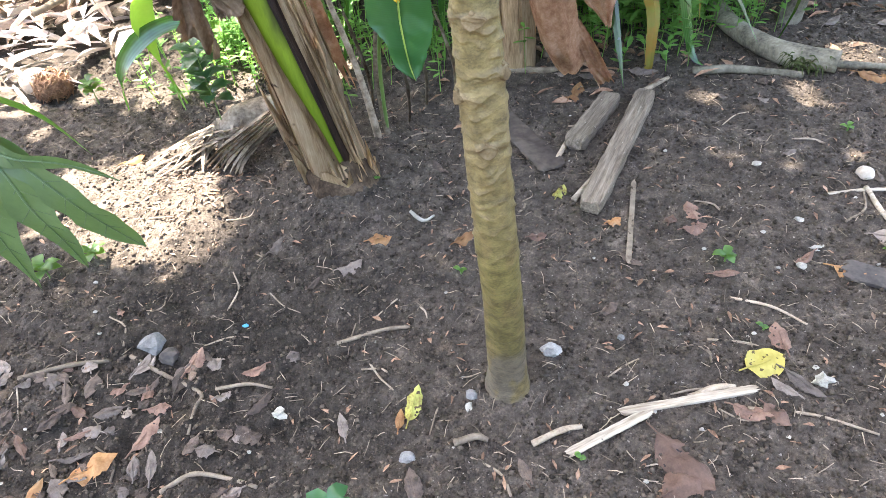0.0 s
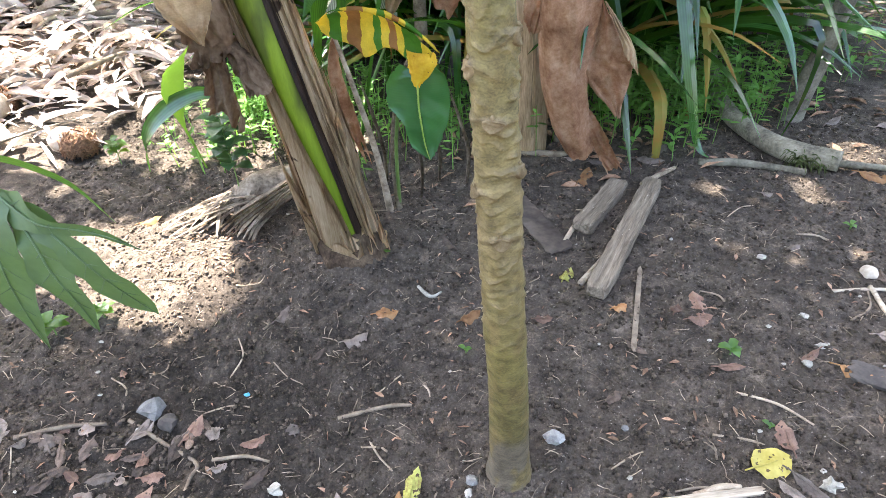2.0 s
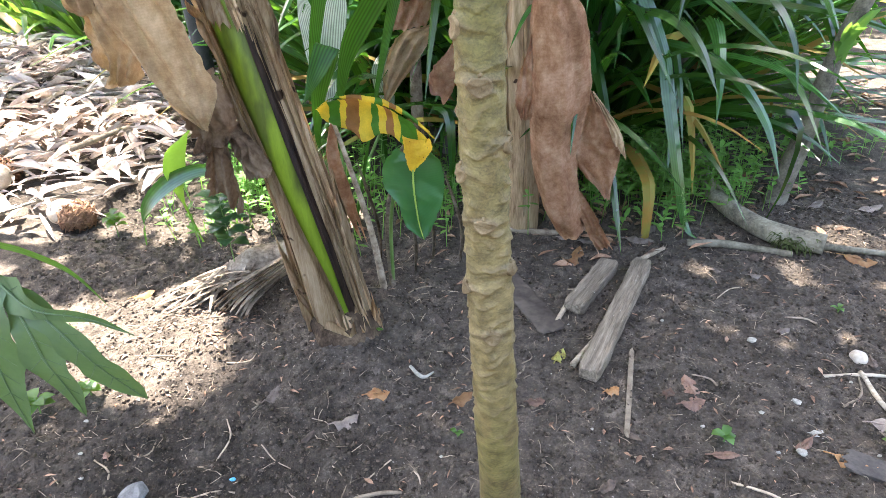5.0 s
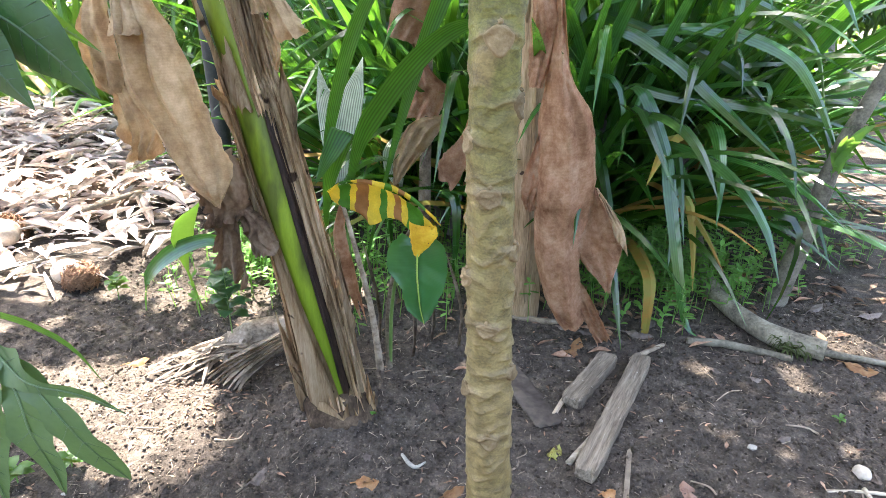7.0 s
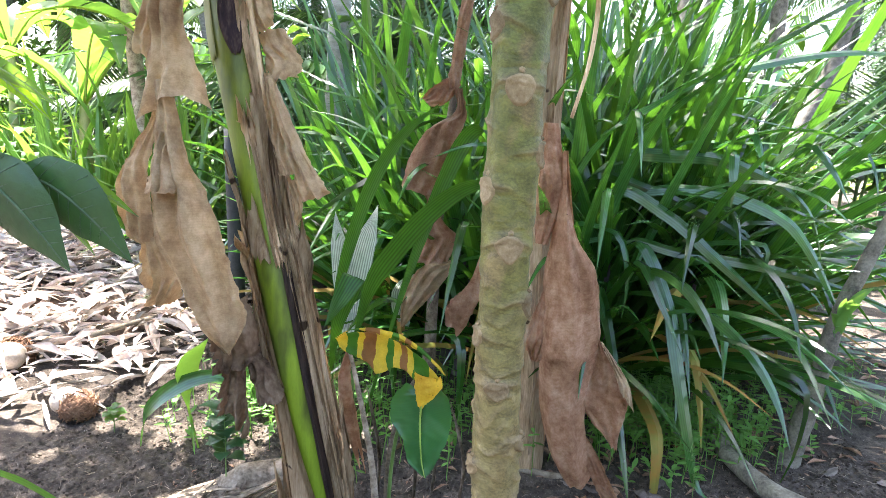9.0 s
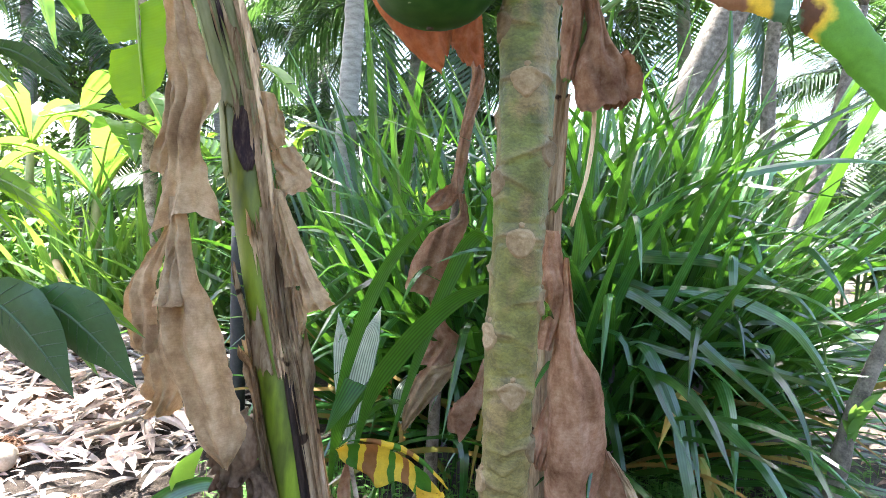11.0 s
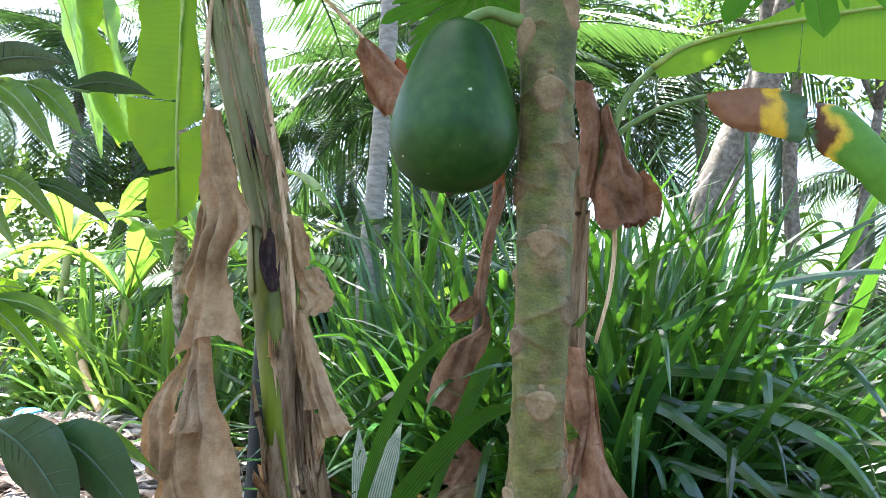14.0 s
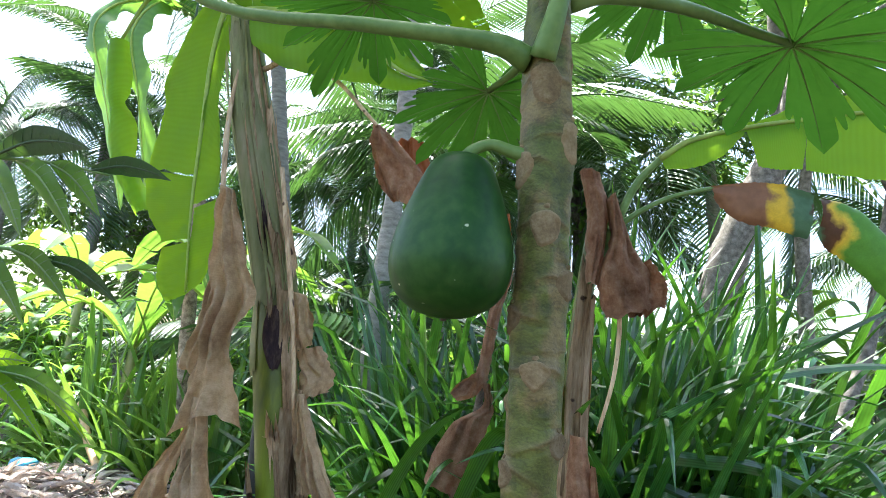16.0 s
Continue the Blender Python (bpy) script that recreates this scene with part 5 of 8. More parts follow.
part("midrib", tube(bmesh.new(), [(-0.148, 1.094, 0.612), (-0.151, 1.088, 0.52), (-0.147, 1.082, 0.452), (-0.139, 1.077, 0.373), (-0.125, 1.070, 0.315)], [0.004, 0.0035, 0.003, 0.0025, 0.0015], 14, 6), MIDRIB, shoot)
hanging("dead_leaf", shoot, DRYRED, [([(-0.42, 1.2, 0.75), (-0.44, 1.2, 0.6), (-0.42, 1.2, 0.45), (-0.38, 1.2, 0.28)], [0.01, 0.04, 0.05, 0.02], 1.4, (1, 0.3, 0), 85)])
for x, y, h, sd in ((-0.19, 1.32, 0.42, 1), (-0.34, 1.36, 0.48, 2), (0.0, 1.42, 0.4, 3), (-0.12, 1.45, 0.36, 4)):
    b = on_ground(x, y)
    hanging("dead_leaf", shoot, STUMP, [([b + Vector((0, 0, -0.01)), b + Vector((0.01, 0, h * 0.4)), b + Vector((-0.02, 0.01, h * 0.75)), b + Vector((-0.05, 0.02, h))], [0.009, 0.013, 0.012, 0.006], 1.5, (1, 0.3, 0), 87 + sd)])

# narrow dead leaves that hang in front of the strap leaves
strip = thing("banana_plant", (-0.20, 2.12, 0.0), "banana sucker with twisted narrow dead leaves", "banana plant", "banana plants")
part("stem", stem_tube([(-0.20, 2.14, -0.05), (-0.19, 2.14, 0.6), (-0.16, 2.13, 1.4), (-0.05, 2.10, 2.25)], [0.04, 0.03, 0.02, 0.012], seed=9.0), STUMP, strip)
folded(strip, DRYRED, [
    ([(-0.100, 2.34), (-0.087, 2.255), (-0.122, 2.026), (-0.150, 1.80), (-0.165, 1.70)], [(-0.065, 2.34), (-0.020, 2.243), (-0.066, 2.027), (-0.092, 1.80), (-0.105, 1.70)], (2.04, 2.0), dict(bulge=0.03, curl=0.03, seed=41.2)),
    ([(-0.150, 1.75), (-0.235, 1.685), (-0.266, 1.640)], [(-0.095, 1.72), (-0.150, 1.640), (-0.225, 1.605)], (2.0, 1.95), dict(bulge=0.03, curl=0.03, lip=0.02, seed=42.2)),
    ([(-0.125, 1.70), (-0.115, 1.60), (-0.215, 1.53), (-0.262, 1.485), (-0.325, 1.36), (-0.352, 1.235)], [(-0.088, 1.70), (-0.060, 1.585), (-0.070, 1.545), (-0.100, 1.44), (-0.136, 1.331), (-0.192, 1.200)], (2.0, 1.95), dict(bulge=0.04, curl=0.03, lip=0.02, seed=43.2)),
    ([(-0.250, 1.25), (-0.212, 1.10), (-0.258, 0.98), (-0.264, 0.885)], [(-0.195, 1.23), (-0.150, 1.10), (-0.075, 1.025), (-0.115, 0.900)], (1.99, 1.95), dict(bulge=0.05, curl=0.03, lip=0.02, seed=44.2))], "twisted russet dead leaf")
folded(strip, DRYBAN, [
    ([(-0.10, 0.90), (-0.247, 0.857), (-0.322, 0.706), (-0.329, 0.57)], [(-0.082, 0.87), (-0.145, 0.775), (-0.224, 0.68), (-0.316, 0.565)], (2.0, 1.95), dict(bulge=0.04, curl=0.02, seed=45.2))], "pale streaked dry leaf")
folded(strip, RUST, [
    ([(-0.60, 2.76), (-0.575, 2.60), (-0.487, 2.45), (-0.340, 2.285), (-0.205, 2.180)], [(-0.46, 2.76), (-0.42, 2.64), (-0.28, 2.52), (-0.16, 2.42), (-0.165, 2.290)], (1.74, 1.70), dict(bulge=0.05, curl=0.03, rag=0.03, seed=97.2)),
    ([(-0.21, 2.42), (-0.165, 2.30), (-0.115, 2.225)], [(-0.05, 2.44), (-0.035, 2.33), (-0.025, 2.20)], (1.71, 1.69), dict(bulge=0.04, curl=0.03, rag=0.03, seed=98.2))], "rust-orange dead leaf behind the fruit")
hanging("dead_leaf", strip, DRYRED, [([(0.04, 1.75, 0.98), (0.02, 1.70, 0.85), (-0.03, 1.68, 0.74), (-0.06, 1.68, 0.66)], [0.012, 0.05, 0.09, 0.08], 1.1, (1, 0.2, 0.4), 99)], "pinkish dry leaf flap")


# ---- strap-leaved clump ----
def strap_leaf(L, az, lean, droop, w, seed, kink=False):
    """One long channelled leaf that rises and arches over; some are broken over near the middle."""
    bm = bmesh.new()
    d = Vector((math.cos(az), math.sin(az), 0))
    r = random.Random(seed)
    pts, p, el, n = [], Vector((0, 0, 0)) + d * 0.04, lean, 7
    for i in range(n + 1):
        pts.append(p.copy())
        wayv = d * math.cos(el) + Vector((0, 0, math.sin(el)))
        p = p + wayv * L / n
        el -= droop * (0.25 + i / n) / n * 2
        if kink and i == 4:
            el -= r.uniform(0.7, 1.3)
    side = Vector((-math.sin(az), math.cos(az), 0))
    tw = r.uniform(-0.5, 0.5)
    for u in (-1.0, 1.0):
        blade(bm, pts, [w * 0.75, w, w, w * 0.95, w * 0.85, w * 0.65, w * 0.4, 0.0], 20, 1, vee=0.48, side=side, twist=tw, seed=seed, u0=min(u, 0.0), u1=max(u, 0.0))
    return bm


def strap_plant(seed, leaves, length, spread, material, label, width=0.042, fan=None):
    r = random.Random(seed)
    ob = thing("strap_leaf_plant", (0, 0, 0), label, "strap-leaf plant", "strap-leaf clumps")
    for i in range(leaves):
        f = i / (leaves - 1)
        az = r.uniform(*fan) if fan else i * 2.39996 + r.uniform(-0.3, 0.3)
        lean = radians(86 - spread * f + r.uniform(-7, 7))
        L = length * r.uniform(0.8, 1.1) * ((1.0 - 0.10 * f) if fan else (1.05 - 0.38 * f))
        bm = strap_leaf(L, az, lean, r.uniform(0.10, 0.5) + (0.35 if fan else 0.75) * f, width * r.uniform(0.8, 1.15), seed * 100 + i, r.random() < 0.22)
        old = material is STRAP and f > 0.93 and not fan
        part("leaf", bm, STRAP_OLD if old else material, ob, "yellowing drooping leaf" if old else "")
    bm = bmesh.new()
    tube(bm, [(0, 0, -0.06), (0.01, 0, 0.06), (0, 0.01, 0.16)], [0.07, 0.065, 0.03], 8, 10, 0.15, 9)
    part("stump", bm, DARKWOOD, ob)
    return ob


def stemmed(seed, leaves, length, stem, material, label, width):
    """A rosette of wide arching leaves on a short leaning stem."""
    r = random.Random(seed)
    ob = thing("strap_leaf_plant", (0, 0, 0), label, "strap-leaf plant", "strap-leaf clumps")
    part("stem", tube(bmesh.new(), [(0, 0, -0.06), (0.02, 0, stem * 0.5), (0, 0.02, stem + 0.1)], [0.055, 0.045, 0.03], 14, 10, 0.2, 9), DARKWOOD, ob)
    for i in range(leaves):
        f = i / (leaves - 1)
        bm = strap_leaf(length * r.uniform(0.8, 1.1), i * 2.39996 + r.uniform(-0.3, 0.3), radians(80 - 62 * f + r.uniform(-6, 6)), r.uniform(0.9, 1.7), width * r.uniform(0.85, 1.15), seed * 100 + i, r.random() < 0.3)
        bmesh.ops.translate(bm, verts=bm.verts, vec=(0, 0, stem * (1.02 - 0.25 * f)))
        part("leaf", bm, material, ob)
    return ob


def set_thing(ob, x, y, turn, size, sink=0.0):
    ob.matrix_basis = pose(x, y, ground_z(x, y, False) - sink, 0, 0, turn) @ Matrix.Scale(size, 4)


def again(ob, x, y, turn, size, sink=0.0, lean=0.0):
    """Another plant like ob at a place of its own."""
    keep = ob.scale.copy()
    ob.scale = (1, 1, 1)
    c = copy_thing(ob, pose(x, y, ground_z(x, y, False) - sink, lean, 0, turn) @ Matrix.Scale(size, 4))
    ob.scale = keep
    return c


DARKL = "clump of long arching glossy dark green strap leaves"
pa = strap_plant(1, 58, 2.45, 62, STRAP, DARKL, 0.042)
pb = strap_plant(2, 52, 2.75, 50, STRAP, DARKL, 0.044)
pc = strap_plant(3, 60, 2.05, 74, STRAP, DARKL, 0.040)
# sideways-reaching plants at the rim of the clump
pr = strap_plant(6, 34, 2.5, 66, STRAP, "strap-leaf plant with stiff leaves reaching far out", 0.040, (-0.25, 1.1))
pl = strap_plant(7, 26, 2.1, 56, STRAP, "strap-leaf plant with stiff leaves reaching far out", 0.042, (1.9, 3.3))
set_thing(pr, 0.55, 2.62, 0, 1.0)
set_thing(pl, -0.15, 2.95, 0, 1.0)
again(pr, 0.95, 2.95, 12, 1.05)
again(pr, 0.30, 3.0, -8, 1.1)
again(pl, 0.25, 3.3, 5, 1.15)
again(pr, 0.75, 3.35, 6, 1.2)
again(pr, 0.10, 3.45, -5, 1.25)
again(pr, 1.25, 3.2, 16, 1.1)
set_thing(pa, 0.95, 2.75, 0, 0.95)
set_thing(pb, 0.50, 2.60, 40, 0.95)
set_thing(pc, 1.30, 2.95, 80, 0.95)
for k, (src, x, y, turn, size) in enumerate([(pb, 0.75, 3.25, 100, 1.05), (pa, -0.25, 3.15, 200, 0.95), (pb, 0.72, 2.72, 150, 0.85), (pb, 1.15, 3.35, 250, 1.0), (pb, 0.15, 2.95, 300, 1.0), (pa, 0.05, 3.8, 70, 1.1),
                                             (pb, -0.75, 3.9, 20, 1.1), (pc, -0.55, 3.35, 310, 0.9), (pa, 1.0, 4.4, 130, 1.1), (pb, 0.4, 4.8, 290, 1.25), (pa, -1.2, 4.6, 15, 1.1)]):
    again(src, x, y, turn, size)

STEML = "rosette of wide arching dark green leaves on a stem"
st = stemmed(5, 32, 1.4, 0.85, STRAP, STEML, 0.036)
set_thing(st, 0.72, 2.42, 0, 1.0)
again(st, 1.28, 2.62, 140, 1.0)
again(st, 0.35, 2.95, 250, 1.0)
again(st, 1.75, 3.0, 60, 1.0)
again(pb, 1.65, 3.30, 200, 1.15)
again(pb, -0.45, 3.1, 15, 0.85)
again(st, -0.05, 2.75, 310, 1.0)

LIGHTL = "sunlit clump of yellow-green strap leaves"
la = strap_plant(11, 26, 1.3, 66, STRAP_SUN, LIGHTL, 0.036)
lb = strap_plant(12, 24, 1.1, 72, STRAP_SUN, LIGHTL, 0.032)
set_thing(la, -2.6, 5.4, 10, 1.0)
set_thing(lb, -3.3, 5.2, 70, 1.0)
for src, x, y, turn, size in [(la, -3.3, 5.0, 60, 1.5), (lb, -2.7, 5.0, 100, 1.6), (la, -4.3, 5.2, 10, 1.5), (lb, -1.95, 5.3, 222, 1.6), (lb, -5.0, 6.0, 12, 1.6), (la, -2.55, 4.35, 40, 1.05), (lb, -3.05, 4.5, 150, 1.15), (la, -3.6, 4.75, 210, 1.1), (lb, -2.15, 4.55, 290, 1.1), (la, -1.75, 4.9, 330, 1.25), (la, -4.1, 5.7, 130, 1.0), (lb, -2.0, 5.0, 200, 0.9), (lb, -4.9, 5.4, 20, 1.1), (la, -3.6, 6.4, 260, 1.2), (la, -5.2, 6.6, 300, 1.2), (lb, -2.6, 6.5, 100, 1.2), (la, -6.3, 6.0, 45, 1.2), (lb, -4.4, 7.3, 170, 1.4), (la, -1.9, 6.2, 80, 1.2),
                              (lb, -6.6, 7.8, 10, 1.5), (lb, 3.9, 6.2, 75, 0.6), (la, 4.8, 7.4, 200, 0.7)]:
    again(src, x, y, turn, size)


# ---- leafy shrubs behind on the sunny side ----
def leafy_shrub(seed, canes, height, leaf_len, material, label, w=0.26):
    r = random.Random(seed)
    ob = thing("leafy_shrub", (0, 0, 0), label, "shrub", "leafy shrubs")
    for k in range(canes):
        az, tilt = r.uniform(0, 6.28), r.uniform(0.05, 0.45)
        h = height * r.uniform(0.65, 1.1)
        top = Vector((math.cos(az) * tilt * h, math.sin(az) * tilt * h, h))
        line = [Vector((math.cos(az) * 0.06, math.sin(az) * 0.06, -0.05)), top * 0.5 + Vector((0, 0, 0.06)), top]
        cane = part("cane", tube(bmesh.new(), line, [0.012, 0.009, 0.004], 10, 6), PETIOLE, ob)
        bm = bmesh.new()
        m = int(9 + h * 5)
        for i in range(m):
            s = 0.25 + 0.75 * i / (m - 1)
            p = line[0].lerp(line[1], s * 2) if s < 0.5 else line[1].lerp(line[2], s * 2 - 1)
            la2 = i * 2.4 + r.uniform(-0.4, 0.4)
            d = Vector((math.cos(la2), math.sin(la2), 0))
            L = leaf_len * r.uniform(0.7, 1.2)
            e = r.uniform(0.1, 0.7)
            blade(bm, [p, p + d * L * 0.45 + Vector((0, 0, L * e * 0.45)), p + d * L * 0.8 + Vector((0, 0, L * e * 0.45)), p + d * L + Vector((0, 0, L * (e * 0.45 - 0.25)))],
                  [0.01 * L, w * 0.55 * L, w * 0.6 * L, w * 0.4 * L, 0.0], 6, 2, vee=0.2, seed=seed + i)
        part("leaves", bm, material, cane)
    return ob


sa = leafy_shrub(21, 7, 1.35, 0.34, BROAD, "sunlit leafy green shrub with lance-shaped leaves")
sb = leafy_shrub(22, 6, 1.0, 0.26, BROAD, "low leafy green shrub with lance-shaped leaves", 0.34)
set_thing(sa, -4.3, 6.1, 0, 1.0)
set_thing(sb, -2.9, 5.9, 0, 1.0)
for src, x, y, turn, size in [(sa, -5.6, 6.3, 60, 1.2), (sb, -3.7, 5.6, 140, 1.0), (sa, -3.3, 7.2, 200, 1.5), (sa, -1.5, 6.6, 20, 1.3), (sb, -5.0, 5.3, 250, 1.1), (sa, -6.8, 7.2, 100, 1.6), (sb, -2.2, 6.8, 310, 1.5), (sa, 1.0, 6.6, 33, 1.7), (sa, -0.6, 6.3, 77, 1.6),
                              (sb, 5.2, 9.3, 210, 0.9), (sa, 3.3, 7.2, 50, 1.7), (sa, 4.6, 8.4, 160, 2.2), (sb, 2.6, 6.6, 100, 1.6), (sa, 6.3, 9.6, 300, 2.4), (sa, -4.9, 8.8, 30, 2.0), (sa, -8.2, 8.8, 80, 2.0), (sb, -7.4, 5.8, 200, 1.5), (sa, -2.6, 9.2, 190, 2.0)]:
    again(src, x, y, turn, size)


# ---- small banana plants in the sun ----
def far_banana(x, y, h, seed, n=6):
    r = random.Random(seed)
    b = on_ground(x, y)
    ob = thing("banana_plant", b, "small sunlit banana plant with pale green leaves", "banana plant", "banana plants")
    top = b + Vector((0.05, 0, h))
    part("stem", tube(bmesh.new(), [b + Vector((0, 0, -0.05)), b + Vector((0.03, 0, h * 0.5)), top], [0.09, 0.07, 0.045], 12, 12), SHEATH_GREEN, ob)
    for i in range(n):
        az = i * 6.28 / n + r.uniform(-0.3, 0.3)
        d = Vector((math.cos(az), math.sin(az), 0))
        e, L = r.uniform(0.35, 1.1), r.uniform(1.0, 1.5)
        sp = [top, top + d * L * 0.3 + Vector((0, 0, L * e * 0.45)), top + d * L * 0.65 + Vector((0, 0, L * e * 0.55)), top + d * L + Vector((0, 0, L * e * 0.25))]
        s2 = Vector((-math.sin(az), math.cos(az), 0))
        part("leaf_blade", torn_leaf(sp, [0.02, 0.10, 0.17, 0.18, 0.14, 0.0], 6, s2, seed * 10 + i, 0.3, cross=2), BANANA_FAR, ob)
        part("midrib", tube(bmesh.new(), [q - Vector((0, 0, 0.006)) for q in sp], [0.016, 0.011, 0.008, 0.004], 10, 6), MIDRIB, ob)
    return ob


far_banana(-2.9, 4.6, 1.75, 1)
far_banana(-4.1, 5.3, 1.35, 2)
far_banana(-6.0, 6.8, 2.2, 3)
wl = thing("banana_plant", on_ground(-3.1, 4.9), "tall banana plant with wavy sunlit hanging leaf", "banana plant", "banana plants")
part("stem", tube(bmesh.new(), [(-3.1, 4.9, -0.05), (-3.3, 4.9, 2.5), (-3.5, 4.9, 5.2)], [0.08, 0.065, 0.045], 20, 12), STUMP, wl)
for x0, z0, x1, z1, wv, sd in ((-4.70, 4.95, -4.00, 2.95, 0.17, 300), (-4.25, 4.9, -3.75, 3.1, 0.14, 301)):
    bm = bmesh.new()
    blade(bm, [(-3.5, 4.9, 5.15), (x0 * 0.7 - 3.5 * 0.3, 4.75, 5.35), (x0, 4.6, z0), (x0 * 0.6 + x1 * 0.4, 4.6, z0 * 0.6 + z1 * 0.4), (x1, 4.6, z1)], [0.05, wv * 0.8, wv * 1.1, wv * 0.85, wv * 1.25, wv * 0.9, wv * 1.2, wv, wv * 0.3], 60, 6, cup=0.5, side=(0.9, 0.4, 0), ripple=0.9, rfreq=9, twist=1.3, seed=sd)
    part("leaf_blade", bm, BANANA_FAR, wl, "wavy sunlit banana leaf")
    part("midrib", tube(bmesh.new(), [(-3.5, 4.9, 5.15), (x0 * 0.7 - 3.5 * 0.3, 4.75, 5.35), (x0, 4.6, z0), (x0 * 0.6 + x1 * 0.4, 4.6, z0 * 0.6 + z1 * 0.4), (x1, 4.6, z1)], [0.02, 0.015, 0.01, 0.005], 20, 6), MIDRIB, wl)


# ---- coconut palms ----
def frond_mesh(seed, L=2.6, droop=1.1, pairs=52):
    r = random.Random(seed)
    bm = bmesh.new()
    pts = [Vector((0, 0, 0)), Vector((L * 0.35, 0, L * 0.10)), Vector((L * 0.7, 0, L * (0.10 - 0.12 * droop))), Vector((L, 0, L * (0.02 - 0.35 * droop)))]
    tube(bm, pts, [0.030, 0.018, 0.012, 0.004], 14, 5)
    S = spline(pts, 100)
    for i in range(pairs):
        s = 0.12 + 0.88 * i / pairs
        p, T = S[int(s * 100)]
        for sg in (-1, 1):
            ln = 0.62 * math.sin(math.pi * (0.12 + 0.82 * s)) + 0.12
            d = (Vector((0, sg, 0)) * 0.9 + T * 0.55).normalized()
            hang = r.uniform(0.35, 0.8)
            q = [p, p + d * ln * 0.5 - Vector((0, 0, ln * hang * 0.18)), p + d * ln * 0.85 - Vector((0, 0, ln * hang * 0.7))]
            blade(bm, q, [0.013, 0.017, 0.003], 4, 2, vee=0.2, seed=i)
    return finish("frond", bm, PALM)


FRONDS = [frond_mesh(k, droop=dd) for k, dd in ((1, 0.8), (2, 1.2), (3, 1.7))]


def coconut_palm(base, top, r0, fronds, seed, bend=0.3, low=-0.6):
    r = random.Random(seed)
    base, top = Vector(base), Vector(top)
    ob = thing("coconut_palm", base, "coconut palm with ringed grey trunk and feathery fronds", "palm", "coconut palms")
    mid = base.lerp(top, 0.5) + Vector((bend, 0, 0))
    part("trunk", tube(bmesh.new(), [base - Vector((0, 0, 0.1)), base.lerp(mid, 0.5), mid, mid.lerp(top, 0.5), top], [r0 * 1.25, r0, r0 * 0.92, r0 * 0.85, r0 * 0.8], 90, 14, 0.06, 6, seed,
                       fn=lambda s, a, p: 0.012 * ((s * (top - base).length * 9) % 1.0)), PALMTRUNK, ob)
    for i in range(fronds):
        az = i * 2.39996 + r.uniform(-0.2, 0.2)
        el = r.uniform(low, 0.9)
        f = new("frond", FRONDS[i % 3])
        f.parent = ob
        f.matrix_basis = Matrix.Translation(top - base) @ Euler((r.uniform(-0.3, 0.3), -el, az)).to_matrix().to_4x4() @ Matrix.Scale(r.uniform(0.95, 1.3), 4)
    return ob


coconut_palm((-2.25, 6.1, 0), (-3.55, 6.2, 6.6), 0.105, 6, 1, -0.05)
coconut_palm((-1.4, 8.2, 0), (-1.0, 8.0, 4.6), 0.12, 18, 2, 0.1, -0.9)
coconut_palm((-9.0, 12.5, 0), (-8.6, 12.0, 5.6), 0.13, 16, 3, 0.2, -0.9)
coconut_palm((-5.6, 12.0, 0), (-6.2, 12.0, 6.4), 0.13, 16, 4, 0.2, -1.0)
coconut_palm((-9.6, 11.5, 0), (-9.8, 11.5, 7.6), 0.13, 18, 11, 0.1, -1.2)
coconut_palm((-12.0, 11.5, 0), (-12.2, 11.5, 6.2), 0.13, 18, 12, 0.1, -1.2)
coconut_palm((-1.9, 11.4, 0), (-2.2, 11.4, 8.0), 0.13, 18, 8, 0.1, -1.3)
coconut_palm((0.9, 12.0, 0), (0.8, 12.0, 8.6), 0.13, 18, 9, 0.1, -1.3)
coconut_palm((-3.9, 14.0, 0), (-4.2, 14.0, 8.2), 0.13, 18, 10, 0.1, -1.2)
coconut_palm((3.6, 10.5, 0), (3.2, 10.0, 6.0), 0.13, 16, 5, 0.2, -0.9)
coconut_palm((6.6, 9.0, 0), (6.5, 9.0, 3.6), 0.15, 14, 6, 0.0, -0.8)
coconut_palm((8.5, 12.0, 0), (9.5, 12.0, 4.8), 0.15, 14, 7, 0.1, -0.8)
for k, (x, y, h) in enumerate(((-1.2, 8.8, 3.4), (0.4, 9.0, 4.4), (-3.9, 10.8, 4.0), (-0.6, 10.2, 5.6), (-7.2, 10.8, 2.6), (6.6, 9.6, 3.6))):
    coconut_palm((x, y + 1.5, 0), (x + 0.1, y + 1.5, h + 0.9), 0.11, 12, 40 + k, 0.05, -0.7)
for k, (x, y, h) in enumerate(((-0.9, 6.9, 0.9), (0.9, 7.4, 1.1), (-3.0, 8.6, 1.2), (-6.6, 9.6, 1.0), (5.2, 11.0, 0.8), (-1.8, 10.5, 2.4))):
    coconut_palm((x, y, 0), (x, y, h), 0.10, 13, 20 + k, 0.0, 0.15)


coconut_palm((-1.50, 5.3, 0), (-1.30, 5.1, 7.4), 0.10, 8, 61, 0.05, 0.1)


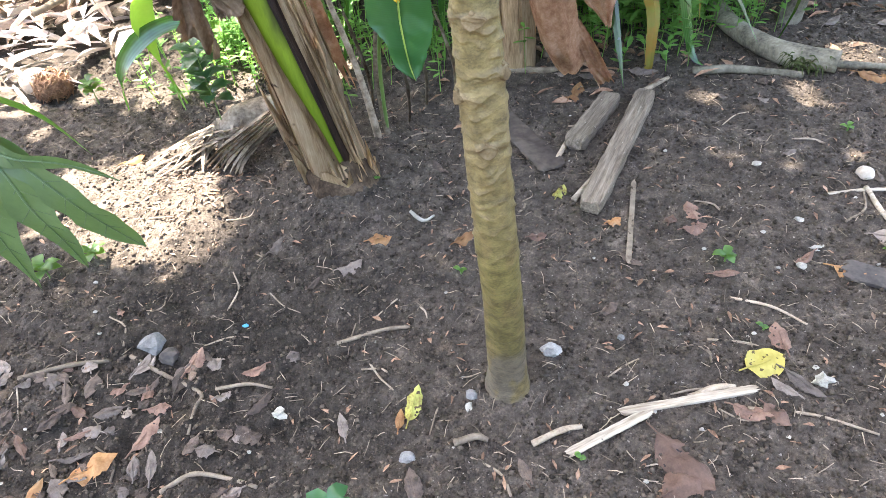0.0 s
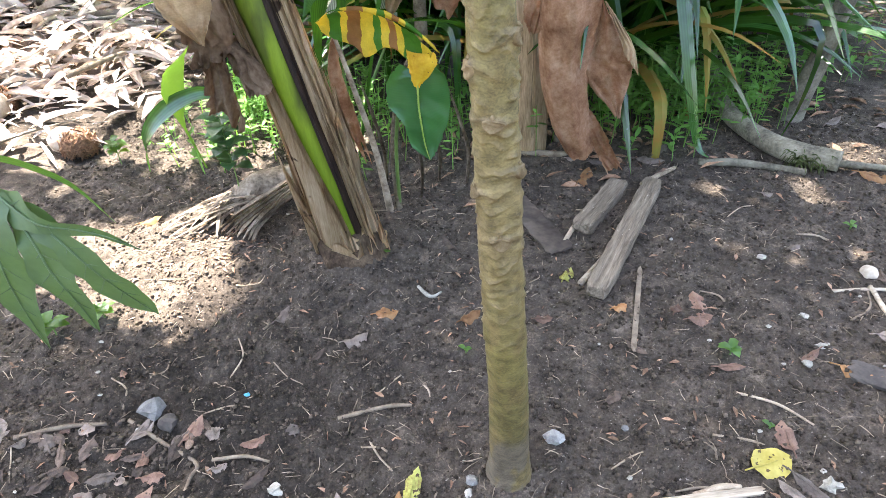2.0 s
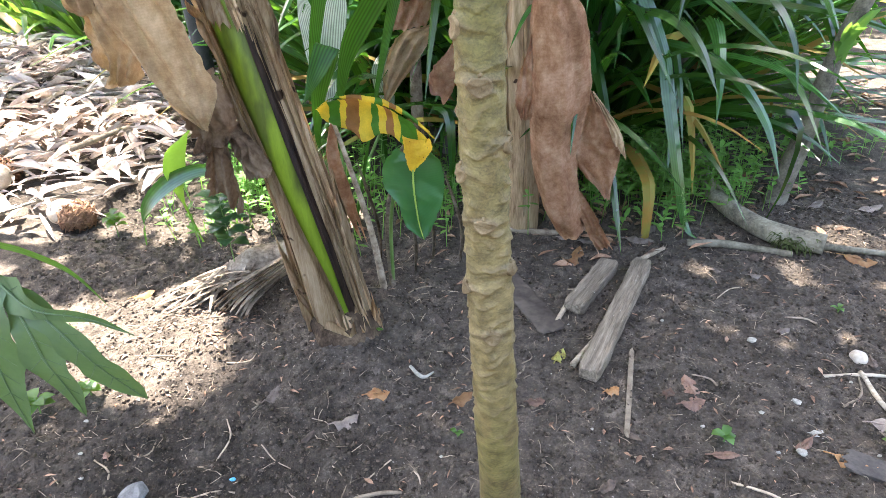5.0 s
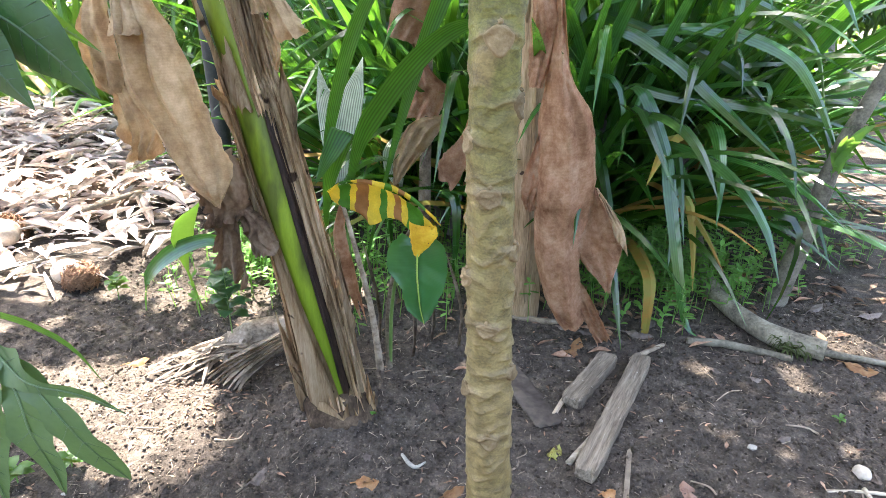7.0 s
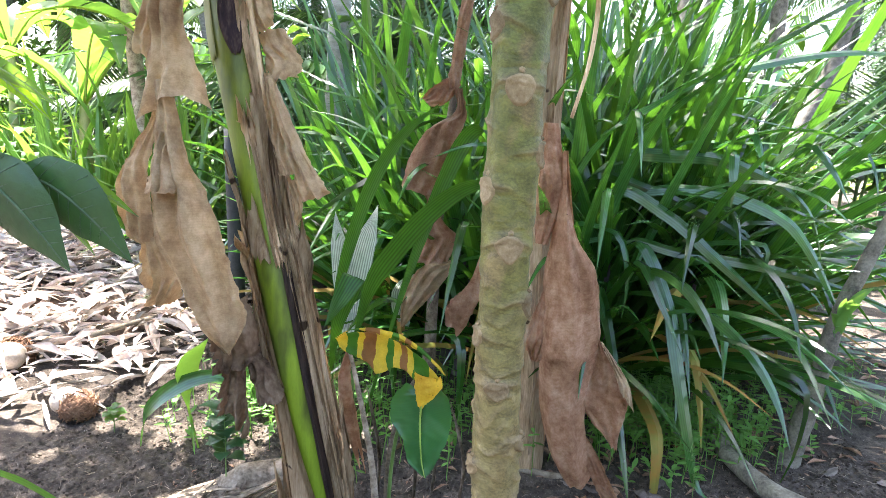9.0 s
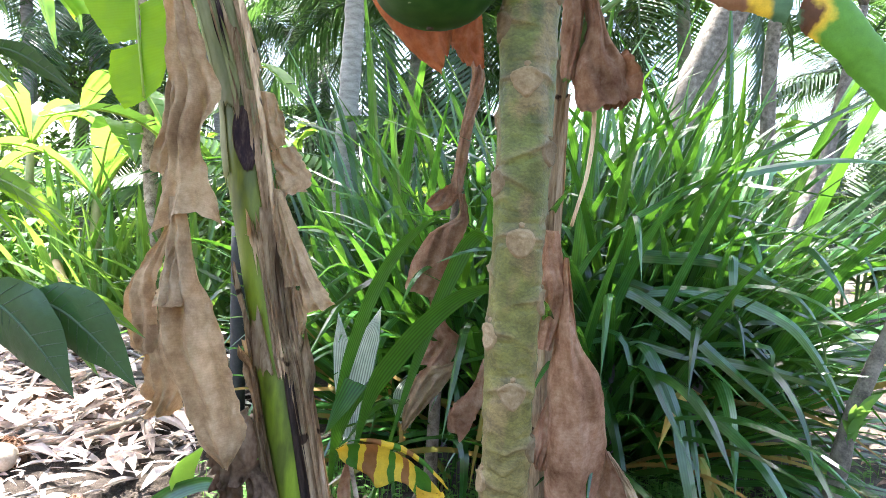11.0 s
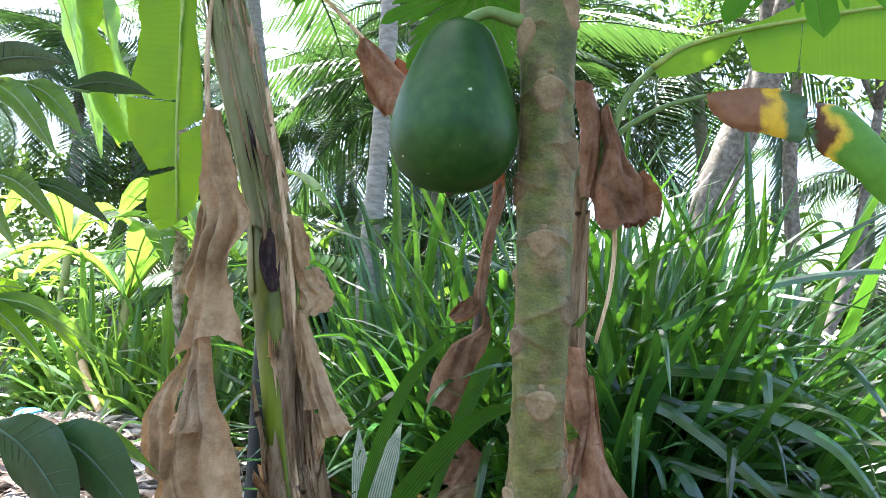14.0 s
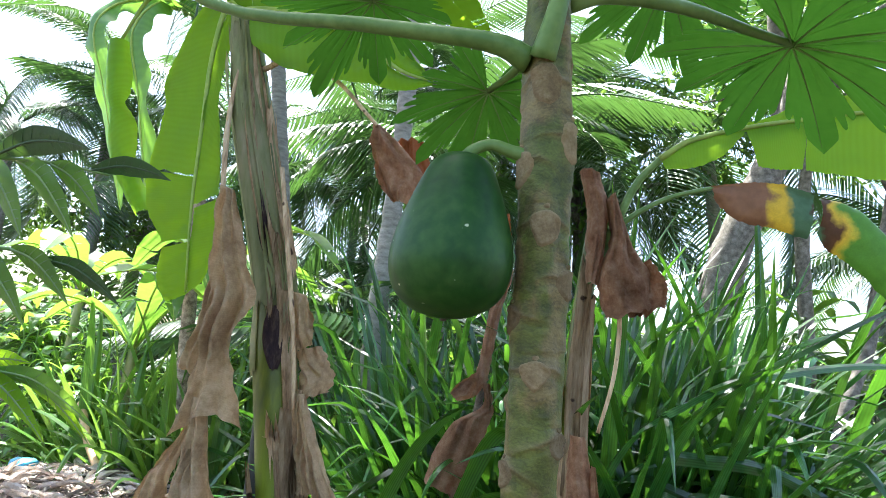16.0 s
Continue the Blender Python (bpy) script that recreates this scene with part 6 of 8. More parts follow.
# ---- broad trees ----
def leaf_cloud(centres, size, count, leaf, seed, flat=0.6):
    """Many small leaves gathered in clumps, with gaps between."""
    r = np.random.RandomState(seed)
    verts, faces = [], []
    for c, rad in centres:
        m = int(count * rad ** 2)
        for _ in range(m):
            v = r.normal(size=3)
            v /= np.linalg.norm(v) + 1e-9
            p = np.array(c) + v * rad * r.uniform(0.35, 1.0) * np.array([1, 1, flat])
            a, b = r.normal(size=3), r.normal(size=3)
            a = a / (np.linalg.norm(a) + 1e-9)
            b = np.cross(a, b)
            b = b / (np.linalg.norm(b) + 1e-9)
            L, w = leaf * r.uniform(0.7, 1.3), leaf * 0.24
            k = len(verts)
            nrm = np.cross(a, b) * w * 0.4
            verts += [p, p + a * L * 0.4 + b * w + nrm, p + a * L * 0.45, p + a * L, p + a * L * 0.4 - b * w + nrm]
            faces += [(k, k + 2, k + 1), (k + 1, k + 2, k + 3), (k, k + 4, k + 2), (k + 4, k + 3, k + 2)]
    return verts, faces


def broad_tree(base, trunk_pts, radii, clumps, leaf, count, seed, label, category="tree", limbs=True, added_leaves=None):
    ob = thing("tree", base, label, category, "trees")
    trunk = part("trunk", tube(bmesh.new(), trunk_pts, radii, 40, 14, 0.12, 4, seed), BARK, ob)
    if limbs:
        s = Vector(trunk_pts[-1])
        for k, (c, rad) in enumerate(clumps[::3]):
            e = Vector(c)
            part("limb", tube(bmesh.new(), [s, s.lerp(e, 0.5) + Vector((0, 0, 0.25)), e], [radii[-1] * 0.8, radii[-1] * 0.5, 0.015], 10, 7, 0.1, 6), BARK, ob)
    verts, faces = leaf_cloud(clumps, 1, count, leaf, seed)
    if added_leaves:
        more, tris = added_leaves
        faces += [tuple(i + len(verts) for i in f) for f in tris]
        verts += more
    b = np.array(base)
    me = bpy.data.meshes.new("crown")
    me.from_pydata([tuple(np.array(v) - b) for v in verts], [], faces)
    me.materials.append(CROWN)
    c = new("crown", me)
    c.parent = ob
    return ob


def clump_field(c, ext, n, rad, seed):
    r = random.Random(seed)
    out = []
    while len(out) < n:
        v = Vector((r.uniform(-1, 1), r.uniform(-1, 1), r.uniform(-1, 1)))
        if v.length < 1:
            out.append(((c[0] + v.x * ext[0], c[1] + v.y * ext[1], c[2] + v.z * ext[2]), rad * r.uniform(0.7, 1.3)))
    return out


SUN_SLOPE = (SUN_TO.x / SUN_TO.z, SUN_TO.y / SUN_TO.z)
# outline of the sun patch that the added leaves keep open
GLADE = [(-0.96, 1.12), (-0.80, 0.70), (-0.93, 0.53), (-1.15, 0.57), (-1.42, 0.76), (-1.75, 0.95), (-1.75, 1.12), (-1.40, 1.17), (-1.19, 1.24)]


def in_glade(x, y):
    """Whether the sun reaches this spot of the bed through the opening in the crown."""
    inside = False
    for (ax, ay), (bx, by) in zip(GLADE, GLADE[1:] + GLADE[:1]):
        if (ay > y) != (by > y) and x < ax + (bx - ax) * (y - ay) / (by - ay):
            inside = not inside
    flecks = y > 1.22 and x < -0.95 and noise.noise(Vector((x * 5, y * 5, 2.0))) > 0.38
    spots = min(math.hypot((x - 1.70) / 1.8, y - 1.47) / 0.13, math.hypot(x - 1.34, y - 1.20) / 0.07, math.hypot(x - 0.98, y - 1.25) / 0.05) < 1
    return inside or flecks or spots


def shade_leaves(height, count, seed):
    """Unseen leaves, roughly level, added to shade the bed around an opening for the sun."""
    r = np.random.RandomState(seed)
    verts, faces = [], []
    for _ in range(count):
        gx, gy = r.uniform(-2.7, 2.3), r.uniform(-1.1, 1.72)
        a = r.uniform(0, 6.28)
        L = r.uniform(0.08, 0.15)
        d, e = np.array([math.cos(a), math.sin(a), r.uniform(-0.25, 0.25)]) * L, np.array([-math.sin(a), math.cos(a), r.uniform(-0.25, 0.25)]) * L * 0.28
        if any(in_glade(gx + d[0] * k, gy + d[1] * k) for k in (0.15, 0.5, 0.85)):
            continue
        z = height + r.uniform(-0.15, 0.15)
        p = np.array([gx + z * SUN_SLOPE[0], gy + z * SUN_SLOPE[1], z])
        k = len(verts)
        verts += [p, p + d * 0.45 + e, p + d, p + d * 0.45 - e]
        faces += [(k, k + 1, k + 2), (k, k + 2, k + 3)]
    return verts, faces


# unseen tree added over the camera to shade the bare soil
broad_tree((1.6, -2.6, 0), [(1.6, -2.6, -0.1), (1.6, -2.5, 2.5), (1.3, -1.6, 5.0), (0.8, -0.4, 7.0)], [0.28, 0.22, 0.17, 0.10],
           [(c, q) for c, q in clump_field((-0.3, 2.0, 8.6), (3.1, 4.2, 1.0), 130, 0.62, 3) if math.hypot(c[0] + 3.10, c[1] - 3.70) > 1.65 and math.hypot(c[0] + 0.35, c[1] - 4.22) > 1.35 and 1.3 < c[1] < 4.8], 0.22, 640, 3, "added shade tree out of view, spreading thick leafy crown", added_leaves=shade_leaves(4.8, 14000, 5))
# trees beyond the clump
broad_tree((1.9, 6.4, 0), [(1.9, 6.4, -0.1), (2.05, 6.3, 1.6), (2.35, 6.2, 3.2), (2.9, 6.1, 4.6)], [0.26, 0.23, 0.21, 0.17], clump_field((3.4, 6.4, 6.6), (1.6, 1.6, 0.9), 16, 0.6, 5), 0.16, 300, 5, "leaning grey-barked tree with thin crown")
broad_tree((3.7, 7.6, 0), [(3.7, 7.6, -0.1), (3.8, 7.6, 2.0), (3.75, 7.6, 4.0), (3.9, 7.6, 5.4)], [0.11, 0.10, 0.09, 0.06], clump_field((3.9, 7.8, 6.2), (1.8, 1.4, 1.0), 16, 0.55, 6), 0.14, 300, 6, "slim grey tree with airy crown")
broad_tree((3.0, 6.0, 0), [(3.0, 6.0, -0.1), (3.3, 6.1, 1.2), (3.9, 6.4, 2.4), (4.3, 6.6, 4.2)], [0.10, 0.09, 0.08, 0.05], clump_field((4.4, 6.8, 5.2), (1.2, 1.2, 0.8), 12, 0.5, 7), 0.14, 300, 7, "slim leaning tree with airy crown")
broad_tree((1.2, 11.0, 0), [(1.2, 11.0, -0.1), (1.2, 11, 2.5), (1.1, 11, 4.5)], [0.2, 0.16, 0.1], clump_field((1.2, 11.0, 6.0), (2.4, 1.5, 1.8), 26, 0.8, 8), 0.2, 200, 8, "leafy tree against the bright sky")
broad_tree((-9.5, 13.0, 0), [(-9.5, 13.0, -0.1), (-9.5, 13, 2.5), (-9.4, 13, 4.0)], [0.2, 0.16, 0.1], clump_field((-9.0, 13.0, 4.0), (4.0, 1.5, 2.0), 34, 0.9, 9), 0.22, 160, 9, "leafy tree against the bright sky")
verts, faces = leaf_cloud([((x + 0.5 * math.sin(x * 3.1), 15 + 2 * math.sin(x * 1.7), 0.8 + 0.5 * math.sin(x * 2.3)), 1.3) for x in range(-24, 26)], 1, 210, 0.3, 17, 0.9)
me = bpy.data.meshes.new("hedge")
me.from_pydata([tuple(v) for v in verts], [], faces)
me.materials.append(CROWN)
tagged(new("far_thicket", me), "distant sunlit green thicket behind the garden", "thicket", kind="stuff")


# unseen hedge added behind the camera, to hold back light from the front
verts, faces = leaf_cloud([((x + 0.5 * math.sin(x * 3.1), -6.5 + 1.2 * math.sin(x * 1.7), 0.9 + 1.6 * (k % 3)), 1.3) for x in range(-9, 10, 1) for k in range(1)], 1, 120, 0.3, 19, 0.9)
me = bpy.data.meshes.new("hedge")
me.from_pydata([tuple(v) for v in verts], [], faces)
me.materials.append(CROWN)
tagged(new("garden_hedge", me), "leafy green hedge added behind the camera to cut front light", "hedge", kind="stuff")


# ---- broad-leaved sapling close to the path, at the edge of the view ----
sap = thing("sapling", on_ground(-1.78, 0.22), "thin sapling with large glossy dark and lobed leaves", "sapling")
part("stem", tube(bmesh.new(), [(-1.78, 0.22, -0.05), (-1.74, 0.24, 0.8), (-1.70, 0.3, 1.6), (-1.66, 0.4, 2.5)], [0.022, 0.018, 0.014, 0.008], 24, 8), BARK, sap)


def veined_leaf(parent, spine, half, side, material, seed, ribs=7, name="leaf", cup=0.25, label=""):
    """A broad leaf with a raised midrib and side veins on it."""
    lf = part(name, blade(bmesh.new(), spine, half, 24, 8, cup=cup, side=side, ripple=0.12, rfreq=5, seed=seed), material, parent, label)
    rib = VEIN_DARK if material in (LOBED, BROAD_DARK) else VEIN
    part("midrib", tube(bmesh.new(), spine, [0.004, 0.003, 0.001], 14, 5), rib, lf)
    S = spline(spine, 60)
    for i in range(ribs):
        s = 0.1 + 0.78 * i / ribs
        p, T = S[int(s * 60)]
        A = Vector(side) - T * Vector(side).dot(T)
        A.normalize()
        Nn = A.cross(T)
        for sg in (-1, 1):
            w = lerps(half, min(1, s + 0.07)) * 0.9
            e = p + A * sg * w + T * w * 0.55
            lift = Nn * (w * cup * 0.5)
            part("vein", tube(bmesh.new(), [p, p.lerp(e, 0.5) + T * -0.02 * w + lift * 0.25, e + lift], [0.0015, 0.0011, 0.0007], 5, 4), rib, lf)
    return lf


# lobed leaf low down
part("petiole", tube(bmesh.new(), [(-1.745, 0.24, 0.72), (-1.45, 0.18, 0.86), (-1.1, 0.12, 0.90), (-0.94, 0.12, 0.84), (-0.885, 0.12, 0.785)], [0.009, 0.007, 0.006, 0.004], 14, 8), PETIOLE, sap)
for i, (mid, half) in enumerate((
        ([(-0.885, 0.785), (-0.900, 0.742), (-0.920, 0.646), (-0.941, 0.525), (-0.966, 0.375)], [0.02, 0.034, 0.042, 0.052, 0.046, 0.028, 0.0]),
        ([(-0.885, 0.785), (-0.840, 0.713), (-0.827, 0.628), (-0.817, 0.536), (-0.829, 0.425)], [0.02, 0.030, 0.032, 0.040, 0.040, 0.026, 0.0]),
        ([(-0.885, 0.785), (-0.800, 0.722), (-0.748, 0.645), (-0.712, 0.560), (-0.678, 0.472)], [0.02, 0.034, 0.026, 0.040, 0.050, 0.034, 0.0]),
        ([(-0.885, 0.785), (-0.832, 0.755), (-0.785, 0.737), (-0.715, 0.712), (-0.655, 0.645)], [0.02, 0.036, 0.028, 0.020, 0.014, 0.008, 0.0]),
        ([(-0.885, 0.785), (-0.97, 0.72), (-1.02, 0.62), (-1.06, 0.50), (-1.08, 0.40)], [0.02, 0.034, 0.042, 0.052, 0.046, 0.028, 0.0]))):
    line = [p for p, _ in spline([(x, 0.12, z) for x, z in mid], 24)]
    lob = bmesh.new()
    rows = []
    for k, p in enumerate(line):
        f = k / 24
        T = (line[min(24, k + 1)] - line[max(0, k - 1)]).normalized()
        A = Vector((T.z, 0, -T.x))
        w = lerps(half, f) * (1 + 0.10 * math.sin(f * 26 + i))
        rows.append([lob.verts.new(p + A * w * u + Vector((0, 0.10 * w * (1 - abs(u)) - 0.045 * math.sin(math.pi * f) + 0.02 * u * math.sin(f * 9 + i) * w * 10 + 0.004 * noise.noise(p * 18), 0))) for u in (-1, -0.66, -0.33, 0, 0.33, 0.66, 1)])
    for ra, rb in zip(rows, rows[1:]):
        for k in range(6):
            lob.faces.new((ra[k], ra[k + 1], rb[k + 1], rb[k]))
    lobe = part("lobe", lob, LOBED, sap)
    mids = [p + Vector((0, 0.10 * lerps(half, k / 24) - 0.045 * math.sin(math.pi * k / 24) - 0.002, 0)) for k, p in enumerate(line)]
    part("midrib", tube(bmesh.new(), mids[::4], [0.0028, 0.0022, 0.0012], 18, 5), VEIN_LOBE, lobe)
    for k in range(3, 22, 3):
        T = (line[k + 1] - line[k - 1]).normalized()
        A = Vector((T.z, 0, -T.x))
        w = lerps(half, min(1, k / 24 + 0.08)) * 0.85
        for sg in (-1, 1):
            e = mids[k] + A * sg * w + T * w * 0.7 + Vector((0, -0.09 * w, 0))
            part("vein", tube(bmesh.new(), [mids[k], mids[k].lerp(e, 0.5) + T * 0.04 * w, e], [0.0011, 0.0008, 0.0005], 4, 4), VEIN_LOBE, lobe)
part("leaf", blade(bmesh.new(), [(-0.95, 0.12, 0.89), (-0.853, 0.12, 0.856), (-0.798, 0.12, 0.834), (-0.731, 0.12, 0.788), (-0.679, 0.12, 0.705)], [0.010, 0.016, 0.015, 0.0], 14, 2, vee=0.4, side=(0.3, -0.5, 0.8), seed=9), STRAP_SUN, sap)
# leafy side twigs with drooping leaflets
for pts in ([(-1.68, 0.38, 2.1), (-1.50, 0.46, 2.19), (-1.25, 0.5, 2.205), (-1.05, 0.5, 2.18)], [(-1.69, 0.36, 1.85), (-1.5, 0.46, 1.94), (-1.3, 0.5, 1.97), (-1.16, 0.5, 1.95)], [(-1.70, 0.34, 1.55), (-1.52, 0.5, 1.63), (-1.36, 0.58, 1.66), (-1.25, 0.6, 1.64)], [(-1.71, 0.3, 1.3), (-1.4, 0.3, 1.42), (-1.1, 0.3, 1.43), (-0.92, 0.32, 1.395)]):
    part("twig", tube(bmesh.new(), pts, [0.008, 0.006, 0.005, 0.003], 16, 6), PETIOLE, sap)
D1, D2, D3 = (0.7, -0.4, 0.55), (0.15, -0.5, 0.85), (0.7, -0.12, 0.7)
for i, (a, b, w, sd, mt) in enumerate((
        ((-1.02, 0.29, 1.415), (-0.80, 0.28, 1.210), 0.080, D3, BROAD_DARK), ((-0.92, 0.31, 1.405), (-0.695, 0.32, 1.226), 0.072, D3, BROAD_DARK), ((-0.95, 0.38, 1.40), (-0.735, 0.42, 1.305), 0.032, D2, BROAD), ((-0.96, 0.34, 1.40), (-0.80, 0.36, 1.228), 0.04, D1, BROAD), ((-1.2, 0.3, 1.42), (-1.02, 0.28, 1.22), 0.055, D1, BROAD_DARK),
        ((-1.42, 0.49, 2.20), (-1.236, 0.48, 1.99), 0.05, D1, BROAD), ((-1.32, 0.5, 2.205), (-1.114, 0.5, 2.01), 0.046, D1, BROAD), ((-1.22, 0.5, 2.20), (-1.065, 0.52, 2.07), 0.04, D1, BROAD), ((-1.36, 0.47, 2.205), (-1.05, 0.42, 2.22), 0.04, D2, BROAD_DARK), ((-1.10, 0.5, 2.19), (-0.89, 0.52, 2.18), 0.028, D2, BROAD_DARK),
        ((-1.38, 0.48, 1.955), (-1.178, 0.48, 1.775), 0.046, D1, BROAD), ((-1.28, 0.5, 1.97), (-1.09, 0.5, 1.84), 0.038, D1, BROAD), ((-1.18, 0.5, 1.95), (-0.98, 0.54, 1.85), 0.03, D1, BROAD_DARK), ((-1.45, 0.46, 1.94), (-1.33, 0.44, 1.78), 0.04, D1, BROAD_DARK),
        ((-1.38, 0.57, 1.655), (-1.155, 0.6, 1.485), 0.042, D1, BANANA), ((-1.33, 0.58, 1.66), (-1.03, 0.62, 1.525), 0.036, D2, BROAD), ((-1.30, 0.6, 1.655), (-1.08, 0.66, 1.49), 0.034, D1, BANANA), ((-1.42, 0.55, 1.65), (-1.27, 0.56, 1.52), 0.036, D1, BANANA), ((-1.40, 0.56, 1.66), (-1.24, 0.6, 1.685), 0.03, D2, BANANA))):
    a, b = Vector(a), Vector(b)
    L = (b - a).length
    up = Vector((0, 0, 0.10 * L))
    veined_leaf(sap, [a, a.lerp(b, 0.35) + up, a.lerp(b, 0.7) + up * 0.8, b], [0.008, w * 0.75, w, w * 0.85, w * 0.4, 0.0], sd, mt, 430 + i, 9)


# ---- young palm seedling with a pleated pale leaf ----
seedling = thing("palm_seedling", on_ground(-0.56, 1.98), "young coconut seedling with pale pleated fan leaves", "seedling")
bz = on_ground(-0.56, 1.98)
for i, (sp, w, mt) in enumerate((
        ([(-0.57, 1.95, 0.42), (-0.56, 1.93, 0.68), (-0.51, 1.91, 0.95), (-0.445, 1.90, 1.16)], [0.015, 0.05, 0.062, 0.05, 0.0], PLEAT), ([(-0.58, 1.96, 0.42), (-0.60, 1.94, 0.68), (-0.625, 1.92, 0.92), (-0.645, 1.90, 1.12)], [0.015, 0.045, 0.052, 0.04, 0.0], PLEAT),
        ([(-0.34, 2.28, 0.45), (-0.36, 2.24, 0.6), (-0.33, 2.2, 0.72), (-0.24, 2.16, 0.80)], [0.02, 0.06, 0.07, 0.05, 0.0], PLEAT))):
    part("leaf", blade(bmesh.new(), sp, w, 16, 6, cup=0.7, side=(1, 0.2, 0), seed=i), mt, seedling, "pale pleated leaf")
    part("stalk", tube(bmesh.new(), [bz, bz.lerp(Vector(sp[0]), 0.5), Vector(sp[0])], [0.014, 0.009, 0.006], 8, 7), PETIOLE, seedling)
# bright arching leaves in front of it
for i, (sp, w) in enumerate((
        ([(-0.60, 1.62, 0.0), (-0.58, 1.62, 0.7), (-0.48, 1.62, 1.15), (-0.34, 1.62, 1.45), (-0.16, 1.62, 1.62)], [0.006, 0.008, 0.026, 0.030, 0.022, 0.0]),
        ([(-0.56, 1.60, 0.0), (-0.45, 1.55, 0.75), (-0.30, 1.52, 1.05), (-0.08, 1.5, 1.28), (0.12, 1.5, 1.34)], [0.006, 0.008, 0.045, 0.045, 0.035, 0.0]),
        ([(-0.58, 1.61, 0.0), (-0.56, 1.52, 0.6), (-0.46, 1.46, 0.92), (-0.50, 1.40, 0.86), (-0.56, 1.36, 0.74)], [0.006, 0.008, 0.035, 0.045, 0.03, 0.0]),
        ([(-0.5, 1.66, 0.0), (-0.3, 1.7, 0.8), (-0.14, 1.72, 1.3), (-0.02, 1.72, 1.52), (0.12, 1.70, 1.46)], [0.006, 0.008, 0.03, 0.04, 0.035, 0.0]))):
    if i == 0:
        arch = thing("arching_plant", on_ground(-0.58, 1.61), "plant with bright green arching ribbed leaves", "plant")
    part("leaf", blade(bmesh.new(), sp, w, 28, 4, vee=0.25, side=(0.8, 0.2, -0.4), twist=0.3, seed=500 + i), RIBBED, arch)


# long leaves of the clump that reach out over the bare soil
reach = thing("strap_leaf_plant", on_ground(0.70, 2.52), "strap-leaf plant with long leaves drooping over bare soil", "strap-leaf plant", "strap-leaf clumps")
for i, (sp, w) in enumerate((
        ([(0.62, 2.55, 0.05), (0.62, 2.4, 0.6), (0.63, 2.1, 0.8), (0.64, 1.75, 0.62), (0.65, 1.53, 0.36), (0.67, 1.45, 0.2), (0.69, 1.38, 0.03)], 0.022),
        ([(0.75, 2.5, 0.05), (0.75, 2.3, 0.8), (0.77, 1.95, 1.05), (0.88, 1.80, 0.81), (0.91, 1.70, 0.61), (0.96, 1.60, 0.31), (1.01, 1.55, 0.08), (1.06, 1.50, 0.03)], 0.030),
        ([(0.72, 2.55, 0.05), (0.70, 2.45, 0.75), (0.66, 2.30, 1.17), (0.86, 2.20, 1.27), (1.16, 2.10, 1.28), (1.41, 2.00, 1.19), (1.53, 1.95, 1.06), (1.64, 1.92, 0.87), (1.74, 1.90, 0.67)], 0.032),
        ([(0.70, 2.5, 0.05), (0.68, 2.35, 0.75), (0.68, 2.20, 1.25), (0.93, 2.10, 1.16), (1.12, 2.00, 1.00), (1.31, 1.95, 0.84), (1.49, 1.90, 0.69)], 0.032),
        ([(0.30, 2.6, 0.1), (0.36, 2.3, 0.9), (0.55, 2.2, 1.45), (0.85, 2.2, 1.70), (1.12, 2.2, 1.83), (1.66, 2.2, 1.95), (2.1, 2.15, 1.93)], 0.030),
        ([(0.30, 2.6, 0.1), (0.38, 2.35, 0.9), (0.62, 2.2, 1.38), (0.97, 2.2, 1.44), (1.27, 2.2, 1.41), (1.62, 2.2, 1.22), (1.76, 2.2, 0.90)], 0.034),
        ([(0.40, 2.6, 0.1), (0.45, 2.3, 0.9), (0.56, 2.2, 1.31), (0.78, 2.2, 1.29), (1.28, 2.2, 1.09), (1.60, 2.2, 0.80)], 0.032),
        ([(0.35, 2.6, 0.1), (0.50, 2.3, 1.1), (0.88, 2.2, 1.657), (1.497, 2.2, 2.07), (1.95, 2.2, 2.33)], 0.028),
        ([(0.75, 2.55, 0.05), (0.68, 2.4, 0.6), (0.74, 2.20, 0.99), (1.00, 2.10, 0.98), (1.36, 2.00, 0.95), (1.73, 1.95, 0.87), (2.01, 1.95, 0.77)], 0.026))):
    bm = bmesh.new()
    for u in (-1.0, 1.0):
        blade(bm, sp, [w * 0.6, w * 0.8, w, w, w, w * 0.8, w * 0.5, 0.0], 44, 1, vee=0.45, side=(0.75, 0.25, 0.6) if i > 1 else (1, 0.1, 0.1), seed=700 + i, u0=min(u, 0.0), u1=max(u, 0.0))
    part("leaf", bm, STRAP, reach)


# ---- small leaning tree, root and fallen wood ----
rt = thing("young_tree", on_ground(1.54, 1.88), "slim leaning grey sapling trunk with sprouting leaves", "tree")
rline = [(1.55, 1.88, -0.06), (1.57, 1.88, 0.08), (1.63, 1.88, 0.43), (1.675, 1.88, 0.76), (1.76, 1.88, 1.05), (1.95, 1.9, 1.55)]
part("trunk", tube(bmesh.new(), rline, [0.070, 0.050, 0.042, 0.037, 0.032, 0.02], 40, 14, 0.16, 9), BROWNBARK, rt)
r = random.Random(23)
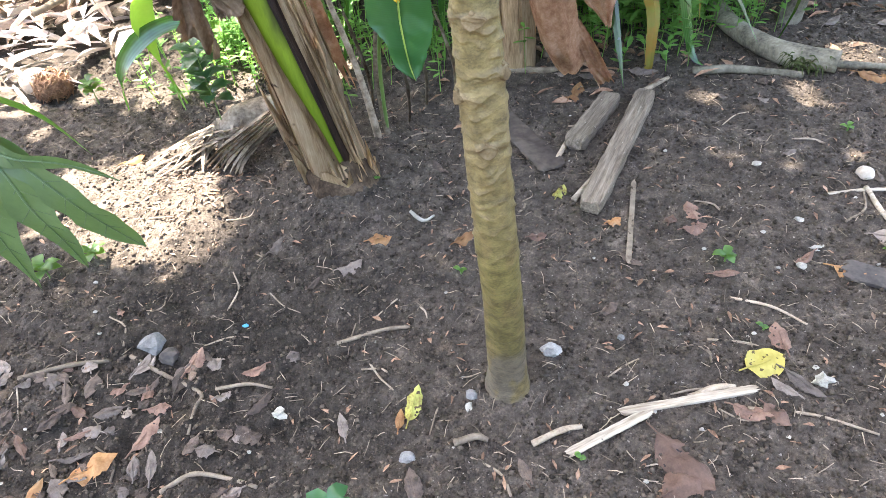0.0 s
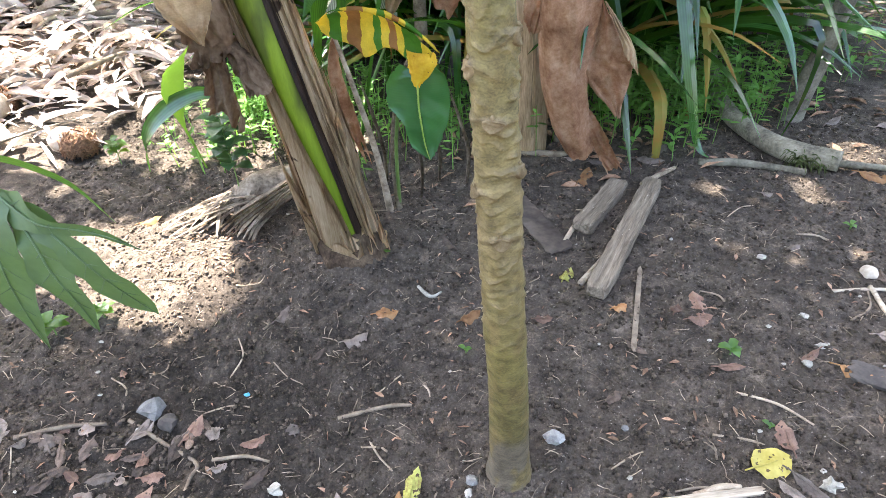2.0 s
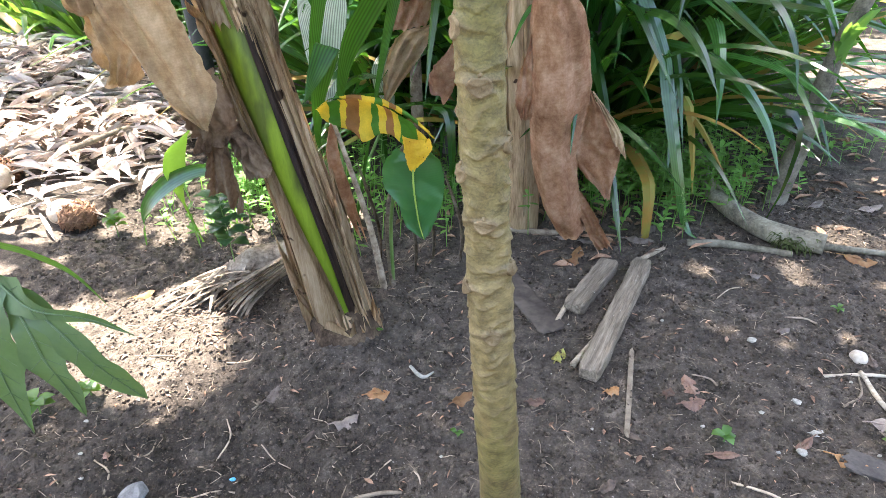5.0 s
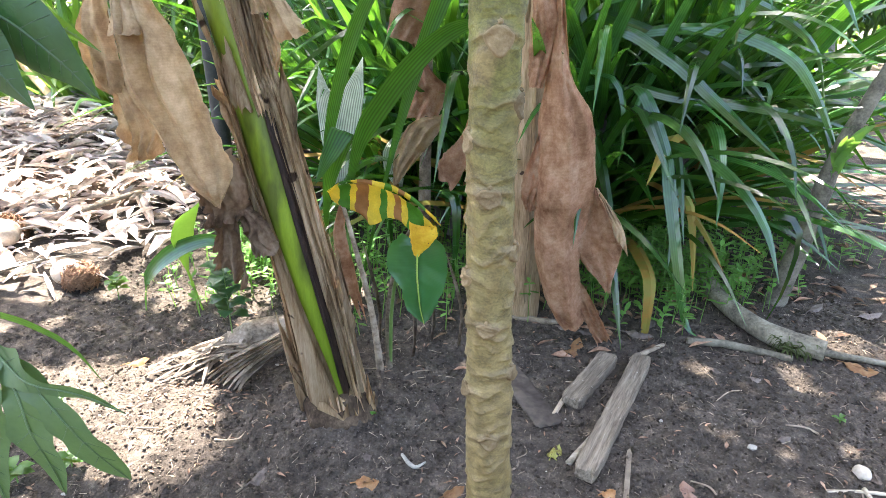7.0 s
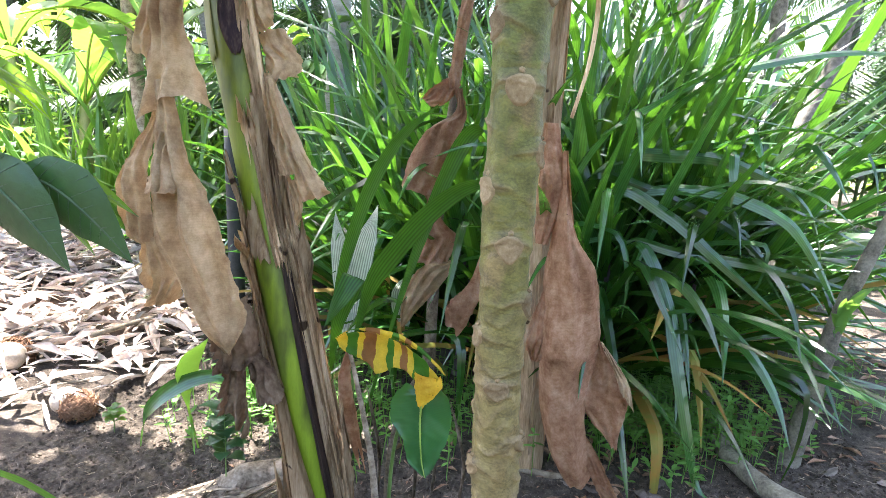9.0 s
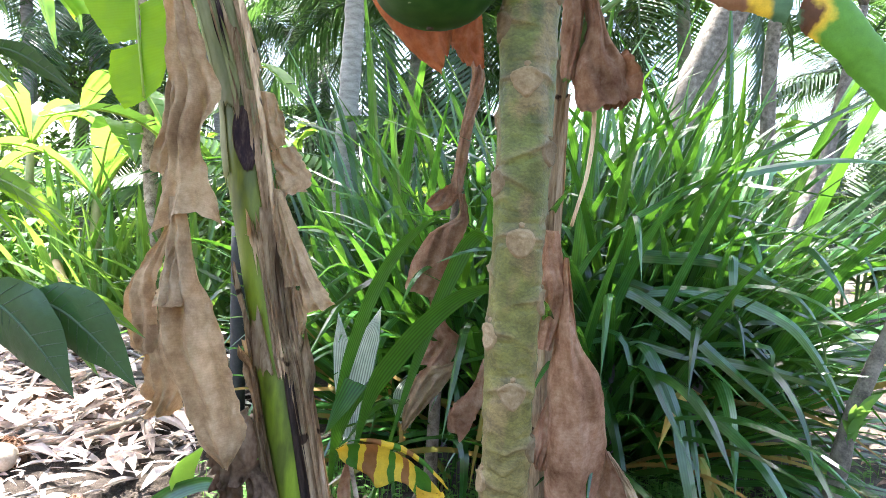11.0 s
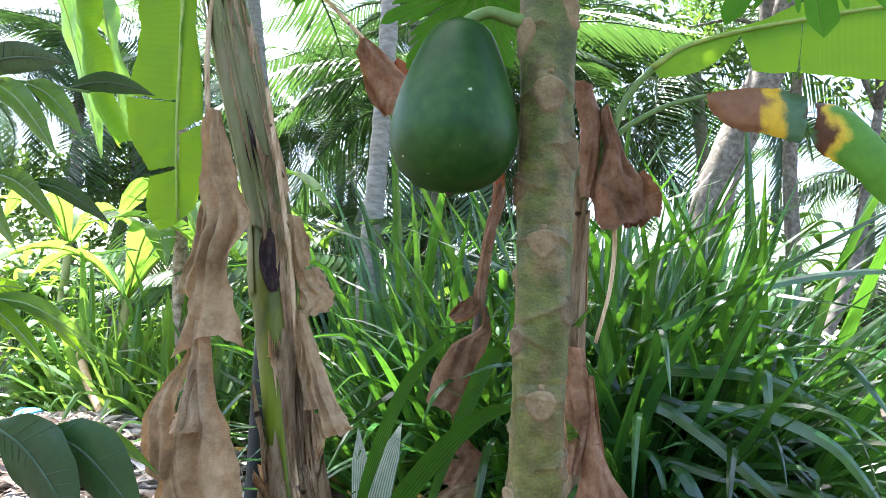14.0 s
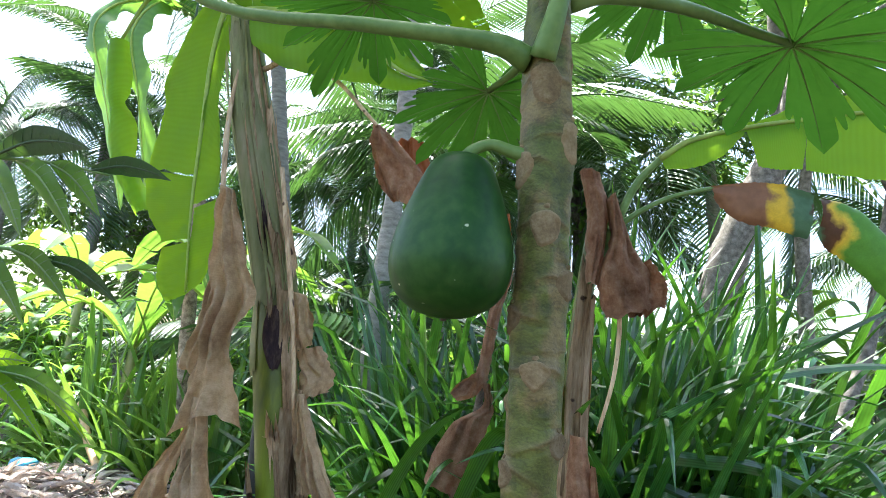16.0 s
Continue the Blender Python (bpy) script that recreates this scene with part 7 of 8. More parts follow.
for i in range(16):
    p = Vector((1.655 + r.uniform(-0.02, 0.02), 1.84, 0.72 + r.uniform(-0.03, 0.05)))
    a, L = r.uniform(-2.6, 0.2), r.uniform(0.08, 0.24)
    e = p + Vector((0.45 * L * math.cos(a * 1.2), 0.4 * L * math.sin(a), L * r.uniform(0.3, 1.0)))
    part("leaf", blade(bmesh.new(), [p, p.lerp(e, 0.5) + Vector((0, 0, 0.12 * L)), e], [0.003, L * 0.09, L * 0.07, 0.0], 8, 2, vee=0.2, side=(0.8, -0.5, 0.2), seed=i), WEED, rt)
root = thing("fallen_branch", on_ground(1.30, 1.6), "curved grey fallen branch with mossy broken end", "branch")
part("limb", tube(bmesh.new(), [(1.46, 2.75, 0.12), (1.33, 2.3, 0.09), (1.255, 1.9, 0.075), (1.30, 1.58, 0.075), (1.38, 1.42, 0.085), (1.50, 1.33, 0.09)], [0.03, 0.036, 0.042, 0.043, 0.046, 0.04], 44, 14, 0.15, 7), BROWNBARK, root)
bm = bmesh.new()
r = random.Random(8)
for i in range(130):
    p = Vector((1.36 + r.uniform(-0.02, 0.12), 1.44 - r.uniform(0, 0.09), 0.085))
    a = r.uniform(0, 6.28)
    q = p + Vector((0.05 * math.cos(a), 0.03 * math.sin(a) - 0.03, r.uniform(-0.06, 0.045)))
    tube(bm, [p, p.lerp(q, 0.5) + Vector((0, 0, 0.012)), q + Vector((0, 0, -0.012))], [0.004, 0.003, 0.001], 3, 4)
part("moss_tuft", bm, MOSS, root, "shaggy yellow-green moss")
for pts in ([(1.24, 2.0, 0.06), (1.05, 2.05, 0.05), (0.80, 2.08, 0.035)], [(1.25, 2.1, 0.06), (1.08, 2.22, 0.05), (0.85, 2.3, 0.04)], [(1.28, 2.25, 0.07), (1.1, 2.42, 0.06), (0.9, 2.45, 0.04)], [(1.48, 1.34, 0.08), (1.75, 1.30, 0.055), (2.05, 1.22, 0.05)]):
    part("side_branch", tube(bmesh.new(), pts, [0.015, 0.012, 0.008], 12, 8, 0.15, 12), BROWNBARK, root)


# ---- planks, sticks, stones and litter on the soil ----
def plank(name, a, b, w, h, material, label, category, seed, dz=0.0):
    """A weathered board lying on the ground from a to b, with worn ends and split edges."""
    A, B = on_ground(*a), on_ground(*b)
    A.z, B.z = ground_z(*a, False) + 0.006 + dz, ground_z(*b, False) + 0.008 + dz
    L = (B - A).length
    bm = bmesh.new()
    n, sec = 40, [(-1, -1), (-0.4, -1.05), (0.4, -1.05), (1, -1), (1.04, 0), (1, 0.8), (0.88, 1), (0.5, 1.05), (0.15, 0.95), (-0.2, 1.05), (-0.55, 0.96), (-0.88, 1), (-1, 0.8), (-1.04, 0)]
    rings = []
    for i in range(n + 1):
        e = (0.80 if i in (0, n) else 0.95 if i in (1, n - 1) else 1.0)
        ring = []
        for j, (u, v) in enumerate(sec):
            k = 1 + 0.10 * noise.noise(Vector((i * 0.30 + seed, u * 1.3, v * 1.3))) + 0.05 * noise.noise(Vector((i * 0.9 + seed, j * 3.3, 0)))
            end = 0.022 * noise.noise(Vector((u * 2.5, v * 2, seed + i))) if i in (0, n) else 0.0
            ring.append(bm.verts.new((L * (i / n - 0.5) + end, w / 2 * u * e * k, h / 2 + h / 2 * v * e * k)))
        rings.append(ring)
    for x, y in zip(rings, rings[1:]):
        for j in range(len(sec)):
            bm.faces.new((x[j], x[(j + 1) % len(sec)], y[(j + 1) % len(sec)], y[j]))
    bm.faces.new(rings[0][::-1])
    bm.faces.new(rings[-1])
    bmesh.ops.recalc_face_normals(bm, faces=bm.faces)
    ob = new(name, finish(name, bm, material, False))
    T = (B - A).normalized()
    S = Vector((0, 0, 1)).cross(T).normalized()
    ob.matrix_basis = Matrix.Translation(A.lerp(B, 0.5)) @ Matrix((T, S, T.cross(S))).transposed().to_4x4()
    return tagged(ob, label, category)


plank("plank", (0.405, 0.64), (0.755, 1.29), 0.072, 0.050, OLDWOOD, "long weathered grey plank lying on the soil", "plank", 1)
plank("plank", (0.42, 1.01), (0.625, 1.31), 0.078, 0.045, OLDWOOD, "short weathered grey plank with peeling surface", "plank", 2)
plank("board", (0.18, 1.30), (0.335, 0.90), 0.10, 0.010, OLDWOOD_DARK, "dark half-buried board lying on the soil", "board", 3)
plank("plank", (0.20, -0.175), (0.40, -0.09), 0.022, 0.006, PALEWOOD, "splintered pale wood strip on the soil", "wood strip", 4)
plank("plank", (0.335, -0.085), (0.655, -0.055), 0.020, 0.009, PALEWOOD, "splintered pale wood strip on the soil", "wood strip", 5)
plank("bark_strip", (0.47, 0.40), (0.582, 0.78), 0.016, 0.006, TWIG, "thin curved strip of pale bark", "bark", 6)
plank("bark_strip", (1.02, 0.29), (1.30, 0.10), 0.075, 0.012, DARKWOOD, "dark curled bark piece with brown leaves on it", "bark", 7)


def stick(pts, r, label="thin dry twig lying on the soil", material=TWIG, name="twig", lift=0.0):
    bm = bmesh.new()
    P = [on_ground(x, y, r * 0.7 + lift) for x, y in pts]
    if len(P) == 2:
        P.insert(1, P[0].lerp(P[1], 0.5) + Vector((0.012, 0.010, 0.004)))
    tube(bm, P, [r, r * 0.95, r * 0.7], max(8, 4 * len(P)), 7, 0.25, 30)
    return solo(name, bm, material, P[0], label, name, "twigs on the soil")


stick([(-0.966, 0.216), (-0.84, 0.14), (-0.725, 0.074), (-0.722, 0.02), (-0.724, -0.047)], 0.006)
stick([(-0.747, -0.194), (-0.68, -0.155), (-0.60, -0.165), (-0.518, -0.196)], 0.0065)
stick([(0.99, 1.455), (1.15, 1.42), (1.37, 1.315)], 0.019, "weathered grey branch piece on the soil", BROWNBARK, "branch")
stick([(0.33, 0.92), (0.43, 1.12)], 0.010)
stick([(0.37, 0.72), (0.53, 0.93)], 0.012, "pale dry stick beside the plank", PALEWOOD)
stick([(0.72, 1.32), (0.88, 1.42)], 0.012)
stick([(0.42, 1.75), (0.62, 1.80)], 0.022, "dark fallen branch piece")
stick([(0.12, 1.7), (0.40, 1.62), (0.62, 1.66)], 0.016)
stick([(0.50, -0.06), (0.61, -0.045)], 0.009)
stick([(0.62, -0.10), (0.86, -0.19)], 0.004)
stick([(0.60, 0.11), (0.76, 0.03)], 0.004)
stick([(0.12, -0.145), (0.24, -0.11)], 0.008)
stick([(-0.06, -0.13), (0.02, -0.125)], 0.009)
stick([(-0.37, 0.195), (-0.24, 0.23), (-0.17, 0.235)], 0.006)
stick([(0.70, 0.235), (0.85, 0.12)], 0.004)
stick([(1.12, 0.20), (1.06, 0.06), (1.13, -0.02)], 0.007)
stick([(1.14, 0.62), (1.40, 0.58)], 0.006, "pale dry stalk on the soil", PALEWOOD)
stick([(1.25, 0.62), (1.24, 0.46), (1.30, 0.36)], 0.008, "pale dry stalk on the soil", PALEWOOD)
stick([(-1.25, 0.15), (-1.02, 0.20)], 0.007)
stick([(-0.68, 0.075), (-0.53, 0.07)], 0.005)
r = random.Random(12)
for i in range(46):
    x, y, a, L = r.uniform(-1.25, 1.35), r.uniform(-0.3, 1.25), r.uniform(0, 6.28), r.uniform(0.04, 0.15)
    if abs(x - 0.08) < 0.12 and abs(y) < 0.15:
        continue
    stick([(x, y), (x + L * 0.5 * math.cos(a) + 0.01, y + L * 0.5 * math.sin(a)), (x + L * math.cos(a + 0.25), y + L * math.sin(a + 0.25))], r.uniform(0.0018, 0.0040))


def dead_leaf(x, y, L, w, turn, material, label, seed, curl=0.8, name="fallen_leaf", lift=0.004):
    """A fallen leaf, cupped and rippled, with a midrib and a stalk."""
    d = Vector((math.cos(radians(turn)), math.sin(radians(turn)), 0))
    sd = Vector((-d.y, d.x, 0))
    P = []
    for k, z in ((-0.5, 0.010), (-0.2, 0.002), (0.15, 0.004), (0.5, 0.012)):
        q = Vector((x + d.x * L * k, y + d.y * L * k, 0))
        q.z = max(ground_z(q.x + sd.x * w * e + d.x * L * g, q.y + sd.y * w * e + d.y * L * g) for e in (-0.8, -0.4, 0, 0.4, 0.8) for g in (-0.1, 0, 0.1)) + lift + z * L * 4
        P.append(q)
    bm = bmesh.new()
    blade(bm, P, [w * 0.1, w * 0.62, w * 0.9, w, w * 0.97, w * 0.85, w * 0.5, 0.0], 16, 8, cup=curl, side=sd, ripple=0.5, rfreq=3, seed=seed, ragged=0.06 if curl < 0.3 else 0.22, crumple=0.05 if curl < 0.3 else 0.22)
    tube(bm, [P[0] - d * L * 0.22 + Vector((0, 0, -0.002)), P[0], P[1] + Vector((0, 0, 0.001)), P[2] + Vector((0, 0, 0.001))], [0.0022, 0.002, 0.0016, 0.001], 8, 5)
    return solo(name, bm, material, on_ground(x, y), label, "leaf", "fallen leaves")


RB, OB, GB = "russet dead leaf lying on the soil", "orange-brown dead leaf lying on the soil", "grey-brown dry leaf lying on the soil"
for x, y, L, w, t, m, lb, c in (
        (0.70, 0.011, 0.100, 0.043, 15, LEAF_YELLOW, "yellow fallen leaf with dark spots", 0.15), (-0.155, -0.01, 0.10, 0.022, 75, LEAF_DECAY, "yellow-green decaying leaf with brown holes", 0.6), (0.44, -0.22, 0.16, 0.055, -60, LEAF_RED, RB, 0.9), (0.42, -0.27, 0.10, 0.05, 20, LEAF_RED, RB, 0.9),
        (-0.766, 0.176, 0.085, 0.026, 70, LEAF_RED, RB, 0.9), (-0.27, 0.60, 0.075, 0.03, 10, LEAF_ORANGE, OB, 0.8), (0.0, 0.58, 0.075, 0.03, 30, LEAF_ORANGE, OB, 0.8), (0.335, 0.775, 0.07, 0.03, 60, LEAF_DECAY, "curled yellow-brown leaf on the soil", 1.0),
        (0.473, 0.592, 0.05, 0.025, 20, LEAF_ORANGE, OB, 0.8), (0.711, 0.593, 0.09, 0.035, 90, LEAF_RED, RB, 1.0), (0.70, 0.52, 0.08, 0.03, 10, LEAF_RED, RB, 1.0), (0.64, 0.565, 0.06, 0.02, 60, LEAF_RED, RB, 0.6), (0.72, 0.32, 0.075, 0.014, -8, LEAF_RED, RB, 0.6),
        (-0.93, -0.12, 0.11, 0.035, 35, LEAF_ORANGE, OB, 0.7), (-0.83, -0.04, 0.10, 0.024, 65, LEAF_RED, RB, 0.7), (-1.05, -0.20, 0.11, 0.022, 80, LEAF_ORANGE, OB, 0.7), (-0.33, -0.06, 0.065, 0.016, 105, LEAF_GREY, GB, 0.9), (-0.19, -0.05, 0.06, 0.012, 85, LEAF_ORANGE, OB, 0.7),
        (0.77, 0.09, 0.09, 0.028, 85, LEAF_RED, RB, 0.6), (1.05, 0.27, 0.12, 0.035, -30, LEAF_ORANGE, OB, 0.9), (1.13, 0.25, 0.06, 0.025, 20, LEAF_RED, RB, 0.7), (0.76, -0.06, 0.10, 0.02, -50, LEAF_GREY, GB, 0.8), (0.67, -0.13, 0.07, 0.025, -60, LEAF_RED, RB, 0.8),
        (0.23, 0.55, 0.06, 0.02, 0, LEAF_RED, "dark red leaf scrap on the soil", 0.8), (-0.62, 0.62, 0.07, 0.022, 60, LEAF_GREY, GB, 0.8), (-0.36, 0.50, 0.08, 0.035, 15, LEAF_GREY, GB, 1.0), (-1.30, 1.20, 0.09, 0.035, 40, LEAF_ORANGE, OB, 0.9), (1.10, 1.95, 0.11, 0.045, 0, LEAF_ORANGE, OB, 0.9),
        (1.62, 1.27, 0.12, 0.045, -30, LEAF_ORANGE, OB, 0.9), (0.60, 1.55, 0.13, 0.04, 20, LEAF_GREY, GB, 1.0), (0.80, 1.50, 0.12, 0.035, -30, LEAF_GREY, GB, 1.0), (0.86, 1.58, 0.14, 0.03, 50, LEAF_GREY, GB, 1.0), (0.60, 1.85, 0.16, 0.05, 100, LEAF_GREY, GB, 1.0), (0.70, 1.95, 0.14, 0.04, 60, LEAF_GREY, GB, 1.0),
        (0.62, 1.72, 0.12, 0.04, 10, LEAF_RED, RB, 0.9), (0.50, 1.42, 0.13, 0.05, 60, LEAF_ORANGE, OB, 1.1), (1.72, 1.80, 0.16, 0.02, 40, LEAF_GREY, GB, 0.5), (1.95, 1.75, 0.12, 0.03, 10, LEAF_GREY, GB, 0.5), (1.02, 1.22, 0.06, 0.015, -60, LEAF_GREY, GB, 0.5), (1.11, 0.83, 0.05, 0.018, 20, LEAF_GREY, GB, 0.5)):
    dead_leaf(x, y, L, w, t, m, lb, x * 31 + y * 17, c)
r = random.Random(31)
for i in range(110):
    if i < 80:
        x, y = r.uniform(-1.35, -0.55), r.uniform(-0.3, 0.20)
    else:
        x, y = r.uniform(-1.2, 1.6), r.uniform(-0.3, 2.2)
    dead_leaf(x, y, r.uniform(0.03, 0.085), r.uniform(0.010, 0.026), r.uniform(0, 360), r.choice([LEAF_GREY, LEAF_DARK, LEAF_DARK, LEAF_GREY, LEAF_RED]), GB, i * 3.7, r.uniform(0.5, 1.2))


def stone(x, y, size, material, label, category, seed, rough=0.35, sub=2, name="stone", group="stones"):
    bm = lump(bmesh.new(), on_ground(x, y, size[2] * 0.45), size, seed, rough, sub)
    return solo(name, bm, material, on_ground(x, y), label, category, group, smooth=sub > 2)


stone(-0.90, 0.235, (0.038, 0.032, 0.024), STONE, "pale grey broken stone on the soil", "stone", 3, 0.7)
stone(-0.845, 0.20, (0.028, 0.026, 0.024), DARKWOOD, "dark lump of earth beside a pale stone", "stone", 4)
stone(0.20, 0.105, (0.026, 0.022, 0.020), STONE, "grey-brown pebble beside the trunk", "stone", 5, 0.5)
stone(-0.01, 0.0, (0.016, 0.014, 0.012), STONE, "small grey pebble on the soil", "stone", 6)
stone(-0.17, -0.15, (0.022, 0.018, 0.012), STONE, "small grey pebble on the soil", "stone", 7)
stone(-0.02, -0.03, (0.0095, 0.0136, 0.0082), CHIP, "pale chip beside the trunk", "stone", 8, 0.6)
stone(0.385, 0.13, (0.010, 0.009, 0.007), STONE, "small grey pebble on the soil", "stone", 9)
stone(1.285, 0.69, (0.024, 0.03, 0.02), SHELL, "pale green unripe fruit on the soil", "fruit", 10, 0.15, 3, "fallen_fruit", "fallen fruit")
stone(0.80, -0.055, (0.019, 0.0163, 0.0109), CHIP, "crumpled white paper scrap on the soil", "paper scrap", 12, 0.9, 2, "paper_scrap", "scraps")
stone(0.81, -0.01, (0.0095, 0.0068, 0.0027), CHIP, "torn white paper scrap on the soil", "paper scrap", 13, 0.9, 2, "paper_scrap", "scraps")
stone(-0.50, -0.005, (0.0177, 0.015, 0.0095), CHIP, "white crumbled shell lump on the soil", "shell", 14, 0.9, 2, "shell_lump", "shells")
stone(0.993, 0.80, (0.015, 0.0136, 0.0054), CHIP, "white shell on bare soil", "shell", 15, 0.5, 2, "shell_lump", "shells")
stone(0.92, 0.315, (0.0136, 0.0122, 0.0061), CHIP, "white snail shell on bare soil", "shell", 16, 0.4, 3, "snail_shell", "shells")
stone(1.0, 0.39, (0.0204, 0.0095, 0.0061), CHIP, "broken white shell on bare soil", "shell", 17, 0.9, 2, "shell_lump", "shells")
stone(1.0, 0.51, (0.0136, 0.0122, 0.0054), CHIP, "broken white shell on bare soil", "shell", 18, 0.9, 2, "shell_lump", "shells")
stone(0.88, 0.47, (0.0082, 0.0068, 0.0034), CHIP, "small white shell chip on the soil", "shell", 19, 0.5, 2, "shell_lump", "shells")
stone(-0.80, -0.03, (0.0163, 0.0068, 0.0034), CHIP, "pale scrap on the soil", "paper scrap", 20, 0.5, 2, "paper_scrap", "scraps")
stone(-0.655, 0.30, (0.010, 0.006, 0.005), BLUE, "tiny blue plastic scrap on the soil", "plastic scrap", 21, 0.3, 2, "plastic_scrap", "scraps")
bm = bmesh.new()
tube(bm, [on_ground(-0.175, 0.73, 0.006), on_ground(-0.15, 0.69, 0.008), on_ground(-0.125, 0.675, 0.008), on_ground(-0.095, 0.70, 0.006)], [0.006, 0.007, 0.006, 0.003], 12, 6)
solo("plastic_strip", bm, CHIP, on_ground(-0.14, 0.69), "curled pale plastic strip on the soil", "plastic strip", "scraps")
r = random.Random(9)
for i in range(44):
    x, y = r.uniform(-1.2, 1.5), r.uniform(-0.28, 1.3)
    s = r.uniform(0.003, 0.009)
    stone(x, y, (s, s * r.uniform(0.6, 1), s * 0.6), CHIP, "tiny white shell chip on the soil", "shell", i * 1.9, 0.6, 1, "shell_chip", "shell chips")


def sprout(x, y, h, n, seed, material=BROAD, leaf=0.035, label="tiny green seedling sprouting from the soil"):
    b = on_ground(x, y)
    ob = thing("sprout", b, label, "seedling", "sprouts")
    rr = random.Random(seed)
    part("stem", tube(bmesh.new(), [b - Vector((0, 0, 0.01)), b + Vector((0.003, 0, h * 0.5)), b + Vector((0, 0.003, h))], [0.003, 0.0025, 0.0015], 6, 5), PETIOLE, ob)
    for i in range(n):
        a = i * 2.4 + rr.uniform(-0.3, 0.3)
        p = b + Vector((0, 0, h * (0.45 + 0.55 * i / max(1, n - 1))))
        d = Vector((math.cos(a), math.sin(a), 0)) * leaf * rr.uniform(0.8, 1.2)
        part("leaf", blade(bmesh.new(), [p, p + d * 0.5 + Vector((0, 0, leaf * 0.25)), p + d + Vector((0, 0, leaf * 0.1))], [0.003, leaf * 0.36, leaf * 0.34, 0.0], 6, 2, vee=0.2, seed=i), material, ob)


for x, y, h, n, lf in ((0.735, 0.375, 0.03, 5, 0.035), (1.17, 0.32, 0.035, 7, 0.032), (-0.02, 0.43, 0.02, 3, 0.022), (0.22, -0.19, 0.01, 2, 0.018), (0.74, 0.12, 0.012, 2, 0.02), (1.36, 0.95, 0.02, 4, 0.025), (-1.35, 0.55, 0.06, 8, 0.05), (-1.22, 0.62, 0.04, 6, 0.05), (-1.45, 0.9, 0.06, 8, 0.05), (-1.68, 1.75, 0.12, 12, 0.06), (-0.30, 0.9, 0.02, 3, 0.02)):
    sprout(x, y, h, n, x * 10 + y, leaf=lf)
sprout(-0.94, 1.30, 0.42, 20, 3, BROAD_DARK, 0.09, "knee-high green seedling beside the banana stem")
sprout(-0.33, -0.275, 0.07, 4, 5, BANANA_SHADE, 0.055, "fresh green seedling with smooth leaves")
sprout(1.92, 2.35, 0.35, 14, 9, BROAD, 0.12, "young leafy plant beside the leaning trunk")
sprout(1.70, 2.05, 0.25, 14, 10, BROAD, 0.08, "young leafy plant beside the leaning trunk")

# dry banana stump lying beside the plant
stump = thing("dry_banana_stump", on_ground(-0.85, 1.28), "fallen dry fibrous banana stalk lying on the soil", "stump")
part("body", tube(bmesh.new(), [(-0.58, 1.32, 0.07), (-0.72, 1.36, 0.085), (-0.88, 1.33, 0.075), (-0.98, 1.28, 0.05)], [0.075, 0.075, 0.065, 0.03], 24, 16, 0.15, 12), STUMP, stump)
r = random.Random(2)
for i in range(34):
    s = Vector((-0.95 + r.uniform(-0.05, 0.2), 1.25 + r.uniform(-0.05, 0.08), 0.09 + r.uniform(-0.03, 0.03)))
    ex, ey = -1.18 + r.uniform(-0.05, 0.32), 1.12 + r.uniform(-0.07, 0.12)
    e = on_ground(ex, ey, 0.008)
    part("dry_strip", blade(bmesh.new(), [s, s.lerp(e, 0.45) + Vector((0, 0, 0.02)), e + Vector((0, 0, 0.004))], [0.010, 0.009, 0.004], 8, 2, cup=0.8, seed=i, ripple=0.5), STUMP, stump)
for i in range(8):
    s, e = Vector((-0.66, 1.15, 0.15 + 0.01 * i)), on_ground(-0.82 - 0.025 * i, 1.02 + 0.012 * i, 0.012)
    part("dry_strip", blade(bmesh.new(), [s, s.lerp(e, 0.5) + Vector((-0.04, -0.02, -0.01)), e], [0.012, 0.018, 0.008], 8, 3, cup=1.0, seed=60 + i, ripple=0.5), STUMP, stump)


# ---- sunny heap of dead leaves, husks and sticks ----
def litter(n, place, size, seed, material, name, label, curl=1.0, tall=0.05, tilt=0.4):
    rr = random.Random(seed)
    bm = bmesh.new()
    for i in range(n):
        x, y = place(rr)
        L = rr.uniform(*size)
        a, el = rr.uniform(0, 6.28), rr.uniform(-tilt, tilt)
        d = Vector((math.cos(a), math.sin(a), el * 0.6))
        p = Vector((x, y, ground_z(x, y, tall < 0.01) + rr.uniform(0.0, tall) + abs(el) * 0.12 * L))
        blade(bm, [p - d * L / 2, p + Vector((0, 0, 0.05 * L)), p + d * L / 2], [0.02 * L, L * rr.uniform(0.05, 0.24), L * rr.uniform(0.05, 0.2), 0.0], 5, 4, cup=curl * rr.uniform(0.4, 1.6), seed=i * 1.3, twist=rr.uniform(-0.4, 0.4), ripple=0.4)
    me = finish(name, bm, material)
    return tagged(new(name, me), label, "leaf litter", kind="stuff")


def heap_place(rr):
    while True:
        x, y = rr.gauss(-3.2, 0.95), rr.gauss(3.7, 0.95)
        if x < -1.55 - 0.3 * max(0, 2.6 - y) and y > 1.75 and x > -7:
            return x, y


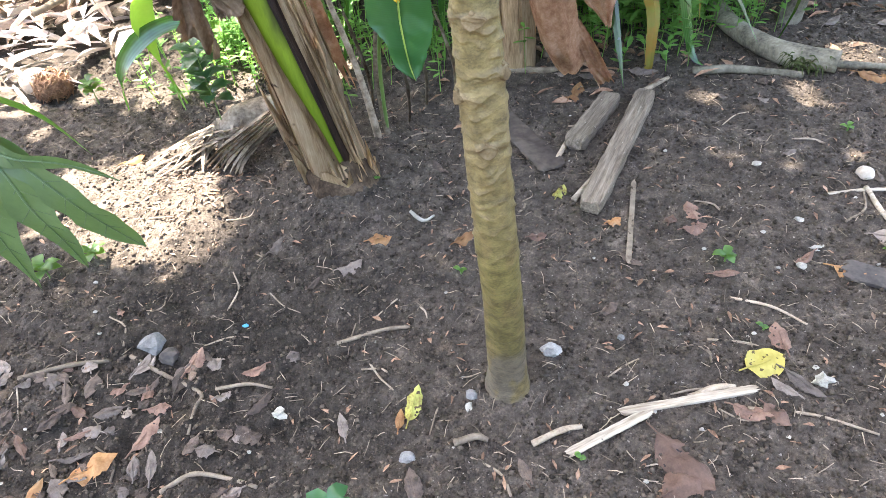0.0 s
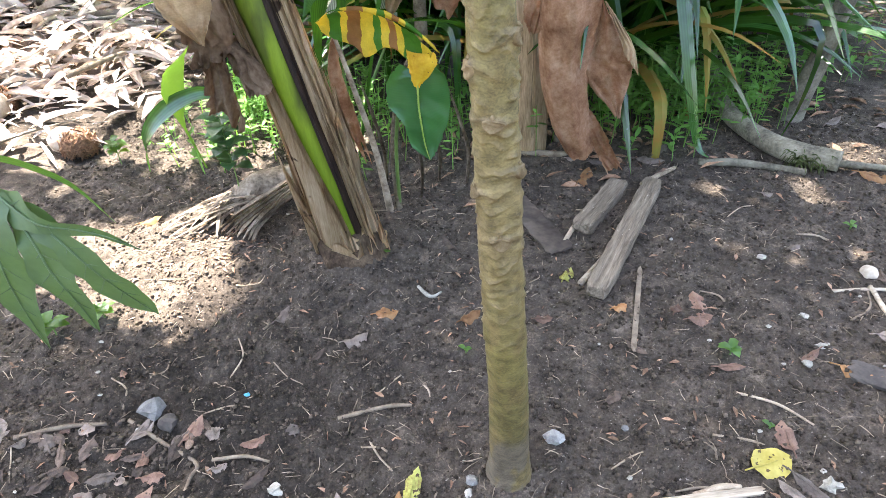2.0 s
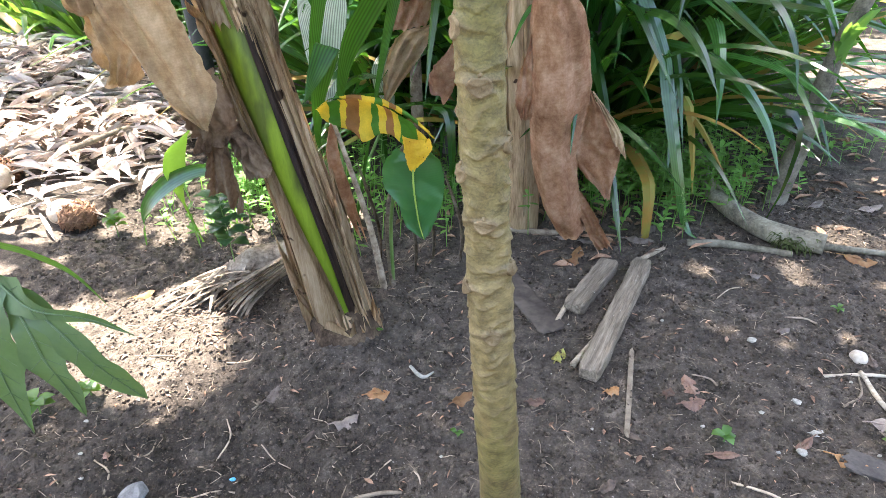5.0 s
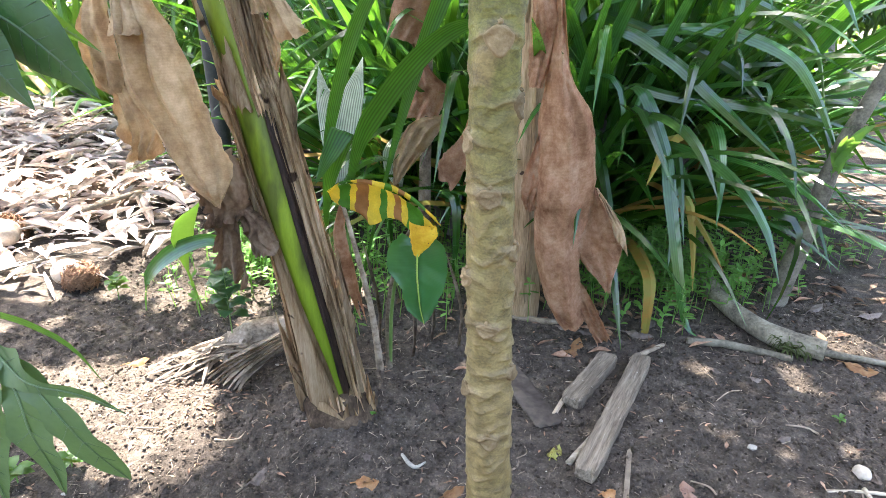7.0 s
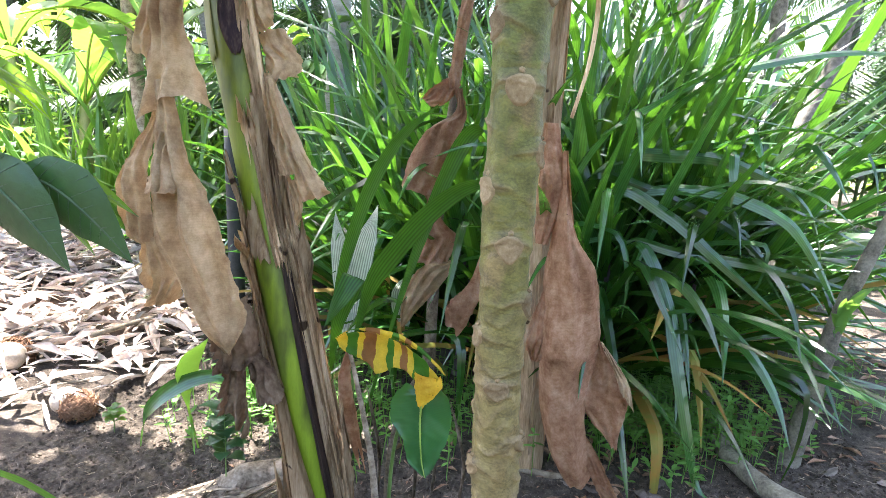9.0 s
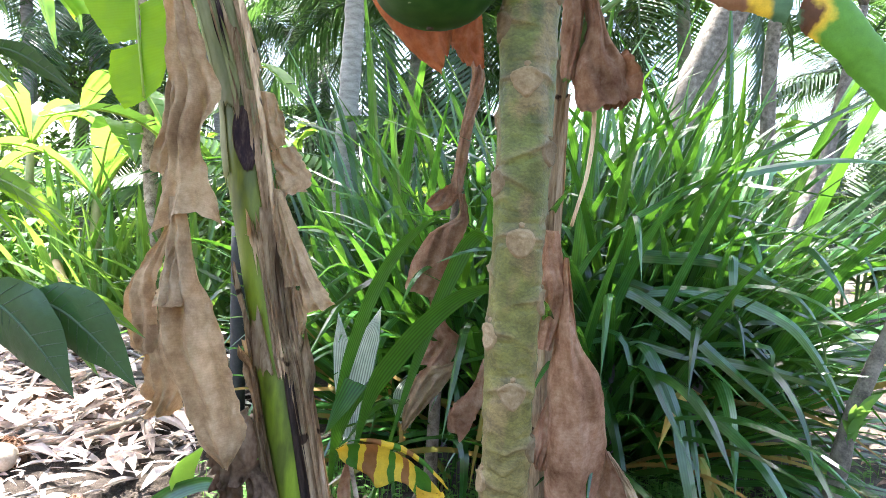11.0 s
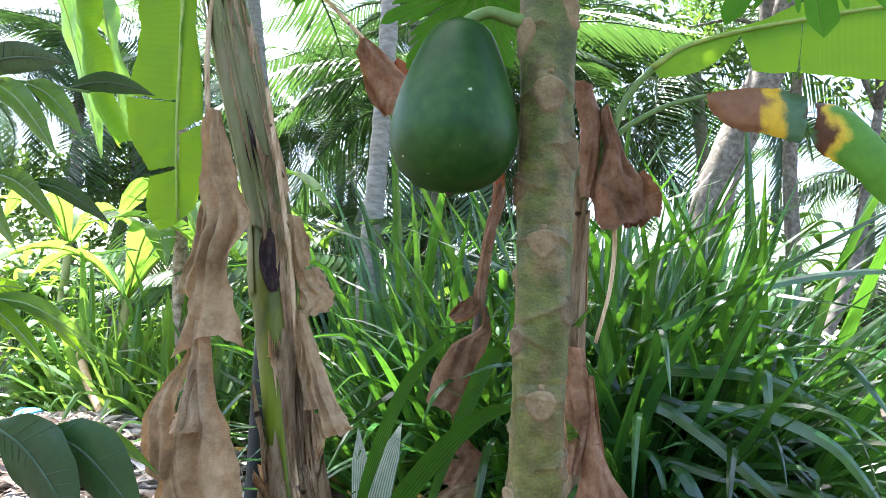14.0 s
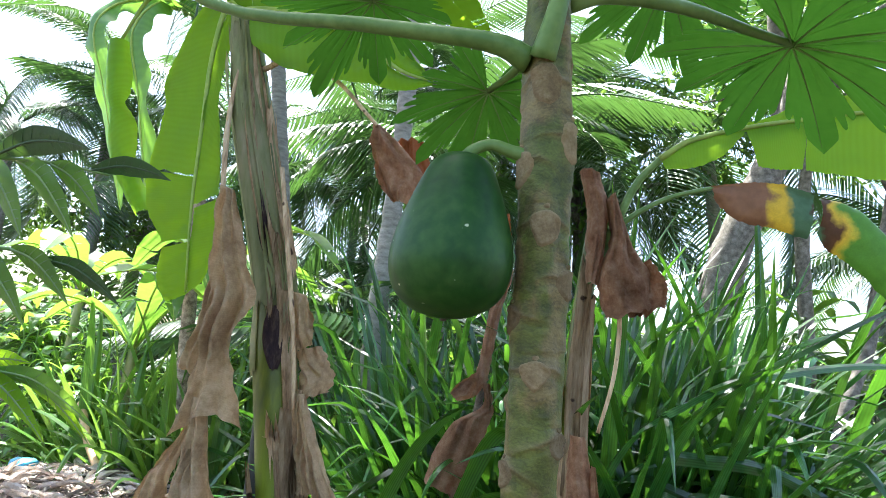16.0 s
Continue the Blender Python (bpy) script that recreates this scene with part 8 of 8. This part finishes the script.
def heap_base():
    bm = bmesh.new()
    n = 70
    grid = [[bm.verts.new((-3.5 + 2.6 * (i / n - 0.5) * 1.5, 3.7 + 2.6 * (j / n - 0.5) * 1.4, 0)) for i in range(n + 1)] for j in range(n + 1)]
    for row in grid:
        for v in row:
            x, y = v.co.x, v.co.y
            e = ((x + 3.5) / 1.95) ** 2 + ((y - 3.7) / 1.8) ** 2
            v.co.z = ground_z(x, y, False) + 0.05 - 0.14 * smooth01(0.6, 1.0, e) + 0.05 * noise.noise(Vector((x * 5, y * 5, 3))) + 0.03 * noise.noise(Vector((x * 14, y * 14, 5)))
    for a, b in zip(grid, grid[1:]):
        for i in range(n):
            bm.faces.new((a[i], a[i + 1], b[i + 1], b[i]))
    return tagged(new("leaf_heap", finish("leaf_heap", bm, HEAP_UNDER)), "dark brown sheet under the loose heap, shade of its gaps", "leaf litter", kind="stuff")


heap_base()
litter(3300, heap_place, (0.08, 0.34), 4, HEAP_MAT, "leaf_heap", "heap of sun-bleached dead leaves and husk pieces", 1.5, 0.12, 0.9)
litter(1500, heap_place, (0.05, 0.14), 14, HEAP_MAT, "leaf_heap", "broken bits of bleached dead leaves", 1.2, 0.16, 0.7)
litter(420, lambda rr: (rr.gauss(0.75, 0.55), rr.gauss(2.15, 0.35)), (0.04, 0.12), 5, LITTER_BROWN, "leaf_litter", "brown leaf litter under the strap leaves", 1.0, 0.02)
litter(260, lambda rr: (rr.uniform(1.4, 3.6), rr.uniform(1.9, 4.0)), (0.04, 0.14), 6, LITTER_BROWN, "leaf_litter", "brown leaf litter near the leaning trunk", 1.0, 0.02)
litter(900, lambda rr: (rr.uniform(-1.5, 1.7), -0.33 + 2.2 * rr.random() ** 1.3), (0.008, 0.035), 8, LITTER_BROWN, "leaf_litter", "small brown leaf scraps on the soil", 0.8, 0.004)
litter(140, lambda rr: (rr.gauss(-1.0, 0.14), rr.gauss(0.95, 0.12)), (0.015, 0.04), 7, LITTER_BROWN, "leaf_litter", "pale crumbled leaf scraps on the soil", 0.8, 0.005)
r = random.Random(77)
for i in range(46):
    x, y = heap_place(r)
    a, L = r.gauss(0.5, 0.6), r.uniform(0.4, 1.3)
    z = ground_z(x, y, False) + 0.08
    d = Vector((math.cos(a), math.sin(a), r.uniform(-0.08, 0.1))) * L / 2
    p = Vector((x, y, z))
    bm = tube(bmesh.new(), [p - d, p + Vector((0, 0, 0.03)), p + d], [0.018, 0.014, 0.007] if i % 3 else [0.010, 0.008, 0.004], 10, 7, 0.2, 9)
    solo("dead_stalk", bm, r.choice([PALEWOOD, TWIG, BARK]), p - Vector((0, 0, 0.08)), "sun-bleached dead stalk on the leaf heap", "stalk", "stalks on the heap")


def coconut(x, y, rad, seed, turn):
    b = on_ground(x, y)
    ob = thing("coconut_husk", b, "split coconut with pale shell and brown fibre husk", "coconut", "coconuts")
    rr = random.Random(seed)
    bm = lump(bmesh.new(), b + Vector((0, 0, rad * 0.85)), (rad, rad, rad * 0.85), seed, 0.08, 3)
    part("nut", bm, SHELL, ob, "smooth pale nut shell")
    bm = bmesh.new()
    for i in range(260):
        a, e = rr.uniform(0, 6.28), rr.uniform(-0.5, 0.9)
        d = Vector((math.cos(a) * math.cos(e), math.sin(a) * math.cos(e), math.sin(e)))
        c = b + Vector((rad * 1.1 * math.cos(turn), rad * 1.1 * math.sin(turn), rad * 0.6))
        p = c + Vector((d.x * rad, d.y * rad, max(-rad * 0.5, d.z * rad * 0.8)))
        t = d.cross(Vector((rr.uniform(-1, 1), rr.uniform(-1, 1), rr.uniform(-1, 1)))).normalized() * rad * rr.uniform(0.4, 0.9)
        tube(bm, [p - t, p + d * rad * 0.1, p + t], [0.003, 0.004, 0.002], 3, 4)
    lump(bm, b + Vector((rad * 1.1 * math.cos(turn), rad * 1.1 * math.sin(turn), rad * 0.55)), (rad * 0.9, rad * 0.9, rad * 0.7), seed + 1, 0.3, 2)
    part("husk", bm, HUSK, ob, "loose brown husk fibre")


coconut(-2.00, 1.88, 0.075, 1, -0.3)
coconut(-2.55, 2.2, 0.09, 2, 2.0)
for i, (x, y, s) in enumerate(((-2.75, 2.35, 0.10), (-2.95, 2.5, 0.09), (-2.55, 2.55, 0.08), (-3.1, 2.9, 0.10))):
    stone(x, y, (s, s * 0.9, s * 0.8), STONE, "smooth grey coconut shell piece at the heap", "coconut shell", 60 + i, 0.15, 3, "coconut_shell", "coconut shells")
bm = tube(bmesh.new(), [(-4.45, 5.2, 0.95), (-4.0, 4.75, 0.72), (-3.45, 4.3, 0.45)], [0.045, 0.042, 0.04], 20, 10, 0.05, 9)
solo("bamboo_pole", bm, BAMBOO, (-3.45, 4.3, 0.40), "tan bamboo pole leaning on the leaf heap", "pole")
bm = tube(bmesh.new(), [(-1.52, 2.9, -0.05), (-1.53, 2.92, 0.6), (-1.55, 2.94, 1.45)], [0.05, 0.05, 0.048], 10, 12, 0.03, 9)
solo("post", bm, DARKPOST, (-1.52, 2.9, 0), "dark weathered post standing behind the banana", "post")
bm = bmesh.new()
lump(bm, (-4.3, 4.4, 0.5), (0.12, 0.1, 0.05), 4, 0.6, 2)
solo("plastic_bag", bm, BLUE, (-4.3, 4.4, 0.42), "crumpled blue plastic bag on the heap", "plastic bag")
dead = thing("dead_branch", on_ground(-1.30, 1.75), "drooping dark dead leaf stalk with green leaf end", "branch")
part("leaf", blade(bmesh.new(), [(-1.0, 1.62, 0.36), (-1.12, 1.6, 0.40), (-1.28, 1.58, 0.34), (-1.40, 1.57, 0.22), (-1.44, 1.57, 0.06)], [0.012, 0.03, 0.04, 0.035, 0.02], 16, 4, cup=0.6, side=(0, 0.4, 0.9), seed=3), STRAP, dead)
part("leaf", blade(bmesh.new(), [(-1.22, 1.66, 0.0), (-1.25, 1.62, 0.3), (-1.20, 1.58, 0.5), (-1.08, 1.56, 0.62)], [0.004, 0.006, 0.05, 0.045, 0.0], 12, 4, cup=0.4, side=(0.7, 0.3, 0.5), seed=4), BROAD, dead)


def weeds(n, place, seed, leaf, h, label, material=WEED):
    rr = random.Random(seed)
    bm = bmesh.new()
    for i in range(n):
        x, y = place(rr)
        b = on_ground(x, y, -0.005)
        hh = h * rr.uniform(0.3, 1.0)
        tip = b + Vector((rr.uniform(-0.04, 0.04), rr.uniform(-0.04, 0.04), hh))
        blade(bm, [b, b.lerp(tip, 0.5), tip], [0.002, 0.002, 0.001], 2, 1, side=(1, 0.3, 0))
        for k in range(rr.randint(4, 8)):
            p = b.lerp(tip, rr.uniform(0.3, 1.0))
            a = rr.uniform(0, 6.28)
            d = Vector((math.cos(a), math.sin(a), rr.uniform(-0.1, 0.5))) * leaf * rr.uniform(0.6, 1.2)
            blade(bm, [p, p + d * 0.55, p + d], [0.002, leaf * 0.26, 0.0], 3, 2, vee=0.25, seed=k)
    return tagged(new("weeds", finish("weeds", bm, material)), label, "weeds", kind="stuff")


weeds(320, lambda rr: (rr.gauss(-1.0, 0.24), rr.gauss(2.28, 0.28)), 1, 0.05, 0.24, "low bright green weeds in the sun")
weeds(160, lambda rr: (rr.gauss(-0.25, 0.35), rr.gauss(2.05, 0.25)), 2, 0.045, 0.30, "low green weeds under the strap leaves")
weeds(330, lambda rr: (rr.gauss(0.98, 0.26), rr.gauss(2.08, 0.20)), 3, 0.055, 0.34, "low green weeds under the strap leaves")
weeds(130, lambda rr: (rr.gauss(1.85, 0.5), rr.gauss(2.65, 0.3)), 4, 0.05, 0.22, "low green weeds under the strap leaves")
weeds(260, lambda rr: (rr.uniform(-7, -2.2), rr.uniform(4.8, 6.5)), 5, 0.09, 0.5, "weeds along the sunny edge of the heap")
weeds(420, lambda rr: (rr.uniform(2.0, 9), rr.uniform(4.5, 11)), 6, 0.11, 0.35, "sunlit weeds on the open ground beyond")


# ---- soil crumbs and rootlets ----
def crumbs():
    rr = np.random.RandomState(4)
    base = [(1, 0, 0), (-1, 0, 0), (0, 1, 0), (0, -1, 0), (0, 0, 1), (0, 0, -1)]
    tri = [(0, 2, 4), (2, 1, 4), (1, 3, 4), (3, 0, 4), (2, 0, 5), (1, 2, 5), (3, 1, 5), (0, 3, 5)]
    verts, faces = [], []
    for i in range(95000):
        x, y = rr.uniform(-2.0, 2.0), -0.35 + 2.6 * rr.uniform() ** 1.4
        s = 0.0014 + 0.0075 * rr.uniform() ** 5
        z = ground_z(x, y) + s * 0.35
        k = len(verts)
        a, b = rr.uniform(0, 6.28, 2)
        ca, sa_, cb, sb_ = math.cos(a), math.sin(a), math.cos(b), math.sin(b)
        m = rr.uniform(0.6, 1.4, 6) * s
        for (u, v, w), q in zip(base, m):
            u, w = u * cb - w * sb_, u * sb_ + w * cb
            verts.append((x + (u * ca - v * sa_) * q, y + (u * sa_ + v * ca) * q, z + w * q * 0.75))
        faces += [(a_ + k, b_ + k, c_ + k) for a_, b_, c_ in tri]
    me = bpy.data.meshes.new("soil_crumbs")
    me.from_pydata(verts, [], faces)
    me.polygons.foreach_set("use_smooth", [True] * len(me.polygons))
    me.materials.append(CLOD)
    return tagged(new("soil_crumbs", me), "loose crumbs of dark soil and grit", "soil crumbs", kind="stuff")


def rootlets():
    rr = random.Random(14)
    bm = bmesh.new()
    for i in range(2400):
        x, y = rr.uniform(-1.7, 1.9), -0.33 + 2.3 * rr.random() ** 1.3
        a, L = rr.uniform(0, 6.28), rr.uniform(0.012, 0.05)
        p, q = on_ground(x, y, 0.002), on_ground(x + L * math.cos(a), y + L * math.sin(a), 0.003)
        tube(bm, [p, p.lerp(q, 0.5) + Vector((rr.uniform(-0.004, 0.004), rr.uniform(-0.004, 0.004), 0.002)), q], [0.0013, 0.0012, 0.0007], 2, 4, capped=False)
    return tagged(new("rootlets", finish("rootlets", bm, TWIGS)), "thin dry rootlets and straw bits on the soil", "straw bits", kind="stuff")


crumbs()
rootlets()
